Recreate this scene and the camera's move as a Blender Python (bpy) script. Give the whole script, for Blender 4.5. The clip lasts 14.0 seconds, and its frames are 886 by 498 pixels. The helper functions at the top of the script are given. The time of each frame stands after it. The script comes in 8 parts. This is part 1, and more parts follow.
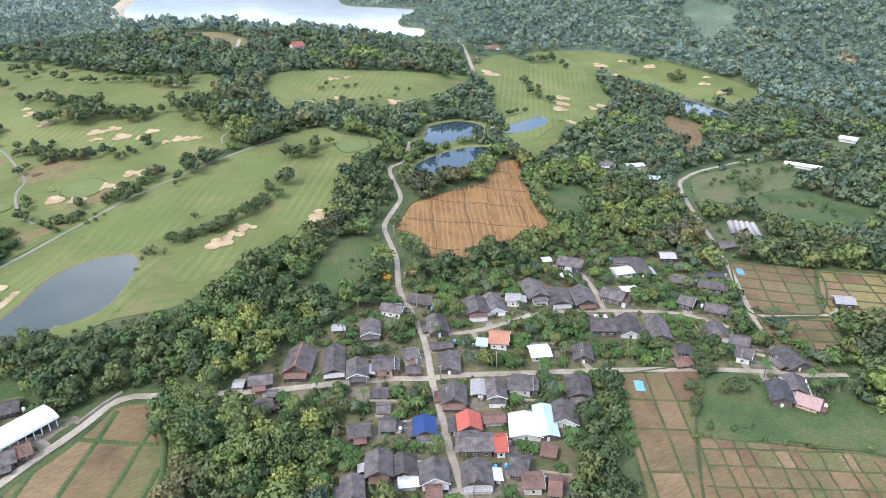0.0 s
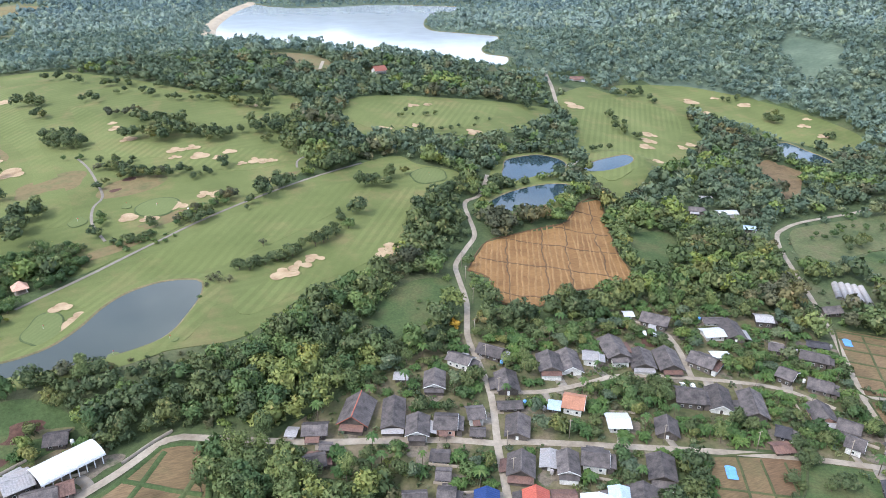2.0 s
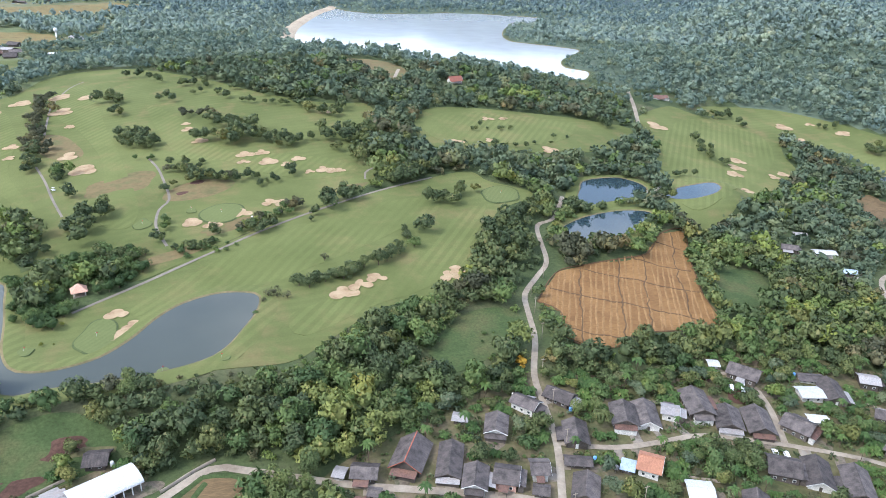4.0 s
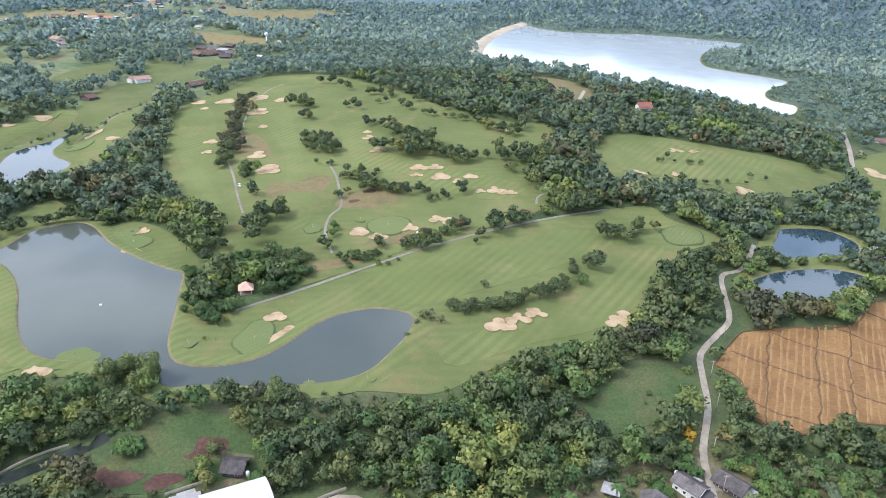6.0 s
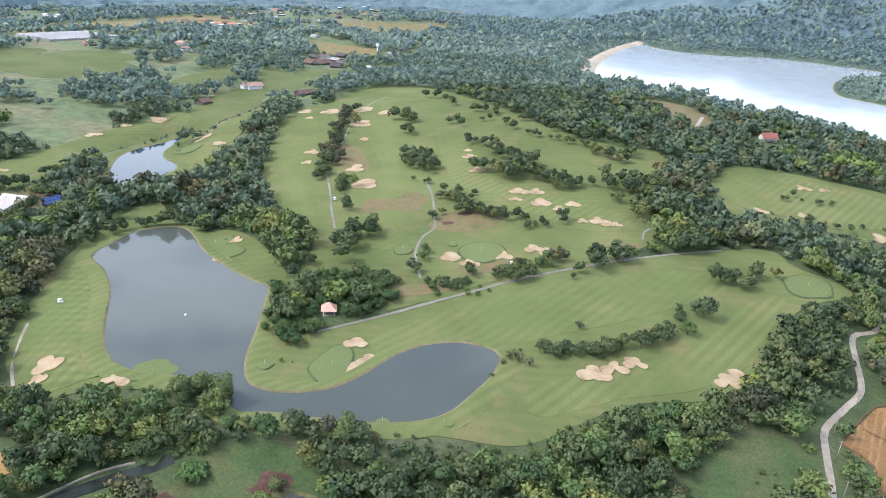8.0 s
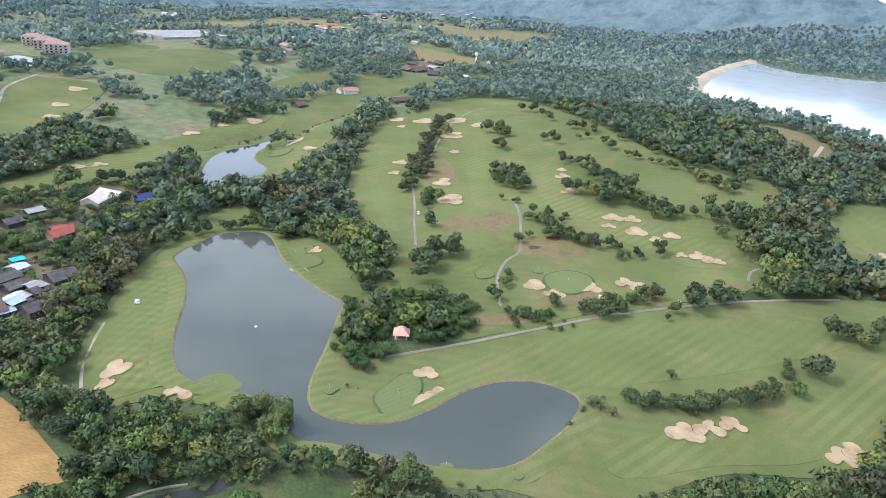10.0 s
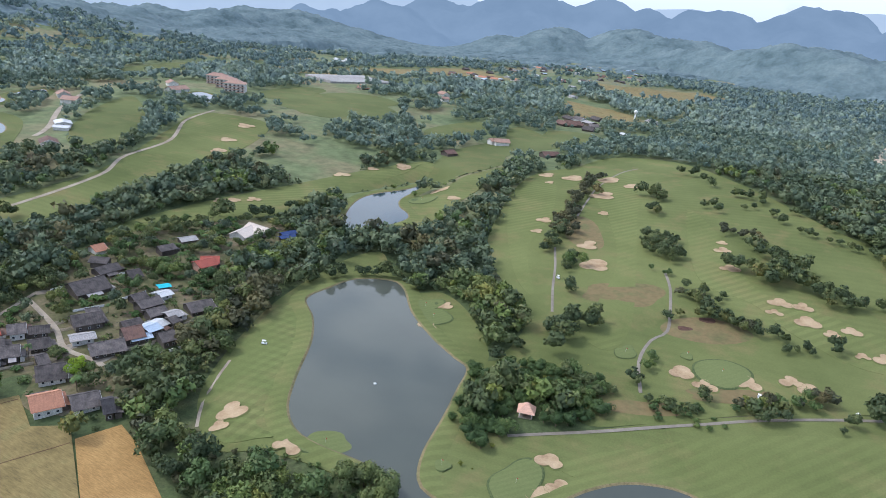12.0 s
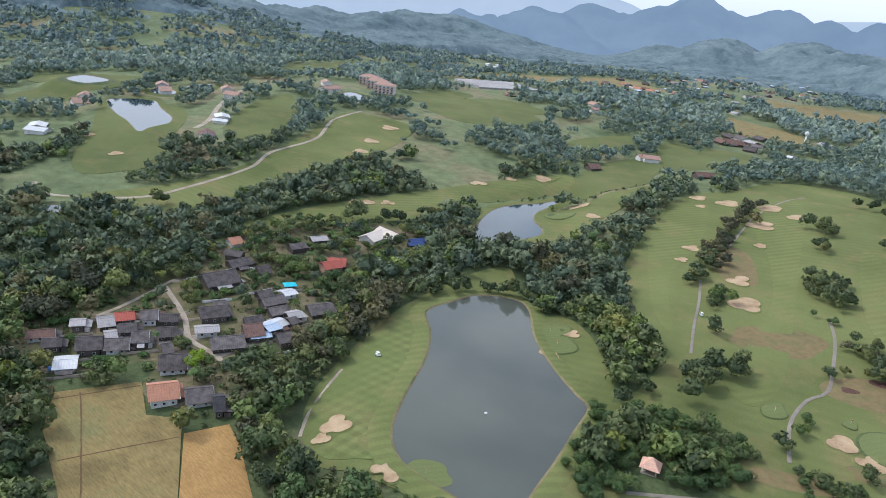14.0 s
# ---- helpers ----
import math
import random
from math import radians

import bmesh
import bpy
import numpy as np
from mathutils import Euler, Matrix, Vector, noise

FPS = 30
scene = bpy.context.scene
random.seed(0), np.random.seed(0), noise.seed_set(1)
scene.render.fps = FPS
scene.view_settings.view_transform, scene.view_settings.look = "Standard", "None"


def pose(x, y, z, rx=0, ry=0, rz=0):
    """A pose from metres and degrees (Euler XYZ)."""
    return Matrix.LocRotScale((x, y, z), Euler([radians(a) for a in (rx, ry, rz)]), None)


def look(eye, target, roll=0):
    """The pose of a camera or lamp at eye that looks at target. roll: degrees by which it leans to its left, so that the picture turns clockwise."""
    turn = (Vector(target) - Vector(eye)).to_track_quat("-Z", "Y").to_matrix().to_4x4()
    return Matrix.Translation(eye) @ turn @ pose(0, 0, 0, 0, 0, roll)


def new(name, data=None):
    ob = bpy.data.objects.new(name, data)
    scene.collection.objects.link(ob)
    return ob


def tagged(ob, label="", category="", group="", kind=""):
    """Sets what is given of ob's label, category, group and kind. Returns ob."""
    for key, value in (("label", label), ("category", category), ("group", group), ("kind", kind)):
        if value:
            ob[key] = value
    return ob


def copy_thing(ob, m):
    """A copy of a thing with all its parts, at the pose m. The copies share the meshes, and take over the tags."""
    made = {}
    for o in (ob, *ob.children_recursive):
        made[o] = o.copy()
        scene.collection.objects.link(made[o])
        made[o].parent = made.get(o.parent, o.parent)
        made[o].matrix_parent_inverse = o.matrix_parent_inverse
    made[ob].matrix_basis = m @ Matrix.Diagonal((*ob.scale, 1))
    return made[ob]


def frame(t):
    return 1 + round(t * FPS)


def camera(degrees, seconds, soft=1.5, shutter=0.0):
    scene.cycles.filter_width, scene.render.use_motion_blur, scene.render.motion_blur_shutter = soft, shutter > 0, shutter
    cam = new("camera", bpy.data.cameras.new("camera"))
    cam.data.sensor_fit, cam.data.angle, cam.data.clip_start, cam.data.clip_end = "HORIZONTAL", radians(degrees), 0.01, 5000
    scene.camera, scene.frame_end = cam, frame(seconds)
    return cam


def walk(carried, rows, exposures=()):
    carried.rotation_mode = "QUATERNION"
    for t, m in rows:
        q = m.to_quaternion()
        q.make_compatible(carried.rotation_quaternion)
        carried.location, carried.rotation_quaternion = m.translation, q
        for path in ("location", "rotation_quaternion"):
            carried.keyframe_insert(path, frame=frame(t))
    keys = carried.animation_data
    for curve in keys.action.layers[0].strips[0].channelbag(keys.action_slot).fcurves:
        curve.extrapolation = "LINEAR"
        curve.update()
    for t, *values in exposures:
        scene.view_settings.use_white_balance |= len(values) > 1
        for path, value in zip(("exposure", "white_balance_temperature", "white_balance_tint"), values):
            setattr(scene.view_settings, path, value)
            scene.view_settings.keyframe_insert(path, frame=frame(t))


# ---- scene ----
FOV = 64.12
EXPOSURES = [(0.0, 0.50, 5700, 11.0), (2.0, 0.42, 5700, 11.0), (8.0, 0.38, 5700, 11.0), (11.5, 0.04, 5700, 11.0), (12.5, -0.16, 5700, 11.0), (14.0, -0.13, 5850, 11.0)]
SKY_STRENGTH = 0.28
SUN_STRENGTH = 2.2


def eye(x, y, z, yaw, pitch, roll):
    """A camera pose: yaw to the left of north, pitch up, roll."""
    return pose(x, y, z, 90 + pitch, 0, yaw) @ pose(0, 0, 0, 0, 0, roll)


cam = camera(FOV, 14.0, soft=0.7)
PATH = [
    (0, eye(-16.5, -71.2, 160.7, -28.13, -25.18, -1.07)),
    (0.5, eye(-14.2, -66.0, 161.1, -25.55, -25.22, -0.75)),
    (1, eye(-12.3, -60.5, 160.9, -23.78, -24.58, -0.36)),
    (1.5, eye(-10.4, -55.2, 161.2, -22.97, -23.93, -0.04)),
    (2, eye(-8.7, -49.6, 161.5, -22.09, -23.36, 0.13)),
    (2.2, eye(-8.5, -47.1, 161.8, -21.54, -23.20, 0.29)),
    (4.3, eye(-3.0, -24.1, 160.7, -14.28, -22.54, 1.69)),
    (4.5, eye(-2.8, -22.2, 160.6, -12.21, -22.24, 1.63)),
    (5, eye(-1.5, -16.9, 160.6, -7.70, -21.85, 1.94)),
    (5.5, eye(-0.7, -11.3, 160.4, -4.56, -22.16, 2.35)),
    (6, eye(-0.3, -5.6, 160.2, -2.21, -22.11, 2.77)),
    (6.5, eye(0.0, 0.0, 160.0, 0.00, -22.32, 3.16)),
    (7, eye(0.3, 5.5, 160.2, 2.26, -22.02, 3.39)),
    (7.5, eye(0.5, 10.9, 160.3, 4.35, -21.78, 3.59)),
    (8, eye(0.4, 16.4, 160.4, 6.23, -21.55, 3.83)),
    (10.5, eye(-2.5, 42.7, 161.1, 16.42, -21.49, 5.42)),
    (11, eye(-3.8, 48.1, 161.1, 19.42, -21.07, 5.70)),
    (11.5, eye(-6.2, 53.1, 160.6, 22.35, -18.84, 6.22)),
    (12, eye(-7.5, 58.6, 160.4, 26.24, -18.79, 6.35)),
    (12.5, eye(-8.6, 63.6, 160.6, 29.40, -18.78, 6.70)),
    (13, eye(-10.3, 68.3, 160.7, 32.19, -19.04, 6.94)),
    (13.5, eye(-12.2, 73.2, 160.7, 34.74, -19.40, 7.19)),
    (14, eye(-14.3, 78.1, 160.3, 38.02, -19.67, 7.34)),
]
walk(cam, PATH, exposures=EXPOSURES)

# ---- world and sun ----
SUN_TURN, SUN_HEIGHT = 250.0, 48.0  # compass turn and height of the sun, degrees
world = bpy.data.worlds.new("world")
scene.world = world
world.use_nodes = True
wn, wl = world.node_tree.nodes, world.node_tree.links
wn.clear()
w_out, w_bg, sky = wn.new("ShaderNodeOutputWorld"), wn.new("ShaderNodeBackground"), wn.new("ShaderNodeTexSky")
sky.sky_type, sky.sun_disc = "NISHITA", False
sky.sun_elevation, sky.sun_rotation = radians(SUN_HEIGHT), radians(SUN_TURN)
sky.air_density, sky.dust_density = 1.0, 3.0
# broken cloud cover over the whole sky
w_co, w_map, w_no = wn.new("ShaderNodeTexCoord"), wn.new("ShaderNodeMapping"), wn.new("ShaderNodeTexNoise")
w_map.inputs["Scale"].default_value = (1.0, 1.0, 2.6)
w_no.inputs["Scale"].default_value, w_no.inputs["Detail"].default_value, w_no.inputs["Roughness"].default_value = 3.4, 7.0, 0.55
w_ramp, w_mix = wn.new("ShaderNodeValToRGB"), wn.new("ShaderNodeMixRGB")
w_ramp.color_ramp.elements[0].position, w_ramp.color_ramp.elements[1].position = 0.40, 0.60
w_haze = wn.new("ShaderNodeValToRGB")
w_haze.color_ramp.elements[0].position, w_haze.color_ramp.elements[0].color = 0.0, (0.52, 0.56, 0.66, 1)
w_haze.color_ramp.elements[1].position, w_haze.color_ramp.elements[1].color = 0.22, (1.0, 1.04, 1.1, 1)
w_bright = wn.new("ShaderNodeVectorMath")
w_bright.operation = "SCALE"
w_bright.inputs["Scale"].default_value = 6.0
wl.new(w_haze.outputs["Color"], w_bright.inputs[0])
wl.new(w_bright.outputs["Vector"], w_mix.inputs["Color2"])
wl.new(w_co.outputs["Generated"], w_map.inputs["Vector"])
wl.new(w_map.outputs["Vector"], w_no.inputs["Vector"])
w_sep, w_low, w_add = wn.new("ShaderNodeSeparateXYZ"), wn.new("ShaderNodeMapRange"), wn.new("ShaderNodeMath")
wl.new(w_co.outputs["Generated"], w_sep.inputs["Vector"])
wl.new(w_sep.outputs["Z"], w_low.inputs["Value"])
wl.new(w_sep.outputs["Z"], w_haze.inputs["Fac"])
w_low.inputs["From Min"].default_value, w_low.inputs["From Max"].default_value = 0.0, 0.4
w_low.inputs["To Min"].default_value, w_low.inputs["To Max"].default_value = 0.16, 0.0
wl.new(w_no.outputs["Fac"], w_add.inputs[0])
wl.new(w_low.outputs["Result"], w_add.inputs[1])
# the cloud breaks towards the east
w_east = wn.new("ShaderNodeMath")
w_east.operation = "MULTIPLY_ADD"
w_east.inputs[1].default_value = -0.10
wl.new(w_sep.outputs["X"], w_east.inputs[0])
wl.new(w_add.outputs["Value"], w_east.inputs[2])
wl.new(w_east.outputs["Value"], w_ramp.inputs["Fac"])
wl.new(w_ramp.outputs["Color"], w_mix.inputs["Fac"])
wl.new(sky.outputs["Color"], w_mix.inputs["Color1"])
wl.new(w_mix.outputs["Color"], w_bg.inputs["Color"])
w_bg.inputs["Strength"].default_value = SKY_STRENGTH
wl.new(w_bg.outputs["Background"], w_out.inputs["Surface"])

sun = new("sun", bpy.data.lights.new("sun", "SUN"))
sun.data.energy, sun.data.angle, sun.data.color = SUN_STRENGTH, radians(12), (1.0, 0.95, 0.87)
_a, _h = radians(SUN_TURN), radians(SUN_HEIGHT)
sun_way = Vector((math.sin(_a) * math.cos(_h), math.cos(_a) * math.cos(_h), math.sin(_h)))
sun.matrix_world = look(sun_way * 400, (0, 0, 0))


# ---- materials ----
def nodes_of(name):
    m = bpy.data.materials.new(name)
    m.use_nodes = True
    nt = m.node_tree
    return m, nt, nt.nodes["Principled BSDF"]


def noise_of(nt, scale, detail=4.0, rough=0.6, stretch=None, turn=0.0):
    no = nt.nodes.new("ShaderNodeTexNoise")
    no.inputs["Scale"].default_value, no.inputs["Detail"].default_value, no.inputs["Roughness"].default_value = scale, detail, rough
    geo = nt.nodes.new("ShaderNodeNewGeometry")
    if stretch:
        mp = nt.nodes.new("ShaderNodeMapping")
        mp.inputs["Scale"].default_value, mp.inputs["Rotation"].default_value = stretch, (0, 0, radians(turn))
        nt.links.new(geo.outputs["Position"], mp.inputs["Vector"])
        nt.links.new(mp.outputs["Vector"], no.inputs["Vector"])
    else:
        nt.links.new(geo.outputs["Position"], no.inputs["Vector"])
    return no


def ramp_of(nt, source, stops):
    r = nt.nodes.new("ShaderNodeValToRGB")
    while len(r.color_ramp.elements) < len(stops):
        r.color_ramp.elements.new(0.5)
    for e, (p, c) in zip(r.color_ramp.elements, stops):
        e.position, e.color = p, (*c, 1)
    nt.links.new(source, r.inputs["Fac"])
    return r


def blend(nt, a, b, fac, how="MIX"):
    m = nt.nodes.new("ShaderNodeMixRGB")
    m.blend_type = how
    nt.links.new(a, m.inputs["Color1"])
    if isinstance(b, tuple):
        m.inputs["Color2"].default_value = (*b, 1)
    else:
        nt.links.new(b, m.inputs["Color2"])
    if isinstance(fac, float):
        m.inputs["Fac"].default_value = fac
    else:
        nt.links.new(fac, m.inputs["Fac"])
    return m


def bump(nt, bsdf, source, strength, distance):
    b = nt.nodes.new("ShaderNodeBump")
    b.inputs["Strength"].default_value, b.inputs["Distance"].default_value = strength, distance
    nt.links.new(source, b.inputs["Height"])
    nt.links.new(b.outputs["Normal"], bsdf.inputs["Normal"])


def surface(name, dark, light, large=0.05, small=1.2, rough=0.9, relief=0.2, third=None, stretch=None, turn=0.0, per_object=0.0, metal=0.0, grain=0.75):
    """A two-scale surface: patches at one size, grain at another."""
    m, nt, bsdf = nodes_of(name)
    n1, n2 = noise_of(nt, large, 3.0), noise_of(nt, small, 5.0, 0.7, stretch, turn)
    mid = tuple((a + b) / 2 for a, b in zip(dark, light))
    col = ramp_of(nt, n1.outputs["Fac"], [(0.3, dark), (0.5, mid), (0.7, light)] if third is None else [(0.28, dark), (0.5, light), (0.72, third)])
    speck = ramp_of(nt, n2.outputs["Fac"], [(0.3, (0.55, 0.55, 0.55)), (0.7, (1.35, 1.35, 1.35))])
    mul = blend(nt, col.outputs["Color"], speck.outputs["Color"], grain, "MULTIPLY")
    last = mul
    if per_object:
        info = nt.nodes.new("ShaderNodeObjectInfo")
        tone = ramp_of(nt, info.outputs["Random"], [(0.0, (1 - per_object,) * 3), (1.0, (1 + per_object,) * 3)])
        last = blend(nt, mul.outputs["Color"], tone.outputs["Color"], 1.0, "MULTIPLY")
    nt.links.new(last.outputs["Color"], bsdf.inputs["Base Color"])
    bsdf.inputs["Roughness"].default_value, bsdf.inputs["Metallic"].default_value = rough, metal
    bsdf.inputs["Specular IOR Level"].default_value = 0.25
    if relief:
        bump(nt, bsdf, n2.outputs["Fac"], 0.6, relief)
    return m


def lawn_material(name, dark, light, dry, stripes=0.10, period=6.0, turn=35.0, crossed=0.0):
    """Mown grass with faint mowing stripes, one way or crossed, dry patches and fine grain."""
    m, nt, bsdf = nodes_of(name)
    n1, n2, n3 = noise_of(nt, 0.014, 5.0, 0.6), noise_of(nt, 0.045, 6.0, 0.62), noise_of(nt, 1.3, 4.0, 0.7)
    base = ramp_of(nt, n1.outputs["Fac"], [(0.30, dark), (0.66, light)])
    dryf = ramp_of(nt, n2.outputs["Fac"], [(0.52, (0, 0, 0)), (0.74, (0.7, 0.7, 0.7))])
    c = blend(nt, base.outputs["Color"], dry, dryf.outputs["Color"])
    where = noise_of(nt, 0.011, 2.0, 0.5)
    much = ramp_of(nt, where.outputs["Fac"], [(0.36, (0, 0, 0)), (0.56, (1, 1, 1))])
    geo = nt.nodes.new("ShaderNodeNewGeometry")
    for way, strength in ((turn, stripes), (turn + 78.0, crossed)):
        if not strength:
            continue
        mp, wv = nt.nodes.new("ShaderNodeMapping"), nt.nodes.new("ShaderNodeTexWave")
        mp.inputs["Rotation"].default_value = (0, 0, radians(way))
        wv.inputs["Scale"].default_value, wv.inputs["Distortion"].default_value = 0.314 / period, 0.7
        wv.inputs["Detail Scale"].default_value = 0.1
        nt.links.new(geo.outputs["Position"], mp.inputs["Vector"])
        nt.links.new(mp.outputs["Vector"], wv.inputs["Vector"])
        st = ramp_of(nt, wv.outputs["Fac"], [(0.3, (1 - strength,) * 3), (0.7, (1 + strength,) * 3)])
        c = blend(nt, c.outputs["Color"], st.outputs["Color"], much.outputs["Color"], "MULTIPLY")
    gr = ramp_of(nt, n3.outputs["Fac"], [(0.3, (0.8,) * 3), (0.7, (1.18,) * 3)])
    c3 = blend(nt, c.outputs["Color"], gr.outputs["Color"], 0.55, "MULTIPLY")
    nt.links.new(c3.outputs["Color"], bsdf.inputs["Base Color"])
    bsdf.inputs["Roughness"].default_value, bsdf.inputs["Specular IOR Level"].default_value = 0.95, 0.1
    bump(nt, bsdf, n3.outputs["Fac"], 0.5, 0.08)
    return m


def leaf_material(name, dark, light, old, seethrough=0.38, vary=1.0):
    """Foliage: each clump and each tree a little different."""
    m, nt, bsdf = nodes_of(name)
    geo, info, tree = nt.nodes.new("ShaderNodeNewGeometry"), nt.nodes.new("ShaderNodeObjectInfo"), nt.nodes.new("ShaderNodeAttribute")
    tree.attribute_name = "tone"
    mid = tuple((a + b) / 2 for a, b in zip(dark, light))
    low, high = (tuple(m + (c - m) * k * vary for m, c in zip(mid, end)) for end, k in ((dark, 0.55), (light, 0.75)))
    island = ramp_of(nt, geo.outputs["Random Per Island"], [(0.0, low), (0.92, high), (1.0, tuple(h + (o - h) * vary for h, o in zip(high, old)))])
    patch = noise_of(nt, 0.055, 2.0, 0.5)
    tone = ramp_of(nt, patch.outputs["Fac"], [(0.32, (0.80, 0.84, 0.86)), (0.5, (1.0, 1.0, 1.0)), (0.68, (1.2, 1.14, 1.02))])
    c = blend(nt, island.outputs["Color"], tone.outputs["Color"], 1.0, "MULTIPLY")
    each = ramp_of(nt, tree.outputs["Fac"], [(0.0, (0.62, 0.70, 0.74)), (0.3, (0.84, 0.90, 0.92)), (0.7, (1.10, 1.10, 1.04)), (0.93, (1.32, 1.24, 1.02)), (1.0, (1.6, 1.32, 1.0))])
    c1 = blend(nt, c.outputs["Color"], each.outputs["Color"], 0.4 + 0.6 * vary, "MULTIPLY")
    single = ramp_of(nt, info.outputs["Random"], [(0.0, (0.72, 0.78, 0.80)), (0.5, (1.0, 1.0, 1.0)), (1.0, (1.3, 1.2, 0.98))])
    c2 = blend(nt, c1.outputs["Color"], single.outputs["Color"], 0.6, "MULTIPLY")
    nt.links.new(c2.outputs["Color"], bsdf.inputs["Base Color"])
    bsdf.inputs["Roughness"].default_value, bsdf.inputs["Specular IOR Level"].default_value = 0.6, 0.2
    tr, mix = nt.nodes.new("ShaderNodeBsdfTranslucent"), nt.nodes.new("ShaderNodeMixShader")
    nt.links.new(c2.outputs["Color"], tr.inputs["Color"])
    mix.inputs["Fac"].default_value = seethrough * 0.6
    out = nt.nodes["Material Output"]
    nt.links.new(bsdf.outputs["BSDF"], mix.inputs[1])
    nt.links.new(tr.outputs["BSDF"], mix.inputs[2])
    nt.links.new(mix.outputs["Shader"], out.inputs["Surface"])
    return m


def water_material(name, body, ripple=0.02, rough=0.05):
    m, nt, bsdf = nodes_of(name)
    n1, n2 = noise_of(nt, 0.03, 3.0), noise_of(nt, 0.8, 3.0)
    col = ramp_of(nt, n1.outputs["Fac"], [(0.3, tuple(c * 0.94 for c in body)), (0.7, tuple(c * 1.06 for c in body))])
    nt.links.new(col.outputs["Color"], bsdf.inputs["Base Color"])
    bsdf.inputs["Roughness"].default_value, bsdf.inputs["IOR"].default_value = rough, 1.33
    bump(nt, bsdf, n2.outputs["Fac"], ripple, 0.05)
    return m


FLOOR = surface("undergrowth", (0.036, 0.053, 0.020), (0.072, 0.094, 0.036), 0.03, 0.7, 0.95, 0.4, third=(0.105, 0.102, 0.052))
# ground of the far hills, with haze mixed into its colour
HAZE_GROUND = surface("haze_tinted_ground", (0.066, 0.094, 0.060), (0.122, 0.152, 0.100), 0.02, 0.25, 0.95, 0.4, grain=0.5)
WEEDS = surface("weedy_field", (0.060, 0.082, 0.030), (0.108, 0.118, 0.048), 0.05, 0.6, 0.95, 0.4, third=(0.135, 0.115, 0.058))
FAIRWAY = lawn_material("fairway_grass", (0.100, 0.119, 0.039), (0.155, 0.171, 0.062), (0.192, 0.170, 0.072), stripes=0.07, period=5.0)
CROSSED = lawn_material("crossed_fairway_grass", (0.098, 0.120, 0.040), (0.140, 0.160, 0.056), (0.17, 0.160, 0.066), stripes=0.10, period=5.5, turn=8.0, crossed=0.10)
CENTRAL = lawn_material("course_rough", (0.090, 0.108, 0.036), (0.150, 0.165, 0.060), (0.205, 0.158, 0.075), stripes=0.03, turn=80)
ROUGH = lawn_material("rough_grass", (0.082, 0.100, 0.036), (0.125, 0.14, 0.052), (0.17, 0.14, 0.06), stripes=0.0)
MEADOW = surface("meadow_grass", (0.034, 0.056, 0.018), (0.066, 0.094, 0.032), 0.045, 0.9, 0.95, 0.3, third=(0.108, 0.104, 0.044))
FARM = surface("farmland", (0.078, 0.108, 0.045), (0.130, 0.155, 0.070), 0.012, 0.10, 0.95, 0.0, third=(0.195, 0.155, 0.088))
GREEN = lawn_material("putting_green", (0.112, 0.134, 0.050), (0.140, 0.160, 0.062), (0.15, 0.16, 0.066), stripes=0.03, period=2.4)
SAND = surface("bunker_sand", (0.255, 0.168, 0.095), (0.375, 0.270, 0.160), 0.16, 1.6, 0.95, 0.1, third=(0.44, 0.33, 0.205), grain=0.35)
SHORE = surface("shore_earth", (0.085, 0.085, 0.035), (0.20, 0.16, 0.08), 0.05, 0.9, 0.95, 0.15, third=(0.09, 0.11, 0.04))
STRAW = surface("rice_stubble", (0.170, 0.090, 0.034), (0.262, 0.146, 0.056), 0.06, 0.9, 0.95, 0.2, stretch=(0.35, 3.0, 1.0), turn=62)
PADDY = surface("dry_paddy", (0.095, 0.066, 0.033), (0.165, 0.112, 0.056), 0.05, 0.8, 0.95, 0.2, third=(0.10, 0.09, 0.04), stretch=(0.4, 2.6, 1.0), turn=60)
STUBBLE = surface("pale_stubble", (0.135, 0.104, 0.040), (0.215, 0.162, 0.064), 0.05, 0.8, 0.95, 0.2, third=(0.15, 0.15, 0.06), stretch=(0.4, 2.6, 1.0), turn=66)
GOLDEN = surface("golden_straw", (0.27, 0.158, 0.055), (0.37, 0.225, 0.082), 0.05, 1.0, 0.95, 0.15, stretch=(0.4, 2.4, 1.0), turn=30)
CONCRETE = surface("worn_concrete", (0.235, 0.19, 0.14), (0.37, 0.315, 0.245), 0.12, 0.6, 0.9, 0.02, grain=0.45)
DRY = surface("dry_grass", (0.118, 0.112, 0.046), (0.172, 0.128, 0.060), 0.06, 0.35, 0.95, 0.1, third=(0.115, 0.125, 0.048), grain=0.35)
ASPHALT = surface("grey_path", (0.165, 0.143, 0.115), (0.255, 0.222, 0.18), 0.08, 0.5, 0.9, 0.02, grain=0.3)
DIRT = surface("bare_soil", (0.065, 0.034, 0.025), (0.12, 0.066, 0.047), 0.1, 0.9, 0.95, 0.15)
WATER_MAT = water_material("lake_water", (0.075, 0.082, 0.066))
# pale body colour stands in for part of the sky's reflection
RES_MAT = water_material("sky_pale_reservoir_water", (0.45, 0.47, 0.485), 0.012, 0.08)
POND_MAT = water_material("pond_water", (0.03, 0.05, 0.06))
BARK = surface("bark", (0.07, 0.05, 0.035), (0.16, 0.12, 0.085), 0.5, 4.0, 0.95, 0.05)
LEAF = leaf_material("broad_leaves", (0.050, 0.068, 0.030), (0.136, 0.165, 0.070), (0.19, 0.18, 0.085))
LEAF_BRIGHT = leaf_material("bright_leaves", (0.066, 0.106, 0.034), (0.152, 0.205, 0.074), (0.2, 0.21, 0.085))
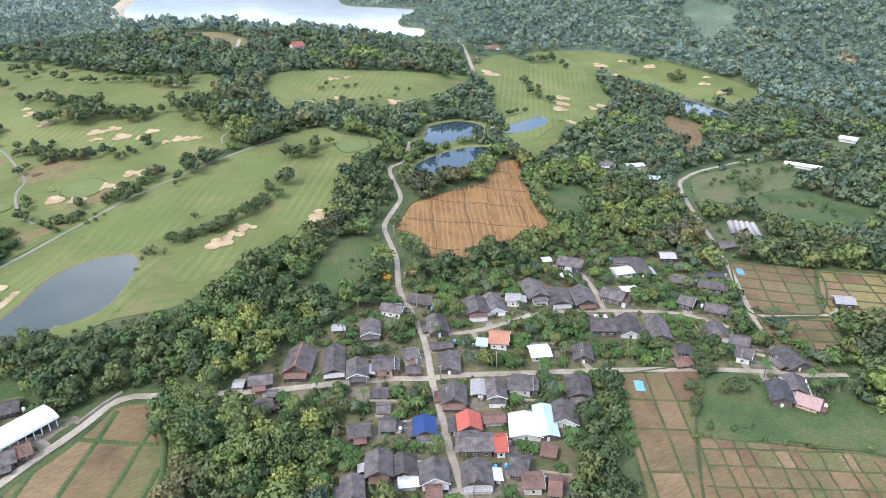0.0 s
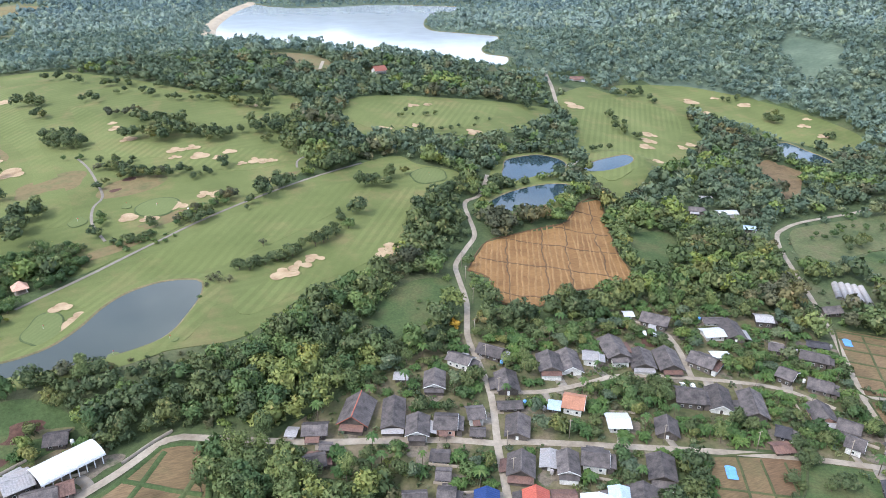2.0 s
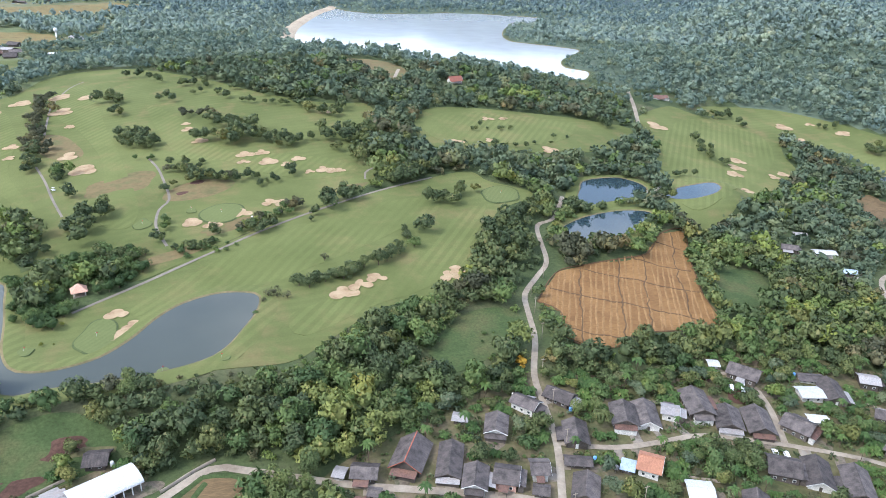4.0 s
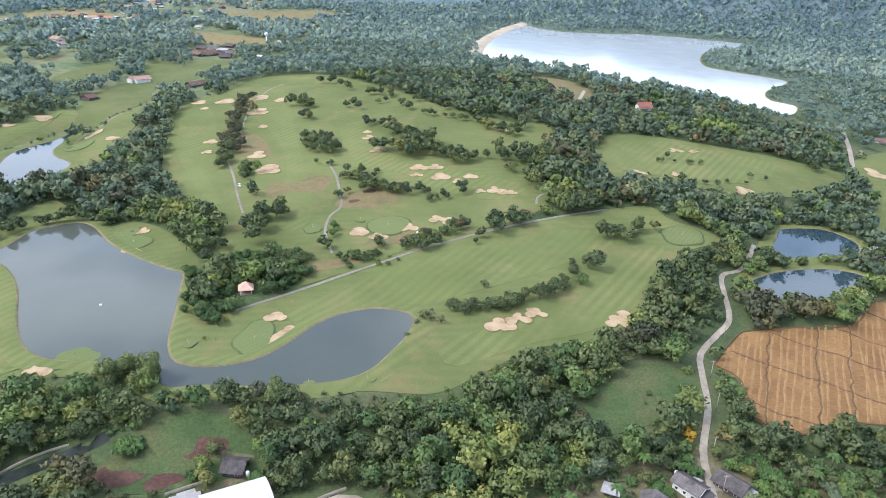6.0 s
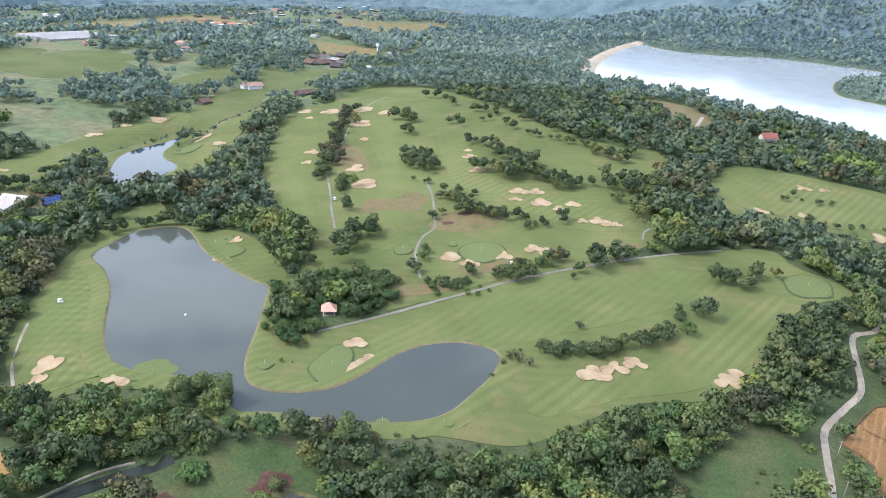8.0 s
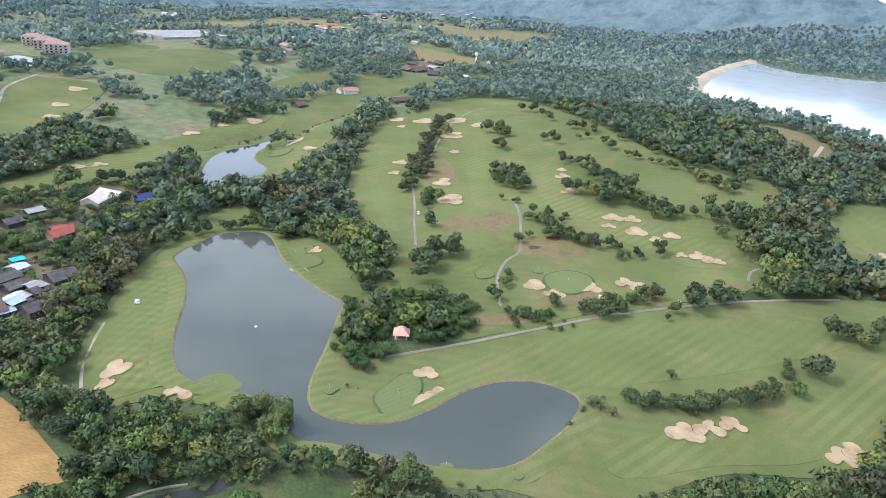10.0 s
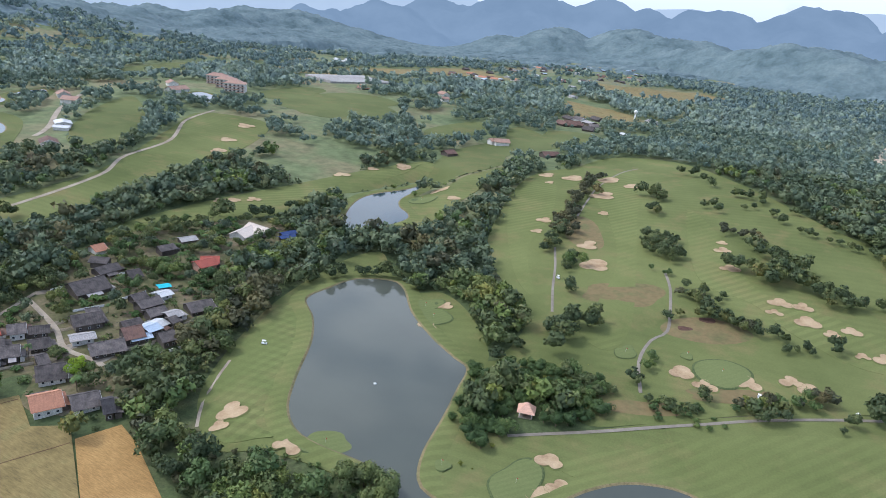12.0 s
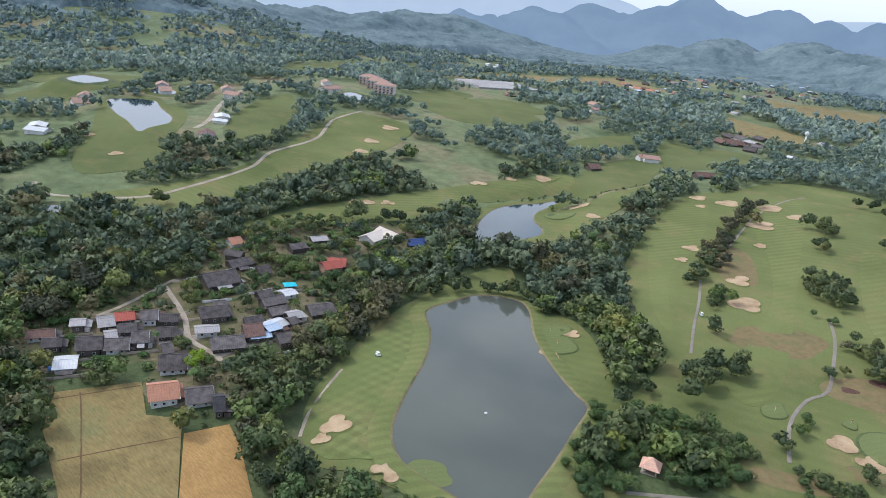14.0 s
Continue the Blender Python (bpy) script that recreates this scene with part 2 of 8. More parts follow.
LEAF_YELLOW = leaf_material("yellow_leaves", (0.13, 0.15, 0.025), (0.26, 0.27, 0.05), (0.3, 0.2, 0.04))
LEAF_ORCHARD = leaf_material("orchard_leaves", (0.042, 0.072, 0.026), (0.100, 0.150, 0.052), (0.15, 0.18, 0.07))
LEAF_BROWN = leaf_material("dry_leaves", (0.068, 0.072, 0.038), (0.145, 0.138, 0.076), (0.18, 0.15, 0.09))
LEAF_LIME = leaf_material("lime_leaves", (0.16, 0.24, 0.02), (0.30, 0.40, 0.04), (0.3, 0.34, 0.05))
LEAF_GOLD = leaf_material("golden_blossom", (0.30, 0.20, 0.03), (0.46, 0.30, 0.05), (0.2, 0.2, 0.04))
LEAF_BAMBOO = leaf_material("bamboo_leaves", (0.085, 0.115, 0.040), (0.180, 0.215, 0.085), (0.24, 0.23, 0.1))
LEAF_PALM = leaf_material("palm_leaves", (0.075, 0.125, 0.03), (0.165, 0.235, 0.07), (0.24, 0.23, 0.09))
# aerial haze is mixed into these four leaf colours: paler, bluer, flatter
LEAF_FAR = leaf_material("distant_haze_leaves", (0.120, 0.172, 0.165), (0.255, 0.325, 0.310), (0.29, 0.32, 0.29), 0.45, 0.3)
LEAF_FAR_LIGHT = leaf_material("distant_light_haze_leaves", (0.175, 0.235, 0.185), (0.31, 0.375, 0.31), (0.33, 0.34, 0.28), 0.45, 0.35)
LEAF_HAZE = leaf_material("far_slope_haze_leaves", (0.096, 0.138, 0.104), (0.215, 0.270, 0.208), (0.26, 0.265, 0.20), 0.42, 0.45)
LEAF_MID = leaf_material("hillside_haze_leaves", (0.074, 0.100, 0.058), (0.176, 0.212, 0.124), (0.22, 0.21, 0.13), 0.38, 0.75)

# ---- the lie of the land ----
# hills on the slope: east, north, spread, height
HILLS = [(100, 90, 130, -1.9), (420, 150, 200, -6.7), (-220, 190, 140, -0.9), (40, 300, 130, -0.5), (-250, 400, 160, -9.4), (240, 330, 150, -2.1), (-330, 700, 230, -15.6), (0, 680, 190, 22.4), (300, 640, 200, 8.8), (-650, 600, 280, 13.6), (520, 400, 200, -34.3)]
WATER = {  # level and shore
    'lake': (13, [(-213.3, 326.4), (-213.4, 344.9), (-210.2, 365), (-194.9, 376.8), (-183.3, 371.7), (-164.2, 348.2), (-143.1, 330.3), (-124, 318), (-115.1, 312.8), (-110.6, 294.4), (-105.4, 272.6), (-100.5, 248.7), (-94.5, 234.5), (-87.3, 229.5), (-76.4, 229.1), (-62.9, 234.7), (-52.5, 247.3), (-44, 263.4), (-33.8, 275.1), (-19.7, 281.6), (-7.1, 280), (-1.4, 274.2), (-3.6, 259.4), (-9.5, 245.3), (-16.1, 232.2), (-24.6, 224.2), (-42.3, 218.7), (-58.3, 217.1), (-76.7, 217), (-87.9, 215), (-95.3, 219.8), (-101.5, 227.3), (-111.9, 231.4), (-131.3, 230.9), (-143.6, 233.2), (-155.4, 243.2), (-167.1, 262.2), (-182, 290.9), (-197.2, 311.2)]),
    'reservoir': (39, [(97.6, 1239.8), (84, 1086.1), (87.6, 997.5), (116.1, 877.2), (139, 841), (179.9, 804.7), (226, 775.3), (273.7, 759.2), (310.7, 735.4), (335.1, 688.1), (351, 663.4), (380.7, 711.2), (369.5, 746.9), (392.9, 805.7), (455.9, 887.3), (443.2, 928.9), (418, 966.5), (398.4, 1007.5), (422.5, 1101.8), (479.7, 1219), (566.4, 1302.4), (643.6, 1349.1), (552.6, 1445.1), (451.7, 1511.4), (322.1, 1479.4), (246.9, 1527.6), (215.1, 1606.6), (154.8, 1450.7)]),
    'mid_pond': (18, [(-266.4, 431.6), (-281.8, 457.5), (-293.1, 487.1), (-294, 511.9), (-285.2, 541.6), (-282.6, 566.8), (-277.3, 541.4), (-272.3, 512.4), (-261.7, 494.2), (-249.2, 484.5), (-242.2, 471.6), (-244.5, 448.3), (-256.8, 425.1)]),
    'twin_pond': (12, [(218.6, 393.2), (231, 411), (256.9, 413.8), (266.6, 398.3), (264.5, 383), (252.2, 373), (227.7, 365.9), (209.6, 362.7), (208.3, 374.6)]),
    'bridge_pond': (12, [(271.5, 370.2), (288.7, 382.1), (305.8, 387), (321.1, 388.7), (320.2, 377.8), (307.7, 366.8), (285.7, 359.7), (272.2, 362.2)]),
    'rice_pond': (11, [(174.2, 327.2), (187.9, 339), (205.6, 346.9), (227, 350.5), (242, 345.3), (242.1, 336.5), (222.7, 320.8), (200.8, 308), (185.3, 305.9), (174.7, 312.4)]),
    'east_pond': (-9, [(514.4, 423.8), (531.2, 429.8), (527.2, 402.1), (517.7, 365.3), (498.2, 375.2), (493.2, 393)]),
    'resort_lake': (28, [(-679.7, 393.0), (-694.1, 405.4), (-691.7, 423.8), (-690.4, 435.8), (-675.0, 438.1), (-638.6, 424.3), (-604.4, 414.4), (-582.1, 400.1), (-574.7, 388.1), (-566.9, 372.4), (-557.6, 359.3), (-597.8, 370.5), (-633.2, 377.2)]),
    'resort_pond': (30, [(-727.3, 494.6), (-746.6, 517.7), (-755.6, 549.4), (-736.3, 540.8), (-712.8, 510.5), (-707.3, 489.8)]),
    'west_pond': (30, [(-726.1, 461.2), (-735.7, 480.8), (-712.1, 481.5), (-695.2, 465.7), (-702.3, 455.2)]),
    'north_pond': (32, [(-786.7, 402.6), (-807.9, 430.5), (-774.7, 440.3), (-758.9, 408.4)]),
    'hotel_pond': (35, [(-644.7, 650), (-655.9, 682.8), (-606.7, 663.1), (-594, 634.3)]),
    'creek_pond': (20, [(-424.9, 233.3), (-428.2, 240.8), (-422.3, 242.9), (-414.3, 238), (-415, 232.3)]),
}
LAWNS = {
    'lake_fairway': [(-222.5, 310.5), (-229.9, 354.6), (-229.2, 385.4), (-217.7, 403.1), (-187.5, 375.7), (-162, 377.7), (-130.6, 353.6), (-108.4, 322.7), (-108.8, 294.7), (-93.8, 276.6), (-79.2, 278.1), (-57.5, 294.9), (-33.9, 314.6), (0.7, 341.1), (33.4, 361.9), (85.4, 384.8), (139.1, 408), (151.4, 392.7), (175.5, 374.1), (144.9, 350.8), (119.9, 318.2), (105.3, 287.6), (85.7, 265.8), (51.6, 254.5), (25.8, 235), (6.9, 220.8), (-21.4, 216.2), (-37.6, 215.7), (-51.3, 222.1), (-84.4, 220.2), (-120.9, 221.4), (-146.5, 217.5), (-165.4, 213.7), (-190.7, 231.9), (-207.8, 263.6)],
    'central_fairway': [(-110.3, 319.6), (-106, 338.5), (-110.4, 369.4), (-136.3, 399.9), (-168.3, 445.9), (-190.4, 516.3), (-207.1, 595.2), (-203.8, 639.8), (-185.8, 668.8), (-168.7, 735.2), (-110.7, 737.5), (-47, 664.6), (15, 582.8), (66.8, 545.8), (94.8, 545.2), (99.5, 517.8), (81, 483.6), (73.9, 453.8), (80.7, 421.8), (70.1, 389.9), (33.4, 361.9), (0.6, 342.2), (-36.4, 312.7), (-58.5, 299.8), (-73.7, 320)],
    'hill_fairway': [(127.4, 500.8), (155.3, 537.4), (228.3, 537.2), (293.6, 529.4), (327.5, 513.5), (275.2, 463.1), (219, 446), (171.8, 448.6), (128, 451.6)],
    'pond_fairway': [(343, 539.8), (409.9, 592.7), (432.5, 571.3), (486.5, 532.2), (458, 474.2), (433.8, 431.3), (334.9, 365.6), (276.9, 323.6), (264.4, 348.9), (278.1, 377.8), (296.1, 422.9), (331.5, 481.3)],
    'east_fairway': [(450, 596.9), (539.4, 587.8), (593.8, 506.8), (605.2, 411.8), (553.2, 383.9), (539.8, 428.7), (523.7, 476.1), (493.2, 502.9), (454.6, 550.1)],
    'north_fairway': [(-362.8, 323.5), (-360.2, 398.8), (-345.8, 470), (-327.5, 553.6), (-307, 610.1), (-289, 587.7), (-303.1, 519.7), (-314.1, 465.5), (-307.9, 422.8), (-330.8, 373), (-345.2, 339.7)],
    'pond_green': [(-257.2, 482.8), (-269, 526.5), (-257.5, 578.1), (-241.7, 635.3), (-232, 594.5), (-226.7, 547.3), (-225.2, 504.2), (-222.7, 457.4), (-238.9, 433.9), (-237, 462.9)],
    'resort_fairway': [(-456.5, 253.8), (-444, 321.5), (-457.7, 398.9), (-514.4, 507), (-555.3, 578.1), (-516.7, 605.4), (-476.2, 596.4), (-439, 527.4), (-424.2, 455.1), (-412.8, 391.2), (-400.2, 349.2), (-403.1, 298.1), (-432, 277)],
    'resort_lawn': [(-589.3, 335.9), (-664.2, 380.7), (-691.5, 438.6), (-623.8, 441.1), (-545.2, 384.2), (-484, 333.4), (-481.7, 301.4), (-492.8, 283.7), (-535.1, 296.7)],
    'far_lawn': [(-543.9, 428.2), (-618.1, 506), (-662, 589), (-561.6, 521.4), (-506.2, 453.4), (-511.3, 420.2)],
    'far_west_lawn': [(-776.8, 336.6), (-827.8, 409.8), (-816, 491.8), (-771.8, 475.2), (-722.1, 375.9), (-723, 317.5)],
    'pavilion_lawn': [(-308.4, 656.7), (-301.3, 732.9), (-274.9, 797), (-280.7, 869.9), (-234.6, 882.2), (-198.3, 825.5), (-229.2, 759.8), (-257.6, 689.3), (-246.9, 637.1), (-276.5, 564.4)],
    'far_meadow': [(-526.6, 700.1), (-568.2, 806.5), (-517.4, 829.8), (-443.2, 788.1), (-447.6, 724), (-489.4, 680.8)],
    'far_grass': [(-933.7, 800.3), (-1005, 1025.2), (-928.4, 969.1), (-852.6, 767.8)],
    'far_grass_b': [(-579.2, 726.4), (-572.8, 867.5), (-485.3, 852.2), (-494.6, 740.3), (-518.8, 688.2)],
    'far_grass_c': [(-315.7, 808.7), (-312.4, 861.3), (-242.2, 779.7), (-257.8, 718.4)],
    'far_grass_d': [(-628.8, 755.5), (-638.9, 853.1), (-595.7, 843.7), (-576.8, 723.5)],
    'far_grass_e': [(-381.3, 741.6), (-367.9, 846.1), (-330.2, 784.3), (-336.6, 699.2)],
    'far_grass_f': [(-921.3, 405.5), (-873, 493.4), (-812.4, 503.4), (-806.3, 412.3)],
    'meadow': [(67.9, 224.3), (90.6, 245.6), (110.2, 246.5), (112.7, 235.3), (100.6, 218.3), (86.1, 209.8), (68.6, 203.6), (63.9, 212)],
    'grass_lot': [(-104.1, 179.1), (-96.2, 191.4), (-84.1, 200.2), (-69.6, 202.9), (-56.5, 195.2), (-48.9, 183.7), (-61.8, 175.7), (-72.9, 171.7), (-90.9, 170.4)],
    'pasture': [(182.9, 83.9), (208.5, 69.5), (221.4, 49.6), (219.1, 34.9), (202.4, 24.6), (179, 42), (154.8, 59.9)],
    'scrub_field': [(357.4, 258), (389, 267.2), (462.6, 269.3), (459, 254.5), (448.9, 235.4), (420.2, 222.6), (387.2, 222.8), (341.5, 214.9), (329.6, 222)],
    'hill_clearing': [(751.4, 657.2), (753.8, 601.6), (733.7, 552.1), (674.9, 535.6), (674.2, 561), (704.2, 614.4)],
    'garden_clearing': [(245, 272.1), (267.3, 272.2), (263.3, 253), (243.3, 236), (227.6, 236.9), (230.9, 253.7)],
    'north_east_lawn_b': [(368.7, 216.3), (415.2, 218.8), (423.1, 188.8), (428.6, 166), (389.2, 154.6), (366.2, 174.1), (352.4, 190.5)],
    'north_east_lawn': [(383.4, 221.2), (411.6, 218.3), (412.2, 201.3), (413.7, 177.9), (391.6, 166.9), (375, 178.4), (350.7, 172.2), (354.3, 187), (364.9, 203.1)],
}
FIELDS = {
    'harvested_field': [(126.5, 250.3), (149.1, 276.8), (171.9, 282.8), (207.7, 288.8), (230.3, 310.8), (250.6, 317.2), (236.3, 287.4), (218.6, 248.6), (211.3, 222.9), (186.3, 219), (168, 218.7), (149.2, 210.7), (136.4, 211.3), (128.3, 221.9), (134.5, 240.5)],
    'east_paddy': [(277.3, 154.8), (311.2, 128.6), (270.6, 95.8), (241.5, 110.4)],
    'far_east_paddy': [(311.6, 126.9), (346.5, 101.8), (307.7, 73.8), (273, 95.2)],
    'side_paddy': [(240, 106), (271.6, 90), (251.1, 69.4), (228.3, 83.5), (231.1, 91.3)],
    'road_paddy': [(153.7, 100.6), (184.5, 88.3), (153.8, 61.6), (131.8, 37.3), (119.7, 24), (107.6, 30.7), (119.4, 50.2), (135.9, 76.4)],
    'south_paddy': [(152.2, 58.6), (176.9, 40.4), (200.1, 19.3), (174.1, -6.3), (121.9, 22.8), (132.1, 37.6)],
    'west_paddy': [(-24.5, 167.2), (-12.3, 163.9), (-11.3, 142.2), (-18.6, 113), (-26.4, 96.4), (-68, 118.6), (-59.8, 139.7), (-50.4, 146.5), (-38.3, 154.5)],
    'stubble_field': [(-261.6, 170.8), (-247.4, 197.5), (-226.7, 188.3), (-216.1, 196.3), (-165.5, 164.4), (-186.2, 143.3), (-242.4, 159.1)],
    'tan_field': [(-208.1, 192.3), (-201.9, 206.5), (-189.1, 202.4), (-148, 182), (-165.5, 164.4)],
    'slope_field': [(457.3, 393.8), (473.6, 392.6), (477.9, 359), (425.2, 312.7), (409.6, 312.9), (434.2, 356.2)],
    'far_field': [(-361, 1135.3), (-286.1, 1148.2), (-218.2, 1067.8), (-236, 1024.3), (-308.4, 1019)],
    'far_field_b': [(-414.7, 1488), (-242, 1705.2), (-123.2, 1617.9), (-308.9, 1348.4)],
    'far_field_c': [(-770.8, 1334.3), (-696.2, 1547.8), (-547.1, 1386.3), (-626.2, 1371.7), (-690.3, 1282.2)],
    'far_field_d': [(-367.5, 1133.5), (-305.5, 1142.2), (-243.6, 1108.5), (-253.2, 1040.7), (-317.3, 1038.5)],
    'far_field_f': [(-805.3, 1035.2), (-842.3, 1271.8), (-773.9, 1398.5), (-706.9, 1265.1), (-747.2, 1055.6)],
    'far_field_g': [(-789.3, 1472.1), (-751, 1582.8), (-682.2, 1422.6), (-698.7, 1336.3)],
    'far_field_h': [(-365.9, 1171.6), (-245.8, 1119), (-211.5, 1004.7), (-308.4, 1024.2)],
    'far_field_i': [(-442.5, 1585.8), (-234.1, 1559.7), (-198.8, 1382.4), (-364.8, 1386)],
    'far_field_e': [(-428.6, 1510.5), (-347.7, 1637.9), (-222.5, 1588.6), (-204.3, 1476.1), (-318.6, 1400)],
}
ROADS = {  # width and centre line
    'village_road': (3.5, [(59.6, 56.8), (66.4, 72.7), (72.7, 93), (80.5, 115.6), (84.7, 128.4), (95.3, 156.6), (99.6, 178.2), (103.2, 197.3), (113.5, 221.5), (118.5, 241.8), (123, 257.2), (136.2, 273.2), (147.2, 287.1), (154.6, 312.4), (163, 336.3), (178.8, 347.6), (199.8, 381.5)]),
    'west_road': (4, [(-74.4, 136.4), (-59.8, 145.3), (-50.2, 151.9), (-37.9, 159.4), (-22.3, 170.2), (-11, 167.3), (13.2, 157.1), (32.5, 150.2), (52.6, 144.1), (73.1, 137.2), (85.8, 131)]),
    'east_road': (4, [(85.8, 131), (93.8, 129.5), (127, 115.6), (156.4, 102.6), (187.3, 87.3), (211.9, 72.1)]),
    'paddy_road': (3.6, [(234, 58), (211.9, 72.1), (227.3, 88.1), (240.2, 108.7), (260.9, 136.1), (276.7, 157.3), (303.8, 199.4), (326.9, 235), (343.3, 255.1), (357.2, 263.9), (385.7, 273.1), (445.8, 280), (500.8, 289.2), (524.4, 296.4)]),
    'cross_road': (3.2, [(96.5, 158.8), (107.8, 154.5), (120.4, 152), (136.4, 152), (153.2, 152), (180.7, 141.7), (210.3, 125.4), (222.1, 106.5)]),
    'lane': (3.4, [(180.7, 141.7), (189.1, 160), (192.6, 173)]),
    'field_track': (2.6, [(241, 108.4), (273.9, 93), (291, 101.9)]),
    'hill_road': (5, [(394.5, 646.1), (370.4, 588.6), (343, 531)]),
    'temple_road': (4, [(151.5, 664.3), (136.6, 618.3)]),
    'cart_path': (2.4, [(-80.1, 277.1), (-59.5, 292.2), (-38.5, 308.2), (-18.2, 323.1), (0.8, 337.5), (30.2, 356.3), (72, 379.3), (113.7, 398.4)]),
    'cart_path.001': (2.2, [(-44.1, 331.7), (-51, 356.1), (-50.8, 377), (-46.1, 390.1), (-50.3, 416.3), (-55.7, 439.9), (-62.9, 458.9)]),
    'cart_path.002': (2, [(-101.4, 381.2), (-111.5, 409.4), (-120.2, 436.6), (-130.9, 465)]),
    'cart_path.003': (2.2, [(-137.6, 527.6), (-142.4, 564.2), (-146.8, 607.8), (-143.8, 661.5), (-135.5, 686.5)]),
    'cart_path.004': (2, [(70.4, 398.5), (72.2, 408.4), (78.1, 415), (85.1, 416.5)]),
    'resort_road': (4, [(-490.1, 254.1), (-470.1, 251.1), (-454.8, 259.8), (-431.9, 291.5), (-431.2, 322.3), (-445.6, 385.4), (-469.2, 423.1), (-485.9, 483.2), (-533.3, 543.8), (-556.5, 603.1)]),
    'hamlet_road': (2.6, [(-307.2, 207.9), (-308.5, 218.9), (-313.2, 235.7), (-318.8, 251.5)]),
    'hamlet_lane': (3.2, [(-314.8, 245.4), (-283.5, 236.9), (-264.3, 228.2), (-248.2, 229), (-240, 228.3)]),
    'resort_drive': (6, [(-557.6, 409.6), (-580.1, 437.4), (-643.1, 493.2), (-714.9, 573.7)]),
    'lake_path': (1.8, [(-178.7, 220), (-187.1, 230.6), (-195.6, 246.1), (-202, 260.7)]),
    'green_path': (2, [(-14.5, 218.6), (-3.4, 220.9), (6.8, 222.9)]),
}
VILLAGES = [[(13.7, 159.3), (39.9, 173.7), (69.3, 186.8), (96.9, 199.9), (112.6, 196), (160.4, 190.8), (197, 202.5), (260.5, 175), (253.1, 126.7), (238.8, 87.4), (231.9, 61.4), (206.1, 45.9), (198.8, 61.9), (188.8, 88.8), (151.3, 103.5), (117.8, 82.4), (91.4, 54.5), (24.5, 90.3), (43.5, 120.7), (15.3, 141.4)],
    [(-70.3, 187.9), (-49, 187.1), (-40.4, 175.9), (-44.7, 162.3), (-53.5, 149.5), (-69.1, 149.6)],
    [(-319.3, 177.5), (-315.6, 214.5), (-325.1, 250.6), (-337.4, 280.6), (-350.3, 335.1), (-342.9, 364.5), (-307.9, 401.1), (-281.6, 404.8), (-275.6, 368.1), (-270.2, 335.9), (-252.1, 303.5), (-236.9, 276.3), (-245.7, 242.7), (-218.9, 215.3), (-225.8, 197), (-242.5, 194.9), (-257.9, 207.9), (-273.9, 177), (-299.8, 172.4)]]
MOWN = [[(-184.8, 516.2), (-199, 585.7), (-184.2, 608.6), (-156.2, 528.7), (-145.1, 456.6), (-117.5, 396.5), (-132.2, 408.7), (-153.2, 446.2)],
    [(-156.2, 646.9), (-130, 658.9), (-95.6, 525), (-78.4, 456.6), (-62.8, 387.3), (-65.5, 358.3), (-82.2, 371.1), (-85.8, 427.9), (-92.5, 466.8), (-114.3, 526.1), (-136, 568.3)],
    [(-71.5, 573.5), (-44.3, 530), (-14.9, 461.2), (22.4, 446.5), (57.4, 431.5), (66, 412.5), (38.4, 402.2), (8.3, 417.4), (-13.7, 440.7), (-40.3, 452.8), (-57.5, 499.6)],
    [(-59.4, 273.5), (-32.3, 301.7), (1.1, 327.2), (44.8, 351.3), (92.2, 369.2), (107.8, 356.2), (76.9, 329.8), (47.1, 309), (15.2, 292), (-0, 288.5), (-29.8, 282.8), (-45, 268.6)],
    [(15.1, 238.5), (10.5, 253.9), (26.9, 265.1), (59.8, 283.5), (86, 303.9), (113.4, 342), (136.5, 357.3), (120.5, 323.4), (102.5, 291.3), (77, 269.2), (47.3, 256.7)],
    [(131.9, 492.8), (161.2, 525.2), (223.3, 525.5), (272.9, 512.2), (229.1, 467.4), (176.7, 461), (140.1, 461.7)],
    [(359.8, 514.1), (416.4, 558.5), (466.5, 526.1), (442.1, 468.1), (360.2, 398.1), (287.5, 345.7), (274, 359.6), (303.8, 408.8), (324.2, 458.3)],
    [(-147, 229), (-160, 240), (-172, 259), (-187, 288), (-203, 309), (-219, 312), (-204, 264), (-188, 234), (-166, 217), (-152, 222)],
    [(-361.4, 343.3), (-352.9, 402.7), (-337.4, 467), (-320.9, 544.3), (-305, 600.4), (-309.1, 528.1), (-320.4, 460.2), (-324, 417.5), (-341.4, 363.3)]]


def inside(px, py, poly):
    """Which of the points lie in the polygon."""
    px, py, hit = np.asarray(px, float), np.asarray(py, float), np.zeros(np.shape(px), bool)
    for (ax, ay), (bx, by) in zip(poly, poly[1:] + poly[:1]):
        cross = (ay > py) != (by > py)
        if cross.any():
            hit ^= cross & (px < (bx - ax) * (py - ay) / ((by - ay) or 1e-9) + ax)
    return hit


def distance(px, py, line, closed):
    """How far the points are from a line of points."""
    px, py = np.asarray(px, float), np.asarray(py, float)
    best = np.full(np.shape(px), 1e9)
    for (ax, ay), (bx, by) in zip(line, line[1:] + (line[:1] if closed else [])):
        dx, dy = bx - ax, by - ay
        u = np.clip(((px - ax) * dx + (py - ay) * dy) / (dx * dx + dy * dy + 1e-9), 0, 1)
        best = np.minimum(best, np.hypot(px - ax - u * dx, py - ay - u * dy))
    return best


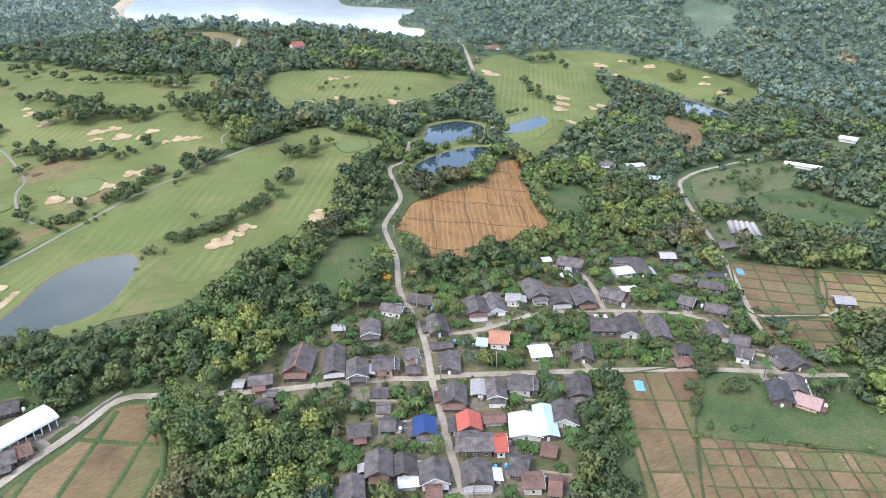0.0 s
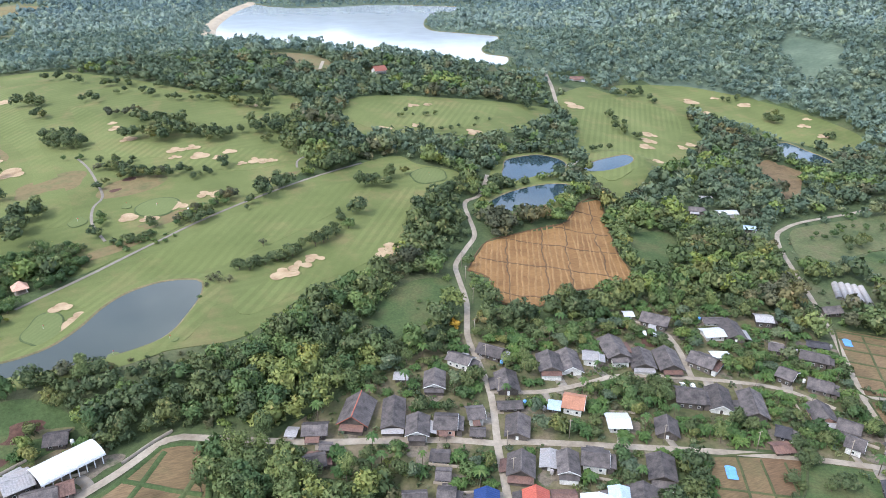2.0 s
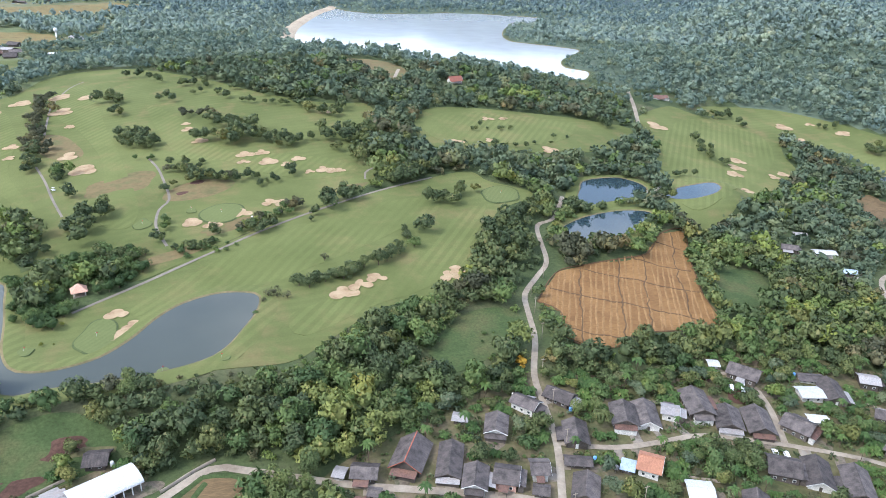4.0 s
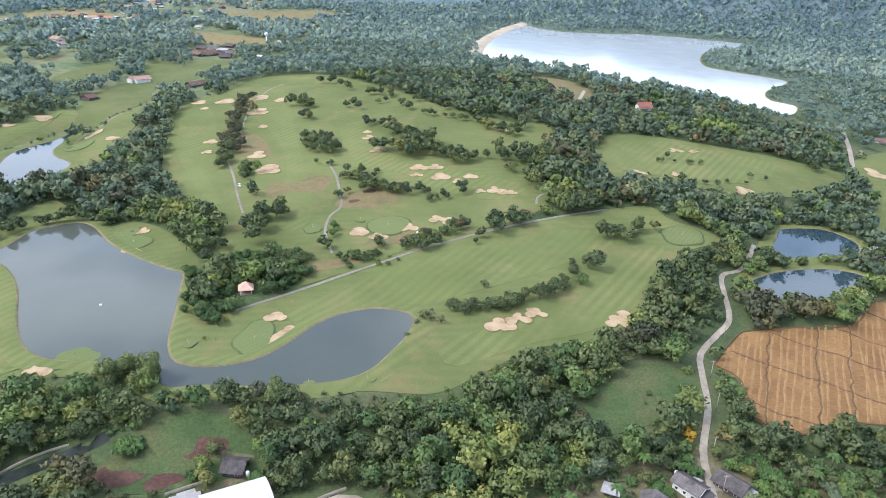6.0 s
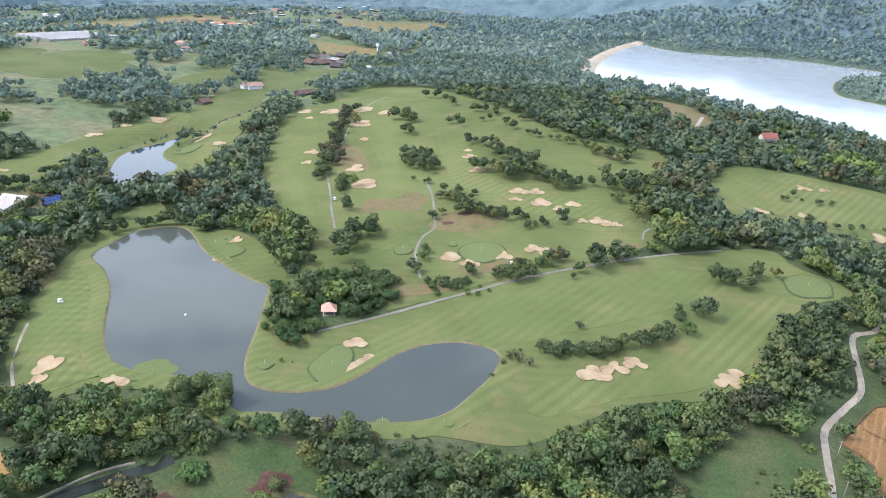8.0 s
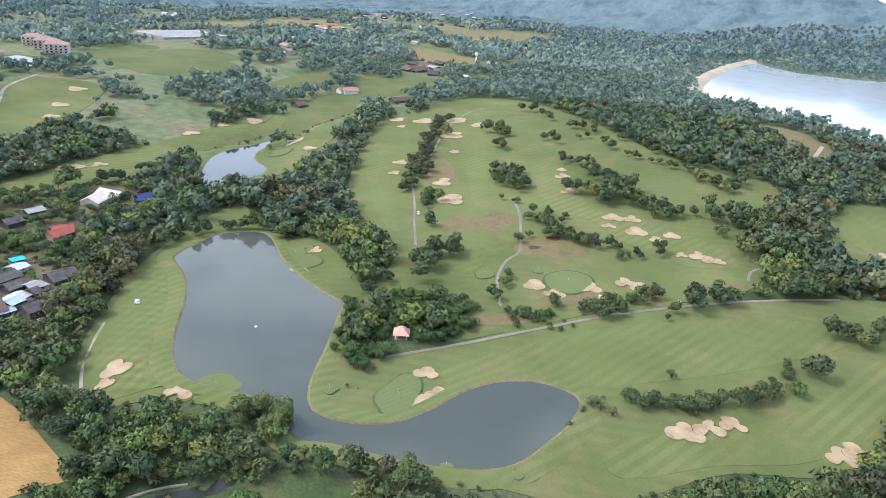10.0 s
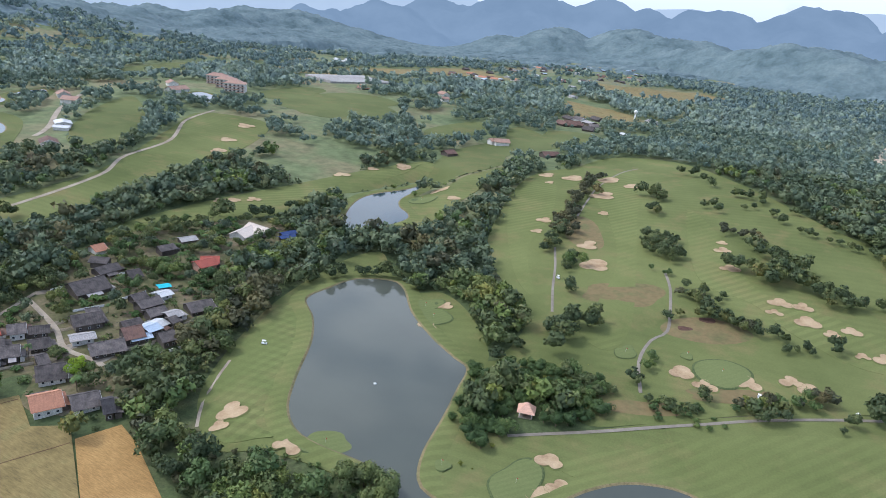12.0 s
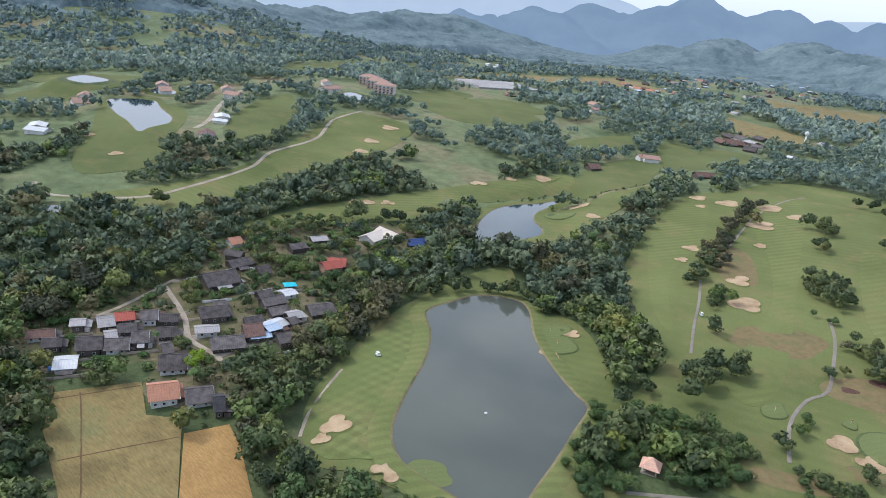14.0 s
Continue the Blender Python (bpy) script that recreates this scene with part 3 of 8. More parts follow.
def rounded(line, closed, step=4.0):
    """A smooth line through the points."""
    pts, n = [Vector((*p, 0)) for p in line], len(line)
    out = []
    for i in range(n if closed else n - 1):
        p0, p1, p2, p3 = (pts[(i + k) % n] if closed else pts[min(max(i + k, 0), n - 1)] for k in (-1, 0, 1, 2))
        m = max(1, min(10, round((p2 - p1).length / step)))
        for k in range(m):
            u = k / m
            q = 0.5 * (2 * p1 + (p2 - p0) * u + (2 * p0 - 5 * p1 + 4 * p2 - p3) * u * u + (3 * p1 - p0 - 3 * p2 + p3) * u**3)
            out.append((q.x, q.y))
    return out if closed else out + [tuple(line[-1])]


SHORES = {name: (level, rounded(line, True)) for name, (level, line) in WATER.items()}


def land(x, y):
    """The height of the natural slope, with flat ground round the waters."""
    x, y = np.asarray(x, float), np.asarray(y, float)
    z = 42 * (1 - np.exp(-np.logaddexp(0, (y - 130) / 40) * 40 / 300))
    for a, b, spread, height in HILLS:
        z = z + height * np.exp(-((x - a) ** 2 + (y - b) ** 2) / (2 * spread * spread))
    r = np.hypot(x, y)
    # wooded ridges and gullies on the eastern hills
    fold = np.clip((x + 0.2 * y - 640) / 260, 0, 1) * np.clip((r - 640) / 240, 0, 1) * np.clip((1900 - r) / 500, 0, 1) * np.clip((x - 0.62 * y) / 200, 0, 1)
    u, v = 0.8 * x - 0.6 * y, 0.6 * x + 0.8 * y
    z = z + fold * (16 * np.abs(np.sin(u / 118 + 0.9 * np.sin(v / 170))) + 7 * np.sin(v / 61 + 1.3 * np.sin(u / 90)) + 0.06 * np.clip(r - 700, 0, 900))
    z = z - 0.045 * np.clip(-500 - x, 0, None) - 30.0 * np.clip((r - 2200) / 2000, 0, 1)
    z = z + 80 * np.exp(-((x + 1750) ** 2 + (y - 950) ** 2) / 180000.0)
    for level, shore in SHORES.values():
        xs, ys = [p[0] for p in shore], [p[1] for p in shore]
        near = (x > min(xs) - 40) & (x < max(xs) + 40) & (y > min(ys) - 40) & (y < max(ys) + 40)
        if near.any():
            d = distance(x[near], y[near], shore, True)
            d = np.where(inside(x[near], y[near], shore), 0, d)
            k = np.clip((d - 6) / 30, 0, 1)
            k = k * k * (3 - 2 * k)
            z[near] = (level - 0.5) * (1 - k) + z[near] * k
    return z


def land_at(x, y):
    return float(land(np.array([x]), np.array([y]))[0])


def mesh_object(name, verts, faces, material, smooth=False):
    me = bpy.data.meshes.new(name)
    me.from_pydata([tuple(v) for v in verts], [], [tuple(f) for f in faces])
    me.materials.append(material)
    if smooth:
        me.shade_smooth()
    return new(name, me)


def sheet(name, line, material, lift, grid=8.0, level=None):
    """A patch of ground cover with the given outline that follows the land."""
    from mathutils.geometry import delaunay_2d_cdt
    xs, ys = [p[0] for p in line], [p[1] for p in line]
    gx, gy = np.meshgrid(np.arange(min(xs), max(xs), grid), np.arange(min(ys), max(ys), grid))
    gx, gy = gx.ravel(), gy.ravel()
    ok = inside(gx, gy, line) & (distance(gx, gy, line, True) > grid * 0.4)
    pts = [Vector(p) for p in line] + [Vector((a, b)) for a, b in zip(gx[ok], gy[ok])]
    n = len(line)
    co, _, faces, *_ = delaunay_2d_cdt(pts, [(i, (i + 1) % n) for i in range(n)], [], 1, 1e-4)
    x, y = np.array([c.x for c in co]), np.array([c.y for c in co])
    z = land(x, y) + lift if level is None else np.full(len(x), float(level))
    verts, faces = list(np.stack([x, y, z], 1)), list(faces)
    if level is None:
        # the edge turns down into the soil
        uses = {}
        for f in faces:
            for a, b in zip(f, f[1:] + f[:1]):
                uses[a, b] = uses.get((a, b), 0) + 1
        for a, b in [e for e in uses if (e[1], e[0]) not in uses]:
            k = len(verts)
            verts += [verts[b] - np.array((0, 0, 0.7)), verts[a] - np.array((0, 0, 0.7)), verts[a], verts[b]]
            faces.append((k + 2, k + 1, k, k + 3))
    return mesh_object(name, verts, faces, material, True)


def strip(name, line, offsets, material):
    """A band along a line; offsets: sideways distance and lift above the land for each edge."""
    p = np.array(line)
    d = np.gradient(p, axis=0)
    d /= np.maximum(np.linalg.norm(d, axis=1, keepdims=True), 1e-6)
    side = np.stack([-d[:, 1], d[:, 0]], 1)
    rows = []
    for off, lift in offsets:
        q = p + side * off
        rows.append(np.c_[q, land(q[:, 0], q[:, 1]) + lift])
    n, m = len(p), len(offsets)
    verts = np.stack(rows, 1).reshape(-1, 3)
    faces = [(i * m + j, i * m + j + 1, (i + 1) * m + j + 1, (i + 1) * m + j) for i in range(n - 1) for j in range(m - 1)]
    return mesh_object(name, verts, faces, material, True)


def spread_axis(fine_from, fine_to, low, high, step):
    a = list(np.arange(fine_from, fine_to + step, step))
    s, v = step, a[-1]
    while v < high:
        s *= 1.06
        v += s
        a.append(v)
    s, v = step, a[0]
    while v > low:
        s *= 1.06
        v -= s
        a.insert(0, v)
    return np.array(a)


gx, gy = spread_axis(-480, 560, -4900, 4900, 8.0), spread_axis(-60, 640, -2500, 4900, 8.0)
GX, GY = np.meshgrid(gx, gy)
GZ = land(GX.ravel(), GY.ravel())
for cover in [rounded(l, True) for l in LAWNS.values()] + list(FIELDS.values()):
    # the soil lies a little lower under lawns and fields
    near = inside(GX.ravel(), GY.ravel(), cover)
    near[near] = distance(GX.ravel()[near], GY.ravel()[near], cover, True) > 4.0
    GZ[near] = np.minimum(GZ[near], land(GX.ravel()[near], GY.ravel()[near]) - 0.6)
nx = len(gx)
ground = mesh_object("ground", np.stack([GX.ravel(), GY.ravel(), GZ], 1), [(j * nx + i, j * nx + i + 1, (j + 1) * nx + i + 1, (j + 1) * nx + i) for j in range(len(gy) - 1) for i in range(nx - 1)], FLOOR, True)
# open farmland on the plain to the north-west
ground.data.materials.append(FARM)
ground.data.materials.append(HAZE_GROUND)
for face in ground.data.polygons:
    cx, cy, _ = face.center
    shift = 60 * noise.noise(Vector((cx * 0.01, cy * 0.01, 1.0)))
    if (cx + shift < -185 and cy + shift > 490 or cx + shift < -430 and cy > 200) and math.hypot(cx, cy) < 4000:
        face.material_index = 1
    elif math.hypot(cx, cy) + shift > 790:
        # from about 790 m out the ground colour carries painted haze
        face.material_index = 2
tagged(ground, "dark undergrowth and rough grass on rolling land", "ground", kind="structure")

for name, (level, shore) in SHORES.items():
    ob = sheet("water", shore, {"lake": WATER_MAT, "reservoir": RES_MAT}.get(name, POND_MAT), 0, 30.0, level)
    tagged(ob, "still grey water mirroring a cloudy sky" if name in ("lake", "reservoir") else "small blue-grey golf pond water", "water", kind="structure")
    # a low bank round the water
    p = np.array(shore)
    turn_sum = sum(a[0] * b[1] - b[0] * a[1] for a, b in zip(shore, shore[1:] + shore[:1]))
    d = np.roll(p, -1, 0) - np.roll(p, 1, 0)
    d /= np.maximum(np.linalg.norm(d, axis=1, keepdims=True), 1e-6)
    out_way = np.stack([d[:, 1], -d[:, 0]], 1) * (1 if turn_sum > 0 else -1)
    n = len(p)
    wild = name in ("reservoir", "creek_pond", "east_pond", "north_pond")
    rims = (("bank", SHORE, ((-0.4, -0.25), (0.3, 0.2), (1.0, 0.4)), "bare earth rim along the water's edge"),
            ("bank", FLOOR if wild else ROUGH if level > 25 else FAIRWAY, ((1.0, 0.4), (3.5, 0.5), (9.0, 0.02)), "grassy bank sloping down to the water"))
    for part_name, stuff, profile, label in rims:
        rows = []
        for off, lift in profile:
            q = p + out_way * off
            rows.append(np.c_[q, np.full(n, level + lift) if off < 5 else land(q[:, 0], q[:, 1]) + lift])
        m = len(rows)
        verts = np.stack(rows, 1).reshape(-1, 3)
        faces = [(i * m + j, i * m + j + 1, (i + 1) % n * m + j + 1, (i + 1) % n * m + j) for i in range(n) for j in range(m - 1)]
        bank = mesh_object(part_name, verts, faces, stuff, True)
        tagged(bank, label, "bank", kind="structure")

for name, line in LAWNS.items():
    course = "fairway" in name or "green" in name
    ob = sheet("lawn", rounded(line, True), CENTRAL if course else MEADOW if name in ("meadow", "grass_lot", "pasture", "north_east_lawn", "north_east_lawn_b", "garden_clearing") else HAZE_GROUND if name == "hill_clearing" else WEEDS if name == "scrub_field" else ROUGH, 0.12)
    tagged(ob, "mown golf fairway grass with faint stripes" if course else "rough green meadow grass", "lawn", kind="structure")
for line in MOWN:
    tagged(sheet("fairway", rounded(line, True), CROSSED if -225 < line[0][0] < -146 and line[0][1] < 300 else FAIRWAY, 0.2), "paler close-mown fairway with diagonal stripes", "fairway", kind="structure")
FIELD_SHEETS = {}
for name, line in FIELDS.items():
    kind = STRAW if name == "harvested_field" else GOLDEN if name == "tan_field" else STUBBLE if name == "stubble_field" or "far" in name else PADDY
    ob = FIELD_SHEETS[name] = sheet("field", line, kind, 0.2, 1.3 if "paddy" in name else 8.0)
    tagged(ob, "dry harvested rice field with brown stubble", "field", kind="structure")
for name, (width, line) in ROADS.items():
    if name == "green_path":
        continue
    path = rounded(line, False, 5.0)
    width *= 0.7 if "cart" in name or name in ("lake_path", "green_path") else 0.78
    ob = strip("cart_path" if "cart" in name else "road", path, ((-width / 2, 0.26), (0, 0.34), (width / 2, 0.26)), ASPHALT if "cart" in name else CONCRETE)
    tagged(ob, "narrow pale concrete lane without markings", "road", kind="structure")


# ---- ground details ----
def blob(cx, cy, a, b, turn, wobble, seed, steps=28):
    """A closed uneven oval outline."""
    r = random.Random(seed)
    waves = [(k, r.uniform(-1, 1) * wobble / k, r.uniform(0, 6.28)) for k in (2, 3, 4, 5)]
    c, s = math.cos(radians(turn)), math.sin(radians(turn))
    out = []
    for i in range(steps):
        t = 2 * math.pi * i / steps
        k = 1 + sum(w * math.sin(n * t + f) for n, w, f in waves)
        x, y = a * k * math.cos(t), b * k * math.sin(t)
        out.append((cx + x * c - y * s, cy + x * s + y * c))
    return out


def dished(name, line, rings, material):
    """A shallow dish or mound: rings of (share of the outline, lift)."""
    cx, cy = sum(p[0] for p in line) / len(line), sum(p[1] for p in line) / len(line)
    n, verts = len(line), []
    for share, lift in rings:
        x = np.array([cx + (p[0] - cx) * share for p in line])
        y = np.array([cy + (p[1] - cy) * share for p in line])
        verts += list(np.stack([x, y, land(x, y) + lift], 1))
    verts.append((cx, cy, land_at(cx, cy) + rings[-1][1]))
    faces = [(k * n + i, k * n + (i + 1) % n, (k + 1) * n + (i + 1) % n, (k + 1) * n + i) for k in range(len(rings) - 1) for i in range(n)]
    k = (len(rings) - 1) * n
    faces += [(k + i, k + (i + 1) % n, len(verts) - 1) for i in range(n)]
    return mesh_object(name, verts, faces, material, True)


COLLAR = surface("collar_grass", (0.062, 0.084, 0.030), (0.090, 0.112, 0.040), 0.2, 1.2, 0.95, 0.1)
bunker_count, GREENS = [0], []


def lobed(cx, cy, a, b, turn, seed, steps=60):
    """An outline of several rounded lobes set along an oval."""
    r = random.Random(seed)
    n = 3 + int(a / max(b, 0.5) > 1.8) + int(a > 6)
    lobes = [((k / (n - 1) - 0.5) * a * 1.45, (0.42 if k % 2 else -0.42) * b * r.uniform(0.6, 1.3), b * r.uniform(0.48, 0.74)) for k in range(n)]
    lobes += [(r.uniform(-0.6, 0.6) * a, r.choice((-0.62, 0.62)) * b, b * r.uniform(0.35, 0.5))]
    c, s = math.cos(radians(turn)), math.sin(radians(turn))
    out = []
    for i in range(steps):
        t = 2 * math.pi * i / steps
        ux, uy, far = math.cos(t), math.sin(t), 0.42 * b
        for lx, ly, lr in lobes:
            along = lx * ux + ly * uy
            off = lx * lx + ly * ly - along * along
            if off < lr * lr and along + math.sqrt(lr * lr - off) > far:
                far = along + math.sqrt(lr * lr - off)
        out.append((ux * far, uy * far))
    # soften the notches
    for _ in range(1):
        out = [tuple(0.25 * p[k] + 0.5 * q[k] + 0.25 * w[k] for k in (0, 1)) for p, q, w in zip(out[-1:] + out[:-1], out, out[1:] + out[:1])]
    return [(cx + x * c - y * s, cy + x * s + y * c) for x, y in out]


def bunker(x, y, a, b, turn):
    if any(inside(np.array([x]), np.array([y]), shore)[0] for _, shore in SHORES.values()):
        return
    bunker_count[0] += 1
    size = 1.0 if math.hypot(x, y) < 350 else 0.84
    line = lobed(x, y, a * 0.95 * size, b * 1.05 * size, turn, bunker_count[0])
    lip = dished("bunker_lip", [(x + (p[0] - x) * 1.14, y + (p[1] - y) * 1.14) for p in line], ((1.0, 0.13), (0.93, 0.58), (0.87, 0.35), (0.6, 0.2)), FAIRWAY)
    ob = dished("bunker", line, ((1.0, 0.6), (0.95, 0.54), (0.6, 0.5)), SAND)
    lip.parent = ob
    tagged(ob, "pale sand bunker with an uneven grassy lip", "bunker", group="golf bunkers")


def putting_green(x, y, a, b, turn):
    bunker_count[0] += 1
    line = blob(x, y, a, b, turn, 0.34, bunker_count[0], 36)
    GREENS.append((x, y))
    collar = dished("collar", [(x + (p[0] - x) * 1.1, y + (p[1] - y) * 1.1) for p in line], ((1.0, 0.3), (0.95, 0.48), (0.85, 0.5)), COLLAR)
    ob = dished("putting_green", line, ((1.0, 0.56), (0.6, 0.66)), GREEN)
    collar.parent = ob
    tagged(ob, "smooth pale putting green with a darker collar", "putting green", group="golf greens")


bunker(37.2, 270.6, 5.9, 4.9, 9)
bunker(45.6, 276.5, 5.0, 3.8, 9)
bunker(54.6, 281.3, 4.3, 3.9, 9)
bunker(91.3, 278.2, 5.2, 5.2, 11)
bunker(96.8, 283.0, 3.7, 3.6, 11)
bunker(-57.1, 252.5, 3.6, 3.9, 7)
bunker(-53.2, 259.3, 3.5, 4.5, 7)
bunker(-61.2, 271.9, 3.6, 4.0, 6)
bunker(-32.6, 356.6, 3.9, 5.9, 6)
bunker(-22.1, 351.9, 5.1, 4.4, 6)
bunker(-6.2, 362.8, 4.9, 5.3, 7)
bunker(10.5, 373.7, 5.0, 4.8, 8)
bunker(17.7, 371.3, 4.4, 4.7, 8)
bunker(-100.1, 448.5, 6.0, 9.1, 0)
bunker(-113.7, 477.8, 5.2, 8.0, -1)
bunker(-1.4, 449.1, 5.9, 5.5, 6)
bunker(9.6, 450.3, 4.4, 4.6, 7)
bunker(-2.7, 436.4, 4.3, 3.5, 6)
bunker(12.6, 434.7, 4.7, 6.0, 7)
bunker(23.9, 427.7, 3.5, 3.4, 8)
bunker(32.2, 435.7, 4.3, 4.3, 9)
bunker(37.2, 413.5, 3.5, 3.2, 9)
bunker(46.6, 416.7, 4.9, 4.8, 10)
bunker(51.8, 413.7, 3.5, 4.0, 10)
bunker(56.9, 413.8, 2.5, 3.2, 11)
bunker(-30.8, 480.4, 5.4, 5.3, 3)
bunker(-38.6, 505.6, 4.1, 4.7, 1)
bunker(-41.0, 517.5, 2.9, 3.7, 1)
bunker(-135.7, 583.0, 6.9, 10.7, -7)
bunker(-144.9, 631.7, 4.8, 11.4, -9)
bunker(-123.4, 618.0, 3.6, 8.4, -8)
bunker(-123.1, 540.3, 2.7, 4.4, -4)
bunker(-155.1, 510.1, 3.9, 5.4, -2)
bunker(-151.4, 486.7, 3.3, 3.7, -1)
bunker(-173.9, 625.4, 5.3, 9.0, -8)
bunker(-197.0, 626.1, 3.7, 6.8, -6)
bunker(-186.0, 603.0, 3.1, 4.1, -6)
bunker(-152.8, 364.4, 4.0, 3.9, 4)
bunker(-150.0, 340.3, 4.1, 4.9, 5)
bunker(144.9, 368.5, 3.5, 3.5, 15)
bunker(-139.9, 224.1, 4.5, 3.7, 6)
bunker(190.9, 513.6, 6.0, 4.9, 22)
bunker(149.0, 460.8, 5.9, 4.9, 18)
bunker(177.4, 466.0, 4.0, 4.1, 19)
bunker(206.3, 516.7, 5.2, 3.8, 22)
bunker(220.4, 452.4, 7.4, 6.1, 21)
bunker(158.2, 446.8, 3.3, 2.8, 18)
bunker(64.9, 523.2, 3.0, 3.6, 12)
bunker(396.3, 457.8, 5.7, 7.6, -4)
bunker(383.7, 442.9, 4.9, 7.4, -4)
bunker(370.9, 428.3, 6.0, 7.2, -4)
bunker(290.5, 366.4, 6.9, 5.7, -6)
bunker(360.8, 531.4, 7.3, 10.5, 1)
bunker(358.1, 395.4, 5.1, 5.1, -5)
bunker(408.4, 426.7, 4.3, 5.6, -6)
bunker(423.5, 432.8, 5.5, 5.6, -8)
bunker(512.1, 544.3, 6.2, 8.6, -13)
bunker(503.0, 509.9, 8.0, 6.1, -14)
bunker(546.8, 546.8, 5.4, 4.3, -18)
bunker(564.2, 519.9, 7.9, 6.2, -21)
bunker(593.5, 465.0, 4.8, 3.8, -29)
bunker(577.2, 453.3, 6.0, 5.6, -28)
bunker(572.4, 425.9, 4.6, 5.5, -29)
bunker(-354.6, 408.4, 4.8, 4.5, 60)
bunker(-349.4, 415.3, 4.0, 4.5, 60)
bunker(-341.3, 426.7, 4.9, 4.6, 59)
bunker(-335.0, 521.7, 6.3, 6.1, 59)
bunker(-326.7, 554.9, 3.5, 5.0, 58)
bunker(-313.0, 582.2, 4.6, 7.2, 57)
bunker(-258.6, 549.6, 8.9, 7.5, 49)
bunker(-238.0, 448.1, 6.7, 5.1, 48)
bunker(-233.9, 524.9, 3.3, 5.3, 46)
bunker(-172.7, 231.7, 3.9, 5.0, 46)
bunker(-171.1, 223.2, 2.6, 2.8, 46)
bunker(-442.4, 493.4, 6.1, 6.6, 68)
bunker(-461.5, 524.8, 5.5, 7.4, 70)
bunker(-488.3, 576.9, 6.3, 8.9, 73)
bunker(-519.8, 322.2, 4.5, 5.4, 60)
bunker(-579.3, 330.4, 3.6, 4.8, 60)
putting_green(-66.5, 253.0, 8.2, 13.5, 7)
putting_green(-17.1, 364.9, 11.1, 11.4, 6)
putting_green(-152.6, 350.5, 9.0, 8.2, 5)
putting_green(152.2, 372.3, 13.4, 10.7, 15)
putting_green(-91.5, 246.3, 3.1, 3.1, 6)
putting_green(-58.2, 360.2, 4.6, 5.5, 5)
putting_green(-17.7, 223.7, 3.1, 2.5, 7)
putting_green(-38.9, 219.5, 2.4, 2.2, 7)
putting_green(-33.3, 371.4, 2.8, 2.8, 5)
putting_green(-130.3, 232.6, 8.9, 7.0, 45)
putting_green(-162.4, 359.7, 8.3, 8.4, 45)
putting_green(-257.5, 519.8, 10.2, 10.8, 49)


def bund_lines(poly, angle, across, along, jitter, seed):
    """Lines of a slightly uneven grid inside a field."""
    r = random.Random(seed)
    u, v = Vector((math.cos(radians(angle)), math.sin(radians(angle)))), Vector((-math.sin(radians(angle)), math.cos(radians(angle))))
    pu, pv = [Vector(p).dot(u) for p in poly], [Vector(p).dot(v) for p in poly]
    lines, cuts = [], []
    for lo, hi, lo2, hi2, step, d, e in ((min(pv), max(pv), min(pu), max(pu), across, u, v), (min(pu), max(pu), min(pv), max(pv), along, v, u)):
        k = lo + step * r.uniform(0.3, 0.8)
        cuts.append((e, []))
        while k < hi:
            cuts[-1][1].append(k)
            run, w = [], k
            t = lo2
            while t < hi2:
                w += r.uniform(-1, 1) * jitter
                p = d * t + e * w
                if inside(np.array([p.x]), np.array([p.y]), poly)[0]:
                    run.append((p.x, p.y))
                elif len(run) > 1:
                    lines.append(run)
                    run = []
                t += 2.5
            if len(run) > 1:
                lines.append(run)
            k += step * r.uniform(0.75, 1.25)
    return lines, cuts


BUND = surface("bund_grass", (0.045, 0.058, 0.022), (0.095, 0.098, 0.042), 0.15, 1.5, 0.95, 0.15)
RIDGE = surface("stubble_ridge", (0.09, 0.055, 0.03), (0.15, 0.092, 0.045), 0.2, 1.5, 0.95, 0.15)


PLOT_TONES = (
    surface("pale_paddy", (0.15, 0.10, 0.052), (0.225, 0.152, 0.082), 0.05, 0.8, 0.95, 0.2, stretch=(0.4, 2.6, 1.0), turn=60),
    surface("olive_paddy", (0.085, 0.074, 0.032), (0.135, 0.115, 0.05), 0.05, 0.8, 0.95, 0.2, third=(0.10, 0.105, 0.04), stretch=(0.4, 2.6, 1.0), turn=60),
    surface("red_paddy", (0.115, 0.072, 0.038), (0.18, 0.112, 0.06), 0.05, 0.8, 0.95, 0.2, stretch=(0.4, 2.6, 1.0), turn=60),
)


def bunds(name, angle, across, along, jitter, width, height, material, edge=True):
    poly = FIELDS[name]
    lines, cuts = bund_lines(poly, angle, across, along, jitter, len(name))
    if "paddy" in name:
        # each plot was cut at its own time
        me = FIELD_SHEETS[name].data
        for m in PLOT_TONES:
            me.materials.append(m)
        for face in me.polygons:
            cell = [sum(1 for c in ks if face.center.xy.dot(e) > c) for e, ks in cuts]
            face.material_index = random.Random(cell[0] * 31 + cell[1] * 7 + len(name)).choice((0, 0, 0, 1, 2, 3))
    if edge:
        ring = poly + poly[:1]
        lines.append(rounded(ring, False, 4.0))
    for k, line in enumerate(lines):
        ob = strip("bund", line, ((-width, 0.18), (-width * 0.35, 0.2 + height), (width * 0.35, 0.2 + height), (width, 0.18)), material)
        tagged(ob, "low grassy earth bund between paddy plots", "bund", kind="structure")


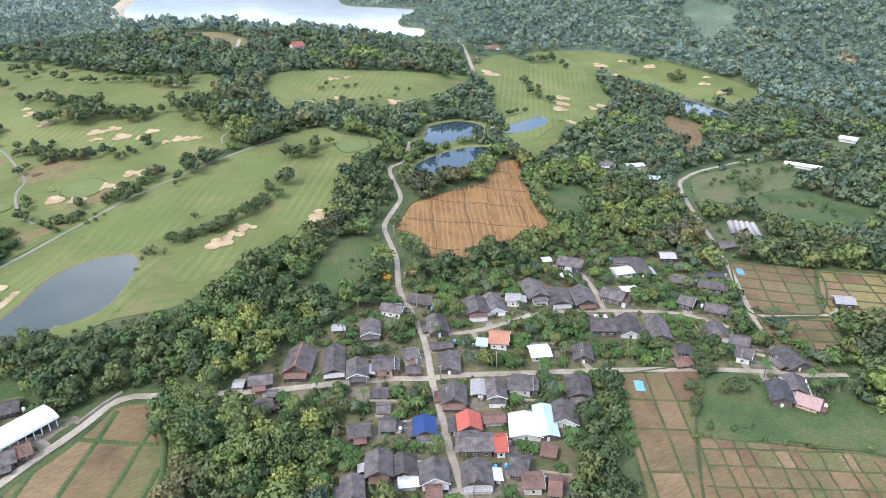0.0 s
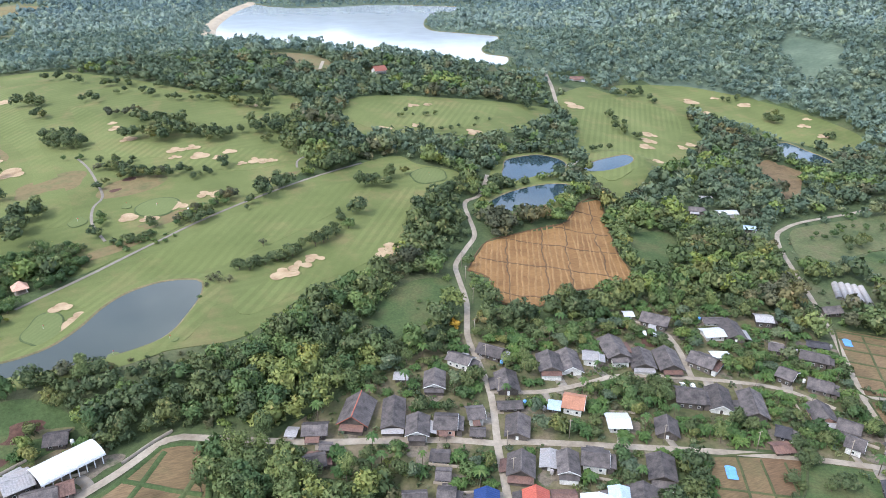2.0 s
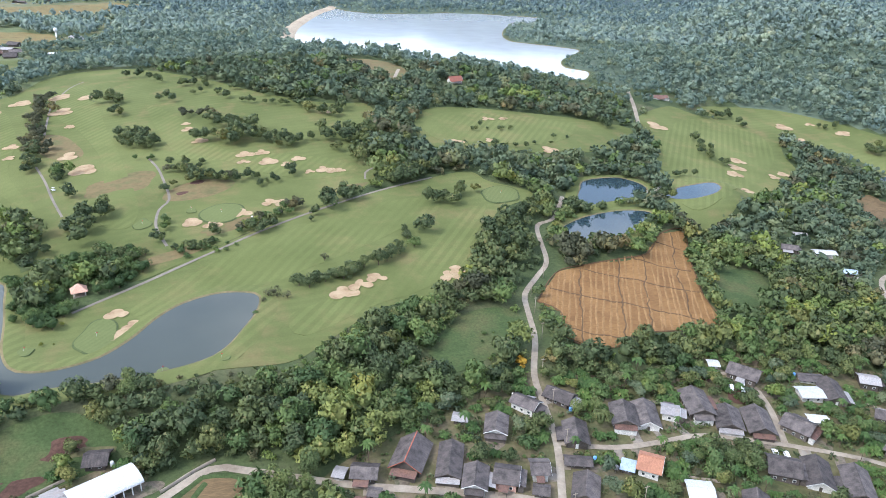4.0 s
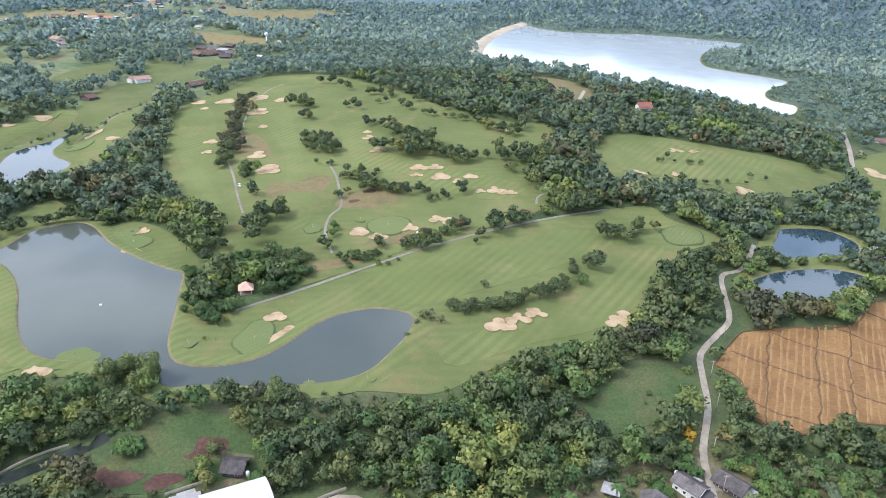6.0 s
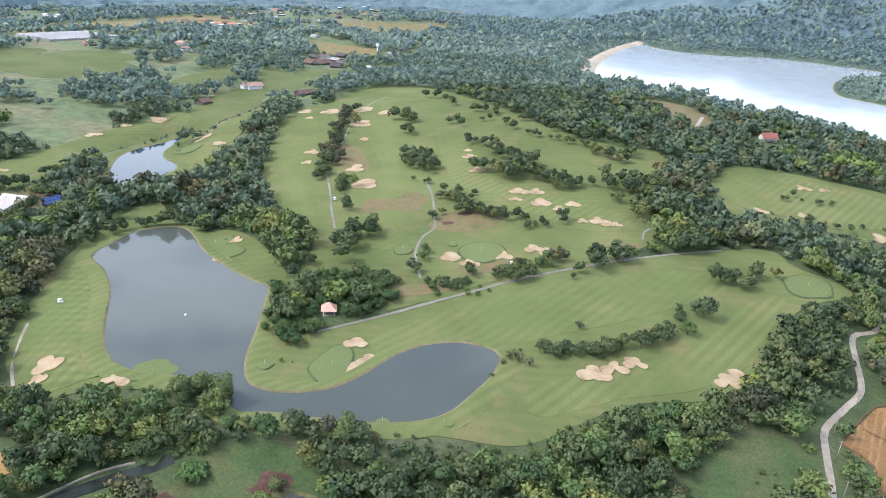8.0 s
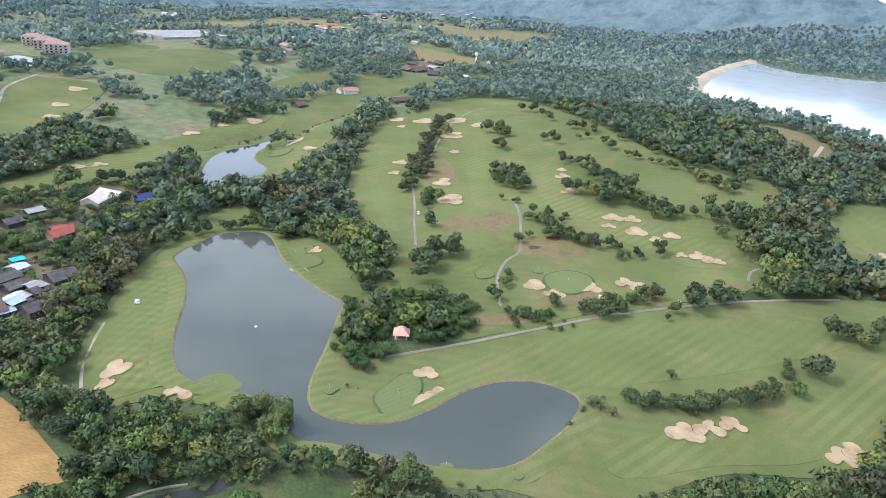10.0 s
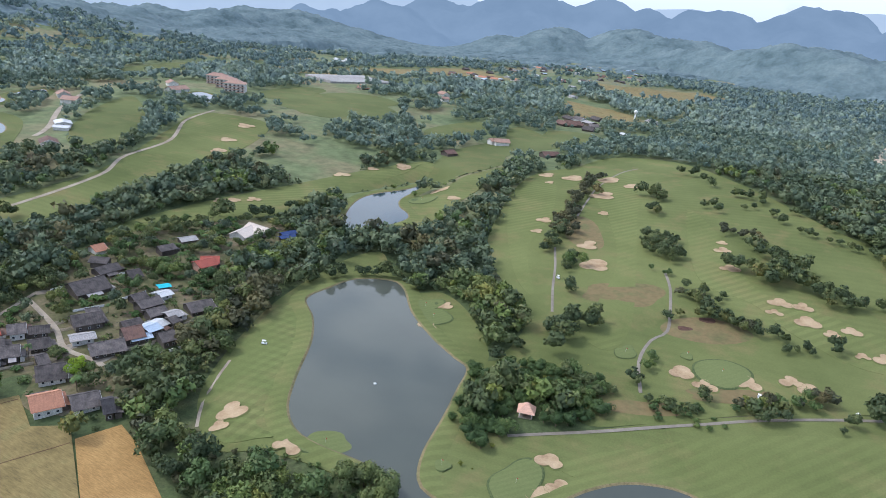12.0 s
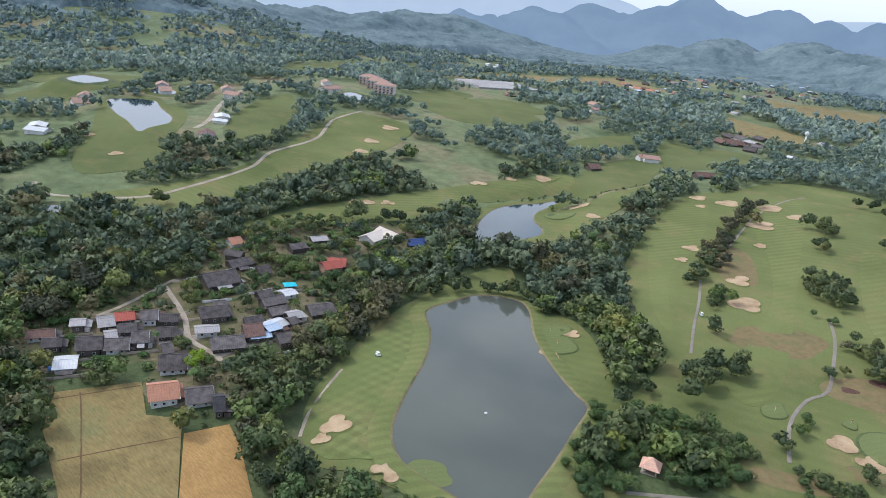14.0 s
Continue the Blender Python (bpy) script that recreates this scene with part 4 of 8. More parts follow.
bunds("harvested_field", 64, 17, 26, 0.8, 0.4, 0.35, RIDGE)
bunds("east_paddy", 51, 11, 10, 0.12, 0.55, 0.4, BUND)
bunds("far_east_paddy", 51, 11, 10, 0.12, 0.55, 0.4, BUND)
bunds("side_paddy", 55, 10, 11, 0.12, 0.55, 0.4, BUND)
bunds("road_paddy", 60, 11, 19, 0.1, 0.5, 0.4, BUND)
bunds("south_paddy", 58, 5.5, 8.0, 0.35, 0.4, 0.35, BUND)
bunds("west_paddy", 58, 13, 34, 0.15, 1.05, 0.35, MEADOW)
bunds("stubble_field", 66, 30, 34, 0.12, 0.3, 0.12, RIDGE, False)

ROWS = surface("straw_rows", (0.215, 0.122, 0.050), (0.305, 0.180, 0.076), 0.2, 1.5, 0.95, 0.15)
# straw rows left by the harvest
for k, line in enumerate(bund_lines(FIELDS["harvested_field"], 64, 3.2, 400, 0.30, 5)[0]):
    ob = strip("straw_row", line, ((-0.55, 0.2), (0, 0.5), (0.55, 0.2)), ROWS)
    tagged(ob, "row of pale straw left on the stubble", "straw", kind="structure")

for k, (x, y, a, b) in enumerate(((-93, 178, 9, 6), (-68, 187, 8, 6), (-78, 176, 6, 4), (185, 172, 9, 5), (172, 186, 6, 5), (-39, 397, 4, 2.5), (-31, 411, 4, 3))):
    ob = dished("soil_patch", blob(x, y, a, b, 20, 0.3, 70 + k), ((1.0, 0.2), (0.5, 0.26)), DIRT)
    tagged(ob, "bare brown soil patch beside the houses", "soil", kind="structure")
for k, (x, y, a, b) in enumerate(((-30, 400, 22, 12), (-10, 350, 22, 5), (-125, 500, 12, 34), (-40, 322, 16, 5), (-75, 420, 22, 14), (60, 388, 12, 3))):
    ob = dished("dry_grass", blob(x, y, a, b, 30, 0.35, 90 + k), ((1.0, 0.16), (0.5, 0.22)), DRY)
    tagged(ob, "dry brown grass patch on the slope", "grass", kind="structure")

tagged(dished("soil_patch", blob(732, 403, 16, 11, 40, 0.3, 88), ((1.0, 1.2), (0.5, 2.0)), SAND), "bare pale orange cutting on the wooded hillside", "soil", kind="structure")

# a bare dry slope beside the road to the temple
TAN_SLOPE = [(150, 612), (158, 668), (140, 712), (100, 720), (112, 660)]
tagged(sheet("dry_slope", rounded(TAN_SLOPE, True), DRY, 0.15), "bare tan slope beside the hill road", "slope", kind="structure")

# the dam at the end of the reservoir
dam = strip("dam", rounded([(215, 1625), (165, 1490), (115, 1300), (84, 1150), (72, 1010), (95, 930)], False, 15.0), ((-9, 2.0), (-5, 3.5), (5, 3.5), (15, -0.6)), surface("gravel", (0.34, 0.27, 0.19), (0.46, 0.38, 0.27), 0.03, 0.5, 0.95, 0.2))
tagged(dam, "pale earth dam with a gravel crest road", "dam", kind="structure")

# the worn western bank of the lake
west = rounded([(-131, 229), (-144.5, 232.5), (-156.5, 242.5), (-168.2, 261.7), (-183, 290.5), (-198.4, 310.6), (-214.8, 325.8), (-215, 345.5), (-211.5, 366.5), (-195, 378.6), (-181.5, 373)], False, 4.0)
WORN = surface("worn_bank", (0.12, 0.105, 0.048), (0.20, 0.158, 0.08), 0.06, 0.9, 0.95, 0.15, third=(0.10, 0.115, 0.045))
tagged(strip("bank", west, ((-0.3, 0.7), (0.5, 0.9), (1.8, 0.9), (3.0, 0.62)), WORN), "worn tan earth bank beside the lake", "bank", kind="structure")

# a narrow canal with a low concrete kerb
CANAL = [(-133.0, 167.1), (-127.7, 174.3), (-120.0, 181.0), (-110.9, 188.2), (-102.1, 193.5)]
tagged(strip("canal", rounded(CANAL, False, 3.0), ((-2.5, 0.24), (0, 0.24), (2.5, 0.24)), surface("canal_water", (0.012, 0.015, 0.012), (0.03, 0.035, 0.027), 0.3, 2.0, 0.3, 0.02)), "narrow dark canal between gardens", "canal", kind="structure")
tagged(strip("kerb", rounded([(-137.0, 167.5), (-132.2, 174.4), (-126.2, 181.8), (-120.1, 187.5), (-114.2, 190.7)], False, 3.0), ((-0.3, 0.1), (-0.28, 0.8), (0.28, 0.8), (0.3, 0.1)), CONCRETE), "low concrete wall along the canal", "kerb", kind="structure")

# a low wall along the western lane
LANE_WALL = [(-36.9, 163.2), (-32.6, 166.2), (-27.4, 170.0), (-20.4, 174.0)]
tagged(strip("lane_wall", rounded(LANE_WALL, False, 3.0), ((-0.15, 0.0), (-0.14, 1.2), (0.14, 1.2), (0.15, 0.0)), CONCRETE), "low pale wall along the lane", "wall", kind="structure")

# ---- buildings ----
def metal(name, colour, spread=0.12, rough=0.45, rust=0.15):
    return surface(name, tuple(c * (1 - spread) for c in colour), colour, 0.35, 2.2, rough, 0.03, third=tuple(c * (1 - rust) + d * rust for c, d in zip(colour, (0.25, 0.13, 0.07))), per_object=0.12)


ROOFS = {
    "grey": surface("grey_cement_tiles", (0.050, 0.043, 0.041), (0.100, 0.086, 0.081), 0.4, 2.4, 0.85, 0.06, third=(0.145, 0.121, 0.11), stretch=(1, 1, 3), per_object=0.32),
    "dark": surface("dark_cement_tiles", (0.035, 0.033, 0.036), (0.07, 0.065, 0.068), 0.4, 2.4, 0.85, 0.06, per_object=0.15),
    "white": metal("white_sheet_roof", (0.52, 0.52, 0.515), 0.06, 0.4, 0.03),
    "light": metal("weathered_sheet_roof", (0.33, 0.31, 0.30), 0.25, 0.55, 0.2),
    "blue": metal("blue_sheet_roof", (0.02, 0.045, 0.15), 0.2, 0.4, 0.03),
    "red": metal("red_sheet_roof", (0.36, 0.085, 0.055), 0.2, 0.45, 0.05),
    "orange": metal("orange_tile_roof", (0.40, 0.19, 0.115), 0.15, 0.7, 0.1),
    "rust": metal("rusty_sheet_roof", (0.15, 0.088, 0.07), 0.4, 0.75, 0.3),
    "lightblue": metal("pale_blue_sheet_roof", (0.40, 0.48, 0.58), 0.12, 0.45, 0.05),
    "cream": metal("cream_tile_roof", (0.60, 0.51, 0.43), 0.12, 0.7, 0.08),
    "sheet": metal("blue_tarpaulin", (0.15, 0.33, 0.66), 0.15, 0.5, 0.0),
    "teal": metal("teal_tarpaulin", (0.03, 0.42, 0.50), 0.1, 0.5, 0.0),
    "pink": metal("faded_pink_roof", (0.33, 0.22, 0.20), 0.15, 0.7, 0.1),
}
ROOFS["clay"] = metal("faded_clay_tiles", (0.36, 0.225, 0.17), 0.2, 0.75, 0.1)
ROOFS["redtrim"], ROOFS["barn"], ROOFS["villa"], ROOFS["temple"] = ROOFS["grey"], ROOFS["white"], ROOFS["clay"], metal("temple_tiles", (0.26, 0.10, 0.07), 0.2, 0.7, 0.1)
ROOF_WORDS = {"grey": "weathered grey tiled", "dark": "dark tiled", "white": "bright white metal", "light": "weathered pale metal", "blue": "deep blue metal", "red": "red metal", "orange": "orange tiled", "rust": "rusty brown metal", "lightblue": "pale blue metal", "cream": "cream tiled", "teal": "teal tarpaulin", "pink": "faded pink", "redtrim": "grey red-trimmed tiled", "barn": "long white metal", "villa": "faded clay tiled", "temple": "red temple"}
WALL_WHITE = surface("whitewashed_wall", (0.50, 0.48, 0.44), (0.72, 0.70, 0.66), 0.4, 2.0, 0.9, 0.02, per_object=0.12)
WALL_WOOD = surface("weathered_boards", (0.075, 0.063, 0.054), (0.14, 0.118, 0.10), 0.4, 3.0, 0.9, 0.04, stretch=(4, 4, 0.5), per_object=0.2)
WALL_PINK = surface("salmon_wall", (0.44, 0.26, 0.20), (0.56, 0.36, 0.28), 0.4, 2.0, 0.9, 0.02)
GLASS = nodes_of("dark_glass")[0]
GLASS.node_tree.nodes["Principled BSDF"].inputs["Base Color"].default_value = (0.03, 0.035, 0.04, 1)
GLASS.node_tree.nodes["Principled BSDF"].inputs["Roughness"].default_value = 0.12
TRIM_WHITE = surface("white_paint", (0.66, 0.65, 0.62), (0.8, 0.79, 0.76), 0.5, 3.0, 0.6, 0.0)
TRIM_RED = surface("red_trim", (0.30, 0.09, 0.06), (0.42, 0.14, 0.09), 0.5, 3.0, 0.7, 0.0)


def part(name, verts, faces, material, parent, label="", smooth=False):
    me = bpy.data.meshes.new(name)
    me.from_pydata([tuple(v) for v in verts], [], [tuple(f) for f in faces])
    me.materials.append(material)
    if smooth:
        me.shade_smooth()
    me.update()
    ob = new(name, me)
    ob.parent = parent
    if label:
        ob["label"] = label
    return ob


BOX = [(0, 3, 2, 1), (4, 5, 6, 7), (0, 1, 5, 4), (1, 2, 6, 5), (2, 3, 7, 6), (3, 0, 4, 7)]


def box(name, x0, x1, y0, y1, z0, z1, material, parent, label=""):
    return part(name, [(x0, y0, z0), (x1, y0, z0), (x1, y1, z0), (x0, y1, z0), (x0, y0, z1), (x1, y0, z1), (x1, y1, z1), (x0, y1, z1)], BOX, material, parent, label)


def slab(name, a, b, c, d, thick, material, parent, label="", ribs=0):
    """A thin roof plane through four corners; with ribs its sheet is corrugated."""
    a, b, c, d = (Vector(p) for p in (a, b, c, d))
    n = (b - a).cross(d - a).normalized() * thick
    if not ribs:
        return part(name, [a, b, c, d, a + n, b + n, c + n, d + n], BOX, material, parent, label)
    verts, faces = [], []
    for i in range(ribs + 1):
        u = i / ribs
        lift = n * (1.0 + (0.5 if i % 2 else 0.0))
        p, q = a.lerp(b, u), d.lerp(c, u)
        verts += [p, q, p + lift, q + lift]
    for i in range(ribs):
        k = 4 * i
        faces += [(k + 2, k + 6, k + 7, k + 3), (k, k + 1, k + 5, k + 4), (k, k + 4, k + 6, k + 2), (k + 1, k + 3, k + 7, k + 5)]
    faces += [(0, 2, 3, 1), (4 * ribs, 4 * ribs + 1, 4 * ribs + 3, 4 * ribs + 2)]
    return part(name, verts, faces, material, parent, label)


FOOTPRINTS = []
house_rng = random.Random(11)


def house(x1, y1, x2, y2, width, kind, scale=1.0):
    """A village house: its ridge runs from the first point to the second, where the front gable is."""
    r = house_rng
    length = max(math.hypot(x2 - x1, y2 - y1), 3.5)
    width *= 1.18 if x1 < -180 else 1.0
    cx, cy, turn = (x1 + x2) / 2, (y1 + y2) / 2, math.atan2(y2 - y1, x2 - x1)
    hl, hw = length / 2, width / 2
    low = min(land_at(cx + sx * hl, cy + sy * hw) for sx in (-0.7, 0.7) for sy in (-0.7, 0.7))
    small = width < 6.3
    wall_h = {"barn": 4.2, "villa": 4.2, "temple": 3.6}.get(kind, 2.1 if small else r.choice((2.5, 2.8, 3.6)))
    pitch = {"white": 0.2, "lightblue": 0.2, "light": 0.25, "teal": 0.12, "barn": 0.3, "temple": 0.8, "redtrim": 0.62}.get(kind, r.uniform(0.36, 0.5))
    if small:
        pitch *= 0.6
    rise = hw * pitch
    base = new("shed" if small else {"barn": "barn", "villa": "villa", "temple": "temple"}.get(kind, "house"))
    base.matrix_world = Matrix.Translation((cx, cy, low)) @ Matrix.Rotation(turn, 4, "Z")
    walls = WALL_WHITE if kind in ("orange", "cream", "villa", "white", "temple") or r.random() < 0.16 else WALL_PINK if kind == "pink" or r.random() < 0.03 else WALL_WOOD
    tagged(base, ("open-sided " if kind == "barn" else "") + ROOF_WORDS[kind] + " roofed " + ("shed beside a house" if small else "timber house among garden trees" if walls == WALL_WOOD else "house with pale walls among trees"), "shed" if small else "house", group="village buildings")
    room = 1.2 if math.hypot(cx, cy) < 600 else 6.0 if math.hypot(cx, cy) < 1200 else 13.0
    FOOTPRINTS.append((cx, cy, turn, hl + room, hw + room))
    roof = ROOFS[kind]
    over, wi, li = 0.75, hw - 0.55, hl - 0.5
    # gabled body
    v = [(-li, -wi, -0.6), (li, -wi, -0.6), (li, wi, -0.6), (-li, wi, -0.6), (-li, -wi, wall_h), (li, -wi, wall_h), (li, wi, wall_h), (-li, wi, wall_h), (-li, 0, wall_h + rise * 0.9), (li, 0, wall_h + rise * 0.9)]
    f = [(0, 3, 2, 1), (0, 1, 5, 4), (2, 3, 7, 6), (1, 2, 6, 9, 5), (3, 0, 4, 8, 7), (4, 5, 9, 8), (6, 7, 8, 9)]
    if kind == "barn":
        for sx in np.linspace(-li, li, 8):
            for sy in (-wi, wi):
                box("post", sx - 0.15, sx + 0.15, sy - 0.15, sy + 0.15, -0.6, wall_h, TRIM_WHITE, base, "pale post")
        box("back_wall", -li, li, wi - 0.15, wi, -0.6, wall_h * 0.55, WALL_PINK, base)
    else:
        body = part("wall", v, f, walls, base)
        n_win = max(1, int(length / 3.2)) if math.hypot(cx, cy) < 400 else 0
        for side in (-1, 1):
            for k in range(n_win):
                x = -li + (k + 0.5) * 2 * li / n_win
                y = side * wi
                w = box("window", x - 0.55, x + 0.55, min(y, y + side * 0.06), max(y, y + side * 0.06), 1.0, 2.1, TRIM_WHITE, base)
                box("pane", x - 0.45, x + 0.45, min(y + side * 0.02, y + side * 0.09), max(y + side * 0.02, y + side * 0.09), 1.1, 2.0, GLASS, w)
        d = box("door", li - 0.02, li + 0.06, -0.5, 0.5, 0, min(2.0, wall_h - 0.2), WALL_WOOD if walls != WALL_WOOD else TRIM_WHITE, base, "plank door")
    # roof
    ez, ey = wall_h - over * pitch, hw + over - 0.4
    rz = wall_h + rise + 0.12
    ro = hl + over - 0.25
    ribs = 2 * int(ro * 2 / 0.9) if width > 4 else 0
    if kind == "barn":
        # one arched sheet
        arc = [(-ey * math.cos(math.pi * k / 12), ez + (rz - ez) * math.sin(math.pi * k / 12)) for k in range(13)]
        verts = [(x, y, z + d) for d in (0.0, 0.12) for x in np.linspace(-ro, ro, 13) for y, z in arc]
        faces = [tuple(169 * d + 13 * i + j for i, j in ((a, b), (a + 1, b), (a + 1, b + 1), (a, b + 1))[::1 if d else -1]) for d in (0, 1) for a in range(12) for b in range(12)]
        rim = [13 * i for i in range(13)] + [156 + j for j in range(1, 13)] + [13 * i + 12 for i in range(11, -1, -1)] + list(range(11, 0, -1))
        faces += [(a, b, b + 169, a + 169) for a, b in zip(rim, rim[1:] + rim[:1])]
        part("roof", verts, faces, roof, base, "arched white metal roof")
    else:
        slab("roof_slope", (-ro, -ey, ez), (ro, -ey, ez), (ro, 0, rz), (-ro, 0, rz), 0.12, roof, base, "", ribs)
        slab("roof_slope", (ro, ey, ez), (-ro, ey, ez), (-ro, 0, rz), (ro, 0, rz), 0.12, roof, base, "", ribs)
    if kind not in ("teal", "barn"):
        box("ridge_cap", -ro, ro, -0.2, 0.2, rz + 0.04, rz + 0.22, roof if kind != "redtrim" else TRIM_RED, base)
    if not small and kind not in ("barn", "white", "villa"):
        # barge boards on the front gable and a lean-to porch
        trim = TRIM_RED if kind == "redtrim" else TRIM_WHITE if walls == WALL_WHITE or r.random() < 0.12 else WALL_WOOD
        for side in (-1, 1):
            part("barge_board", [(ro, side * ey, ez - 0.2), (ro, 0, rz - 0.2), (ro, 0, rz + 0.1), (ro, side * ey, ez + 0.1), (ro + 0.08, side * ey, ez - 0.2), (ro + 0.08, 0, rz - 0.2), (ro + 0.08, 0, rz + 0.1), (ro + 0.08, side * ey, ez + 0.1)], BOX, trim, base)
        if r.random() < 0.7:
            pd = r.uniform(1.6, 2.6)
            pw = hw * r.uniform(0.75, 1.0)
            slab("porch_roof", (ro + 0.1 + pd, -pw, wall_h - 1.0), (ro + 0.1 + pd, pw, wall_h - 1.0), (ro - 0.6, pw, wall_h - 0.35), (ro - 0.6, -pw, wall_h - 0.35), 0.1, ROOFS[r.choice(("grey", "grey", "grey", "light", "rust"))] if kind != "orange" else roof, base)
            box("porch_wall", ro - 0.5, ro + pd - 0.6, -pw + 0.3, pw - 0.3, -0.6, wall_h - 1.25, r.choice((WALL_WHITE, WALL_WOOD, WALL_WOOD)), base)
    if not small and r.random() < 0.35:
        # a side lean-to
        side = r.choice((-1, 1))
        a, b = r.uniform(-0.9, -0.2) * hl, r.uniform(0.2, 0.9) * hl
        slab("lean_to", *([(a, -ey - 2.4, ez - 0.9), (b, -ey - 2.4, ez - 0.9), (b, -ey + 0.6, ez - 0.1), (a, -ey + 0.6, ez - 0.1)] if side < 0 else [(b, ey + 2.4, ez - 0.9), (a, ey + 2.4, ez - 0.9), (a, ey - 0.6, ez - 0.1), (b, ey - 0.6, ez - 0.1)]), 0.1, ROOFS[r.choice(("light", "grey", "rust"))], base)
        for sx in (a + 0.3, b - 0.3):
            box("post", sx - 0.08, sx + 0.08, side * (ey + 2.2) - 0.08, side * (ey + 2.2) + 0.08, -0.6, ez - 0.9, WALL_WOOD, base)
    return base


house(46.6, 167.6, 39.2, 154.4, 11, 'redtrim')
house(58.4, 164.2, 52.3, 148.1, 8, 'grey')
house(63.1, 150.8, 58.9, 140.7, 8, 'grey')
house(68.0, 146.5, 75.1, 143.1, 9.5, 'grey')
house(62.9, 177.5, 67.6, 175.3, 5, 'light')
house(79.0, 174.8, 74.8, 164.9, 8, 'grey')
house(88.6, 182.5, 94.9, 174.9, 7, 'grey')
house(80.7, 146.6, 86.5, 145.1, 8, 'grey')
house(78.6, 138.4, 83.0, 136.3, 5, 'grey')
house(22.5, 158.0, 30.3, 155.3, 7.5, 'grey')
house(17.0, 159.0, 20.0, 157.5, 5, 'light')
house(19.2, 142.3, 26.1, 141.3, 7, 'grey')
house(26.5, 148.2, 29.5, 146.8, 4, 'grey')
house(60.8, 131.8, 66.2, 129.1, 6, 'grey')
house(59.3, 122.9, 63.3, 120.9, 6, 'grey')
house(56.3, 114.0, 60.9, 111.6, 7, 'grey')
house(45.0, 115.5, 51.8, 113.3, 7, 'grey')
house(70.9, 108.9, 67.4, 101.1, 7.5, 'blue')
house(63.2, 107.1, 65.9, 106.4, 6, 'grey')
house(49.7, 100.0, 45.4, 90.4, 8.5, 'grey')
house(56.4, 95.9, 53.0, 88.1, 8.5, 'grey')
house(50.5, 86.3, 55.8, 84.1, 4.5, 'white')
house(63.9, 88.7, 60.1, 80.1, 9, 'grey')
house(56.5, 79.1, 60.6, 77.4, 6, 'rust')
house(37.7, 93.9, 34.5, 84.9, 7, 'grey')
house(103.6, 185.2, 110.3, 177.1, 8, 'grey')
house(105.9, 166.1, 101.8, 154.3, 8.5, 'grey')
house(98.6, 140.3, 92.9, 130.1, 8.5, 'grey')
house(94.5, 148.8, 102.9, 145.7, 5, 'grey')
house(89.8, 121.0, 84.8, 112.0, 9, 'grey')
house(100.7, 120.5, 96.0, 112.8, 6, 'light')
house(105.1, 116.2, 100.0, 106.5, 7, 'grey')
house(109.1, 113.0, 116.4, 108.2, 9, 'grey')
house(85.8, 103.7, 82.2, 96.0, 8, 'red')
house(81.1, 105.6, 77.8, 98.9, 4, 'grey')
house(75.1, 93.0, 85.9, 87.3, 9, 'grey')
house(86.3, 86.8, 89.6, 85.1, 9, 'red')
house(90.4, 100.9, 97.4, 98.0, 6, 'rust')
house(104.4, 95.6, 98.2, 85.1, 11, 'white')
house(112.8, 96.3, 105.0, 81.5, 7, 'lightblue')
house(120.1, 94.0, 113.9, 84.3, 9.5, 'grey')
house(135.2, 104.4, 128.7, 94.1, 9, 'grey')
house(119.5, 142.5, 125.5, 137.8, 10, 'orange')
house(113.3, 143.1, 116.7, 140.6, 6, 'lightblue')
house(128.9, 127.2, 136.3, 124.1, 9, 'white')
house(128.5, 171.4, 123.8, 159.6, 9.5, 'grey')
house(138.0, 172.1, 132.8, 158.1, 9, 'grey')
house(142.9, 166.2, 148.1, 162.9, 7, 'light')
house(161.3, 174.6, 156.9, 159.6, 10, 'grey')
house(169.2, 163.2, 163.5, 151.3, 10, 'grey')
house(180.3, 160.2, 174.3, 146.5, 10, 'grey')
house(181.7, 191.8, 185.6, 190.3, 5, 'white')
house(188.7, 186.9, 196.4, 177.4, 10, 'grey')
house(216.7, 177.5, 226.4, 173.7, 6, 'grey')
house(207.8, 167.0, 216.8, 164.6, 8, 'white')
house(226.3, 172.2, 219.7, 158.3, 9, 'grey')
house(242.3, 170.7, 248.8, 166.7, 8, 'light')
house(188.7, 152.6, 193.9, 143.4, 10, 'grey')
house(199.8, 152.2, 206.4, 149.3, 5, 'white')
house(164.3, 132.2, 173.1, 126.6, 11, 'grey')
house(183.5, 131.0, 175.4, 118.4, 9, 'grey')
house(193.8, 124.1, 185.1, 110.3, 9, 'grey')
house(150.6, 120.8, 145.4, 112.9, 8, 'grey')
house(217.6, 131.5, 220.4, 125.5, 9, 'grey')
house(238.1, 139.4, 245.3, 131.1, 8, 'grey')
house(224.0, 122.1, 229.7, 115.3, 9, 'grey')
house(214.0, 109.0, 208.9, 99.4, 9, 'grey')
house(212.6, 97.6, 216.8, 91.4, 8, 'grey')
house(205.0, 88.0, 208.1, 83.0, 8, 'grey')
house(177.5, 95.1, 184.0, 93.2, 6, 'rust')
house(222.5, 81.3, 219.5, 68.5, 10, 'grey')
house(217.0, 77.9, 221.1, 76.7, 6, 'light')
house(200.2, 65.1, 192.5, 56.1, 8, 'dark')
house(209.1, 65.1, 202.4, 57.6, 7, 'grey')
house(200.3, 56.3, 203.8, 48.8, 8, 'pink')
house(283.7, 98.5, 290.2, 93.2, 8, 'light')
house(459.3, 260.2, 471.1, 237.0, 8, 'white')
house(552.4, 279.1, 557.3, 266.3, 12, 'white')
house(329.8, 293.8, 341.5, 290.0, 8, 'white')
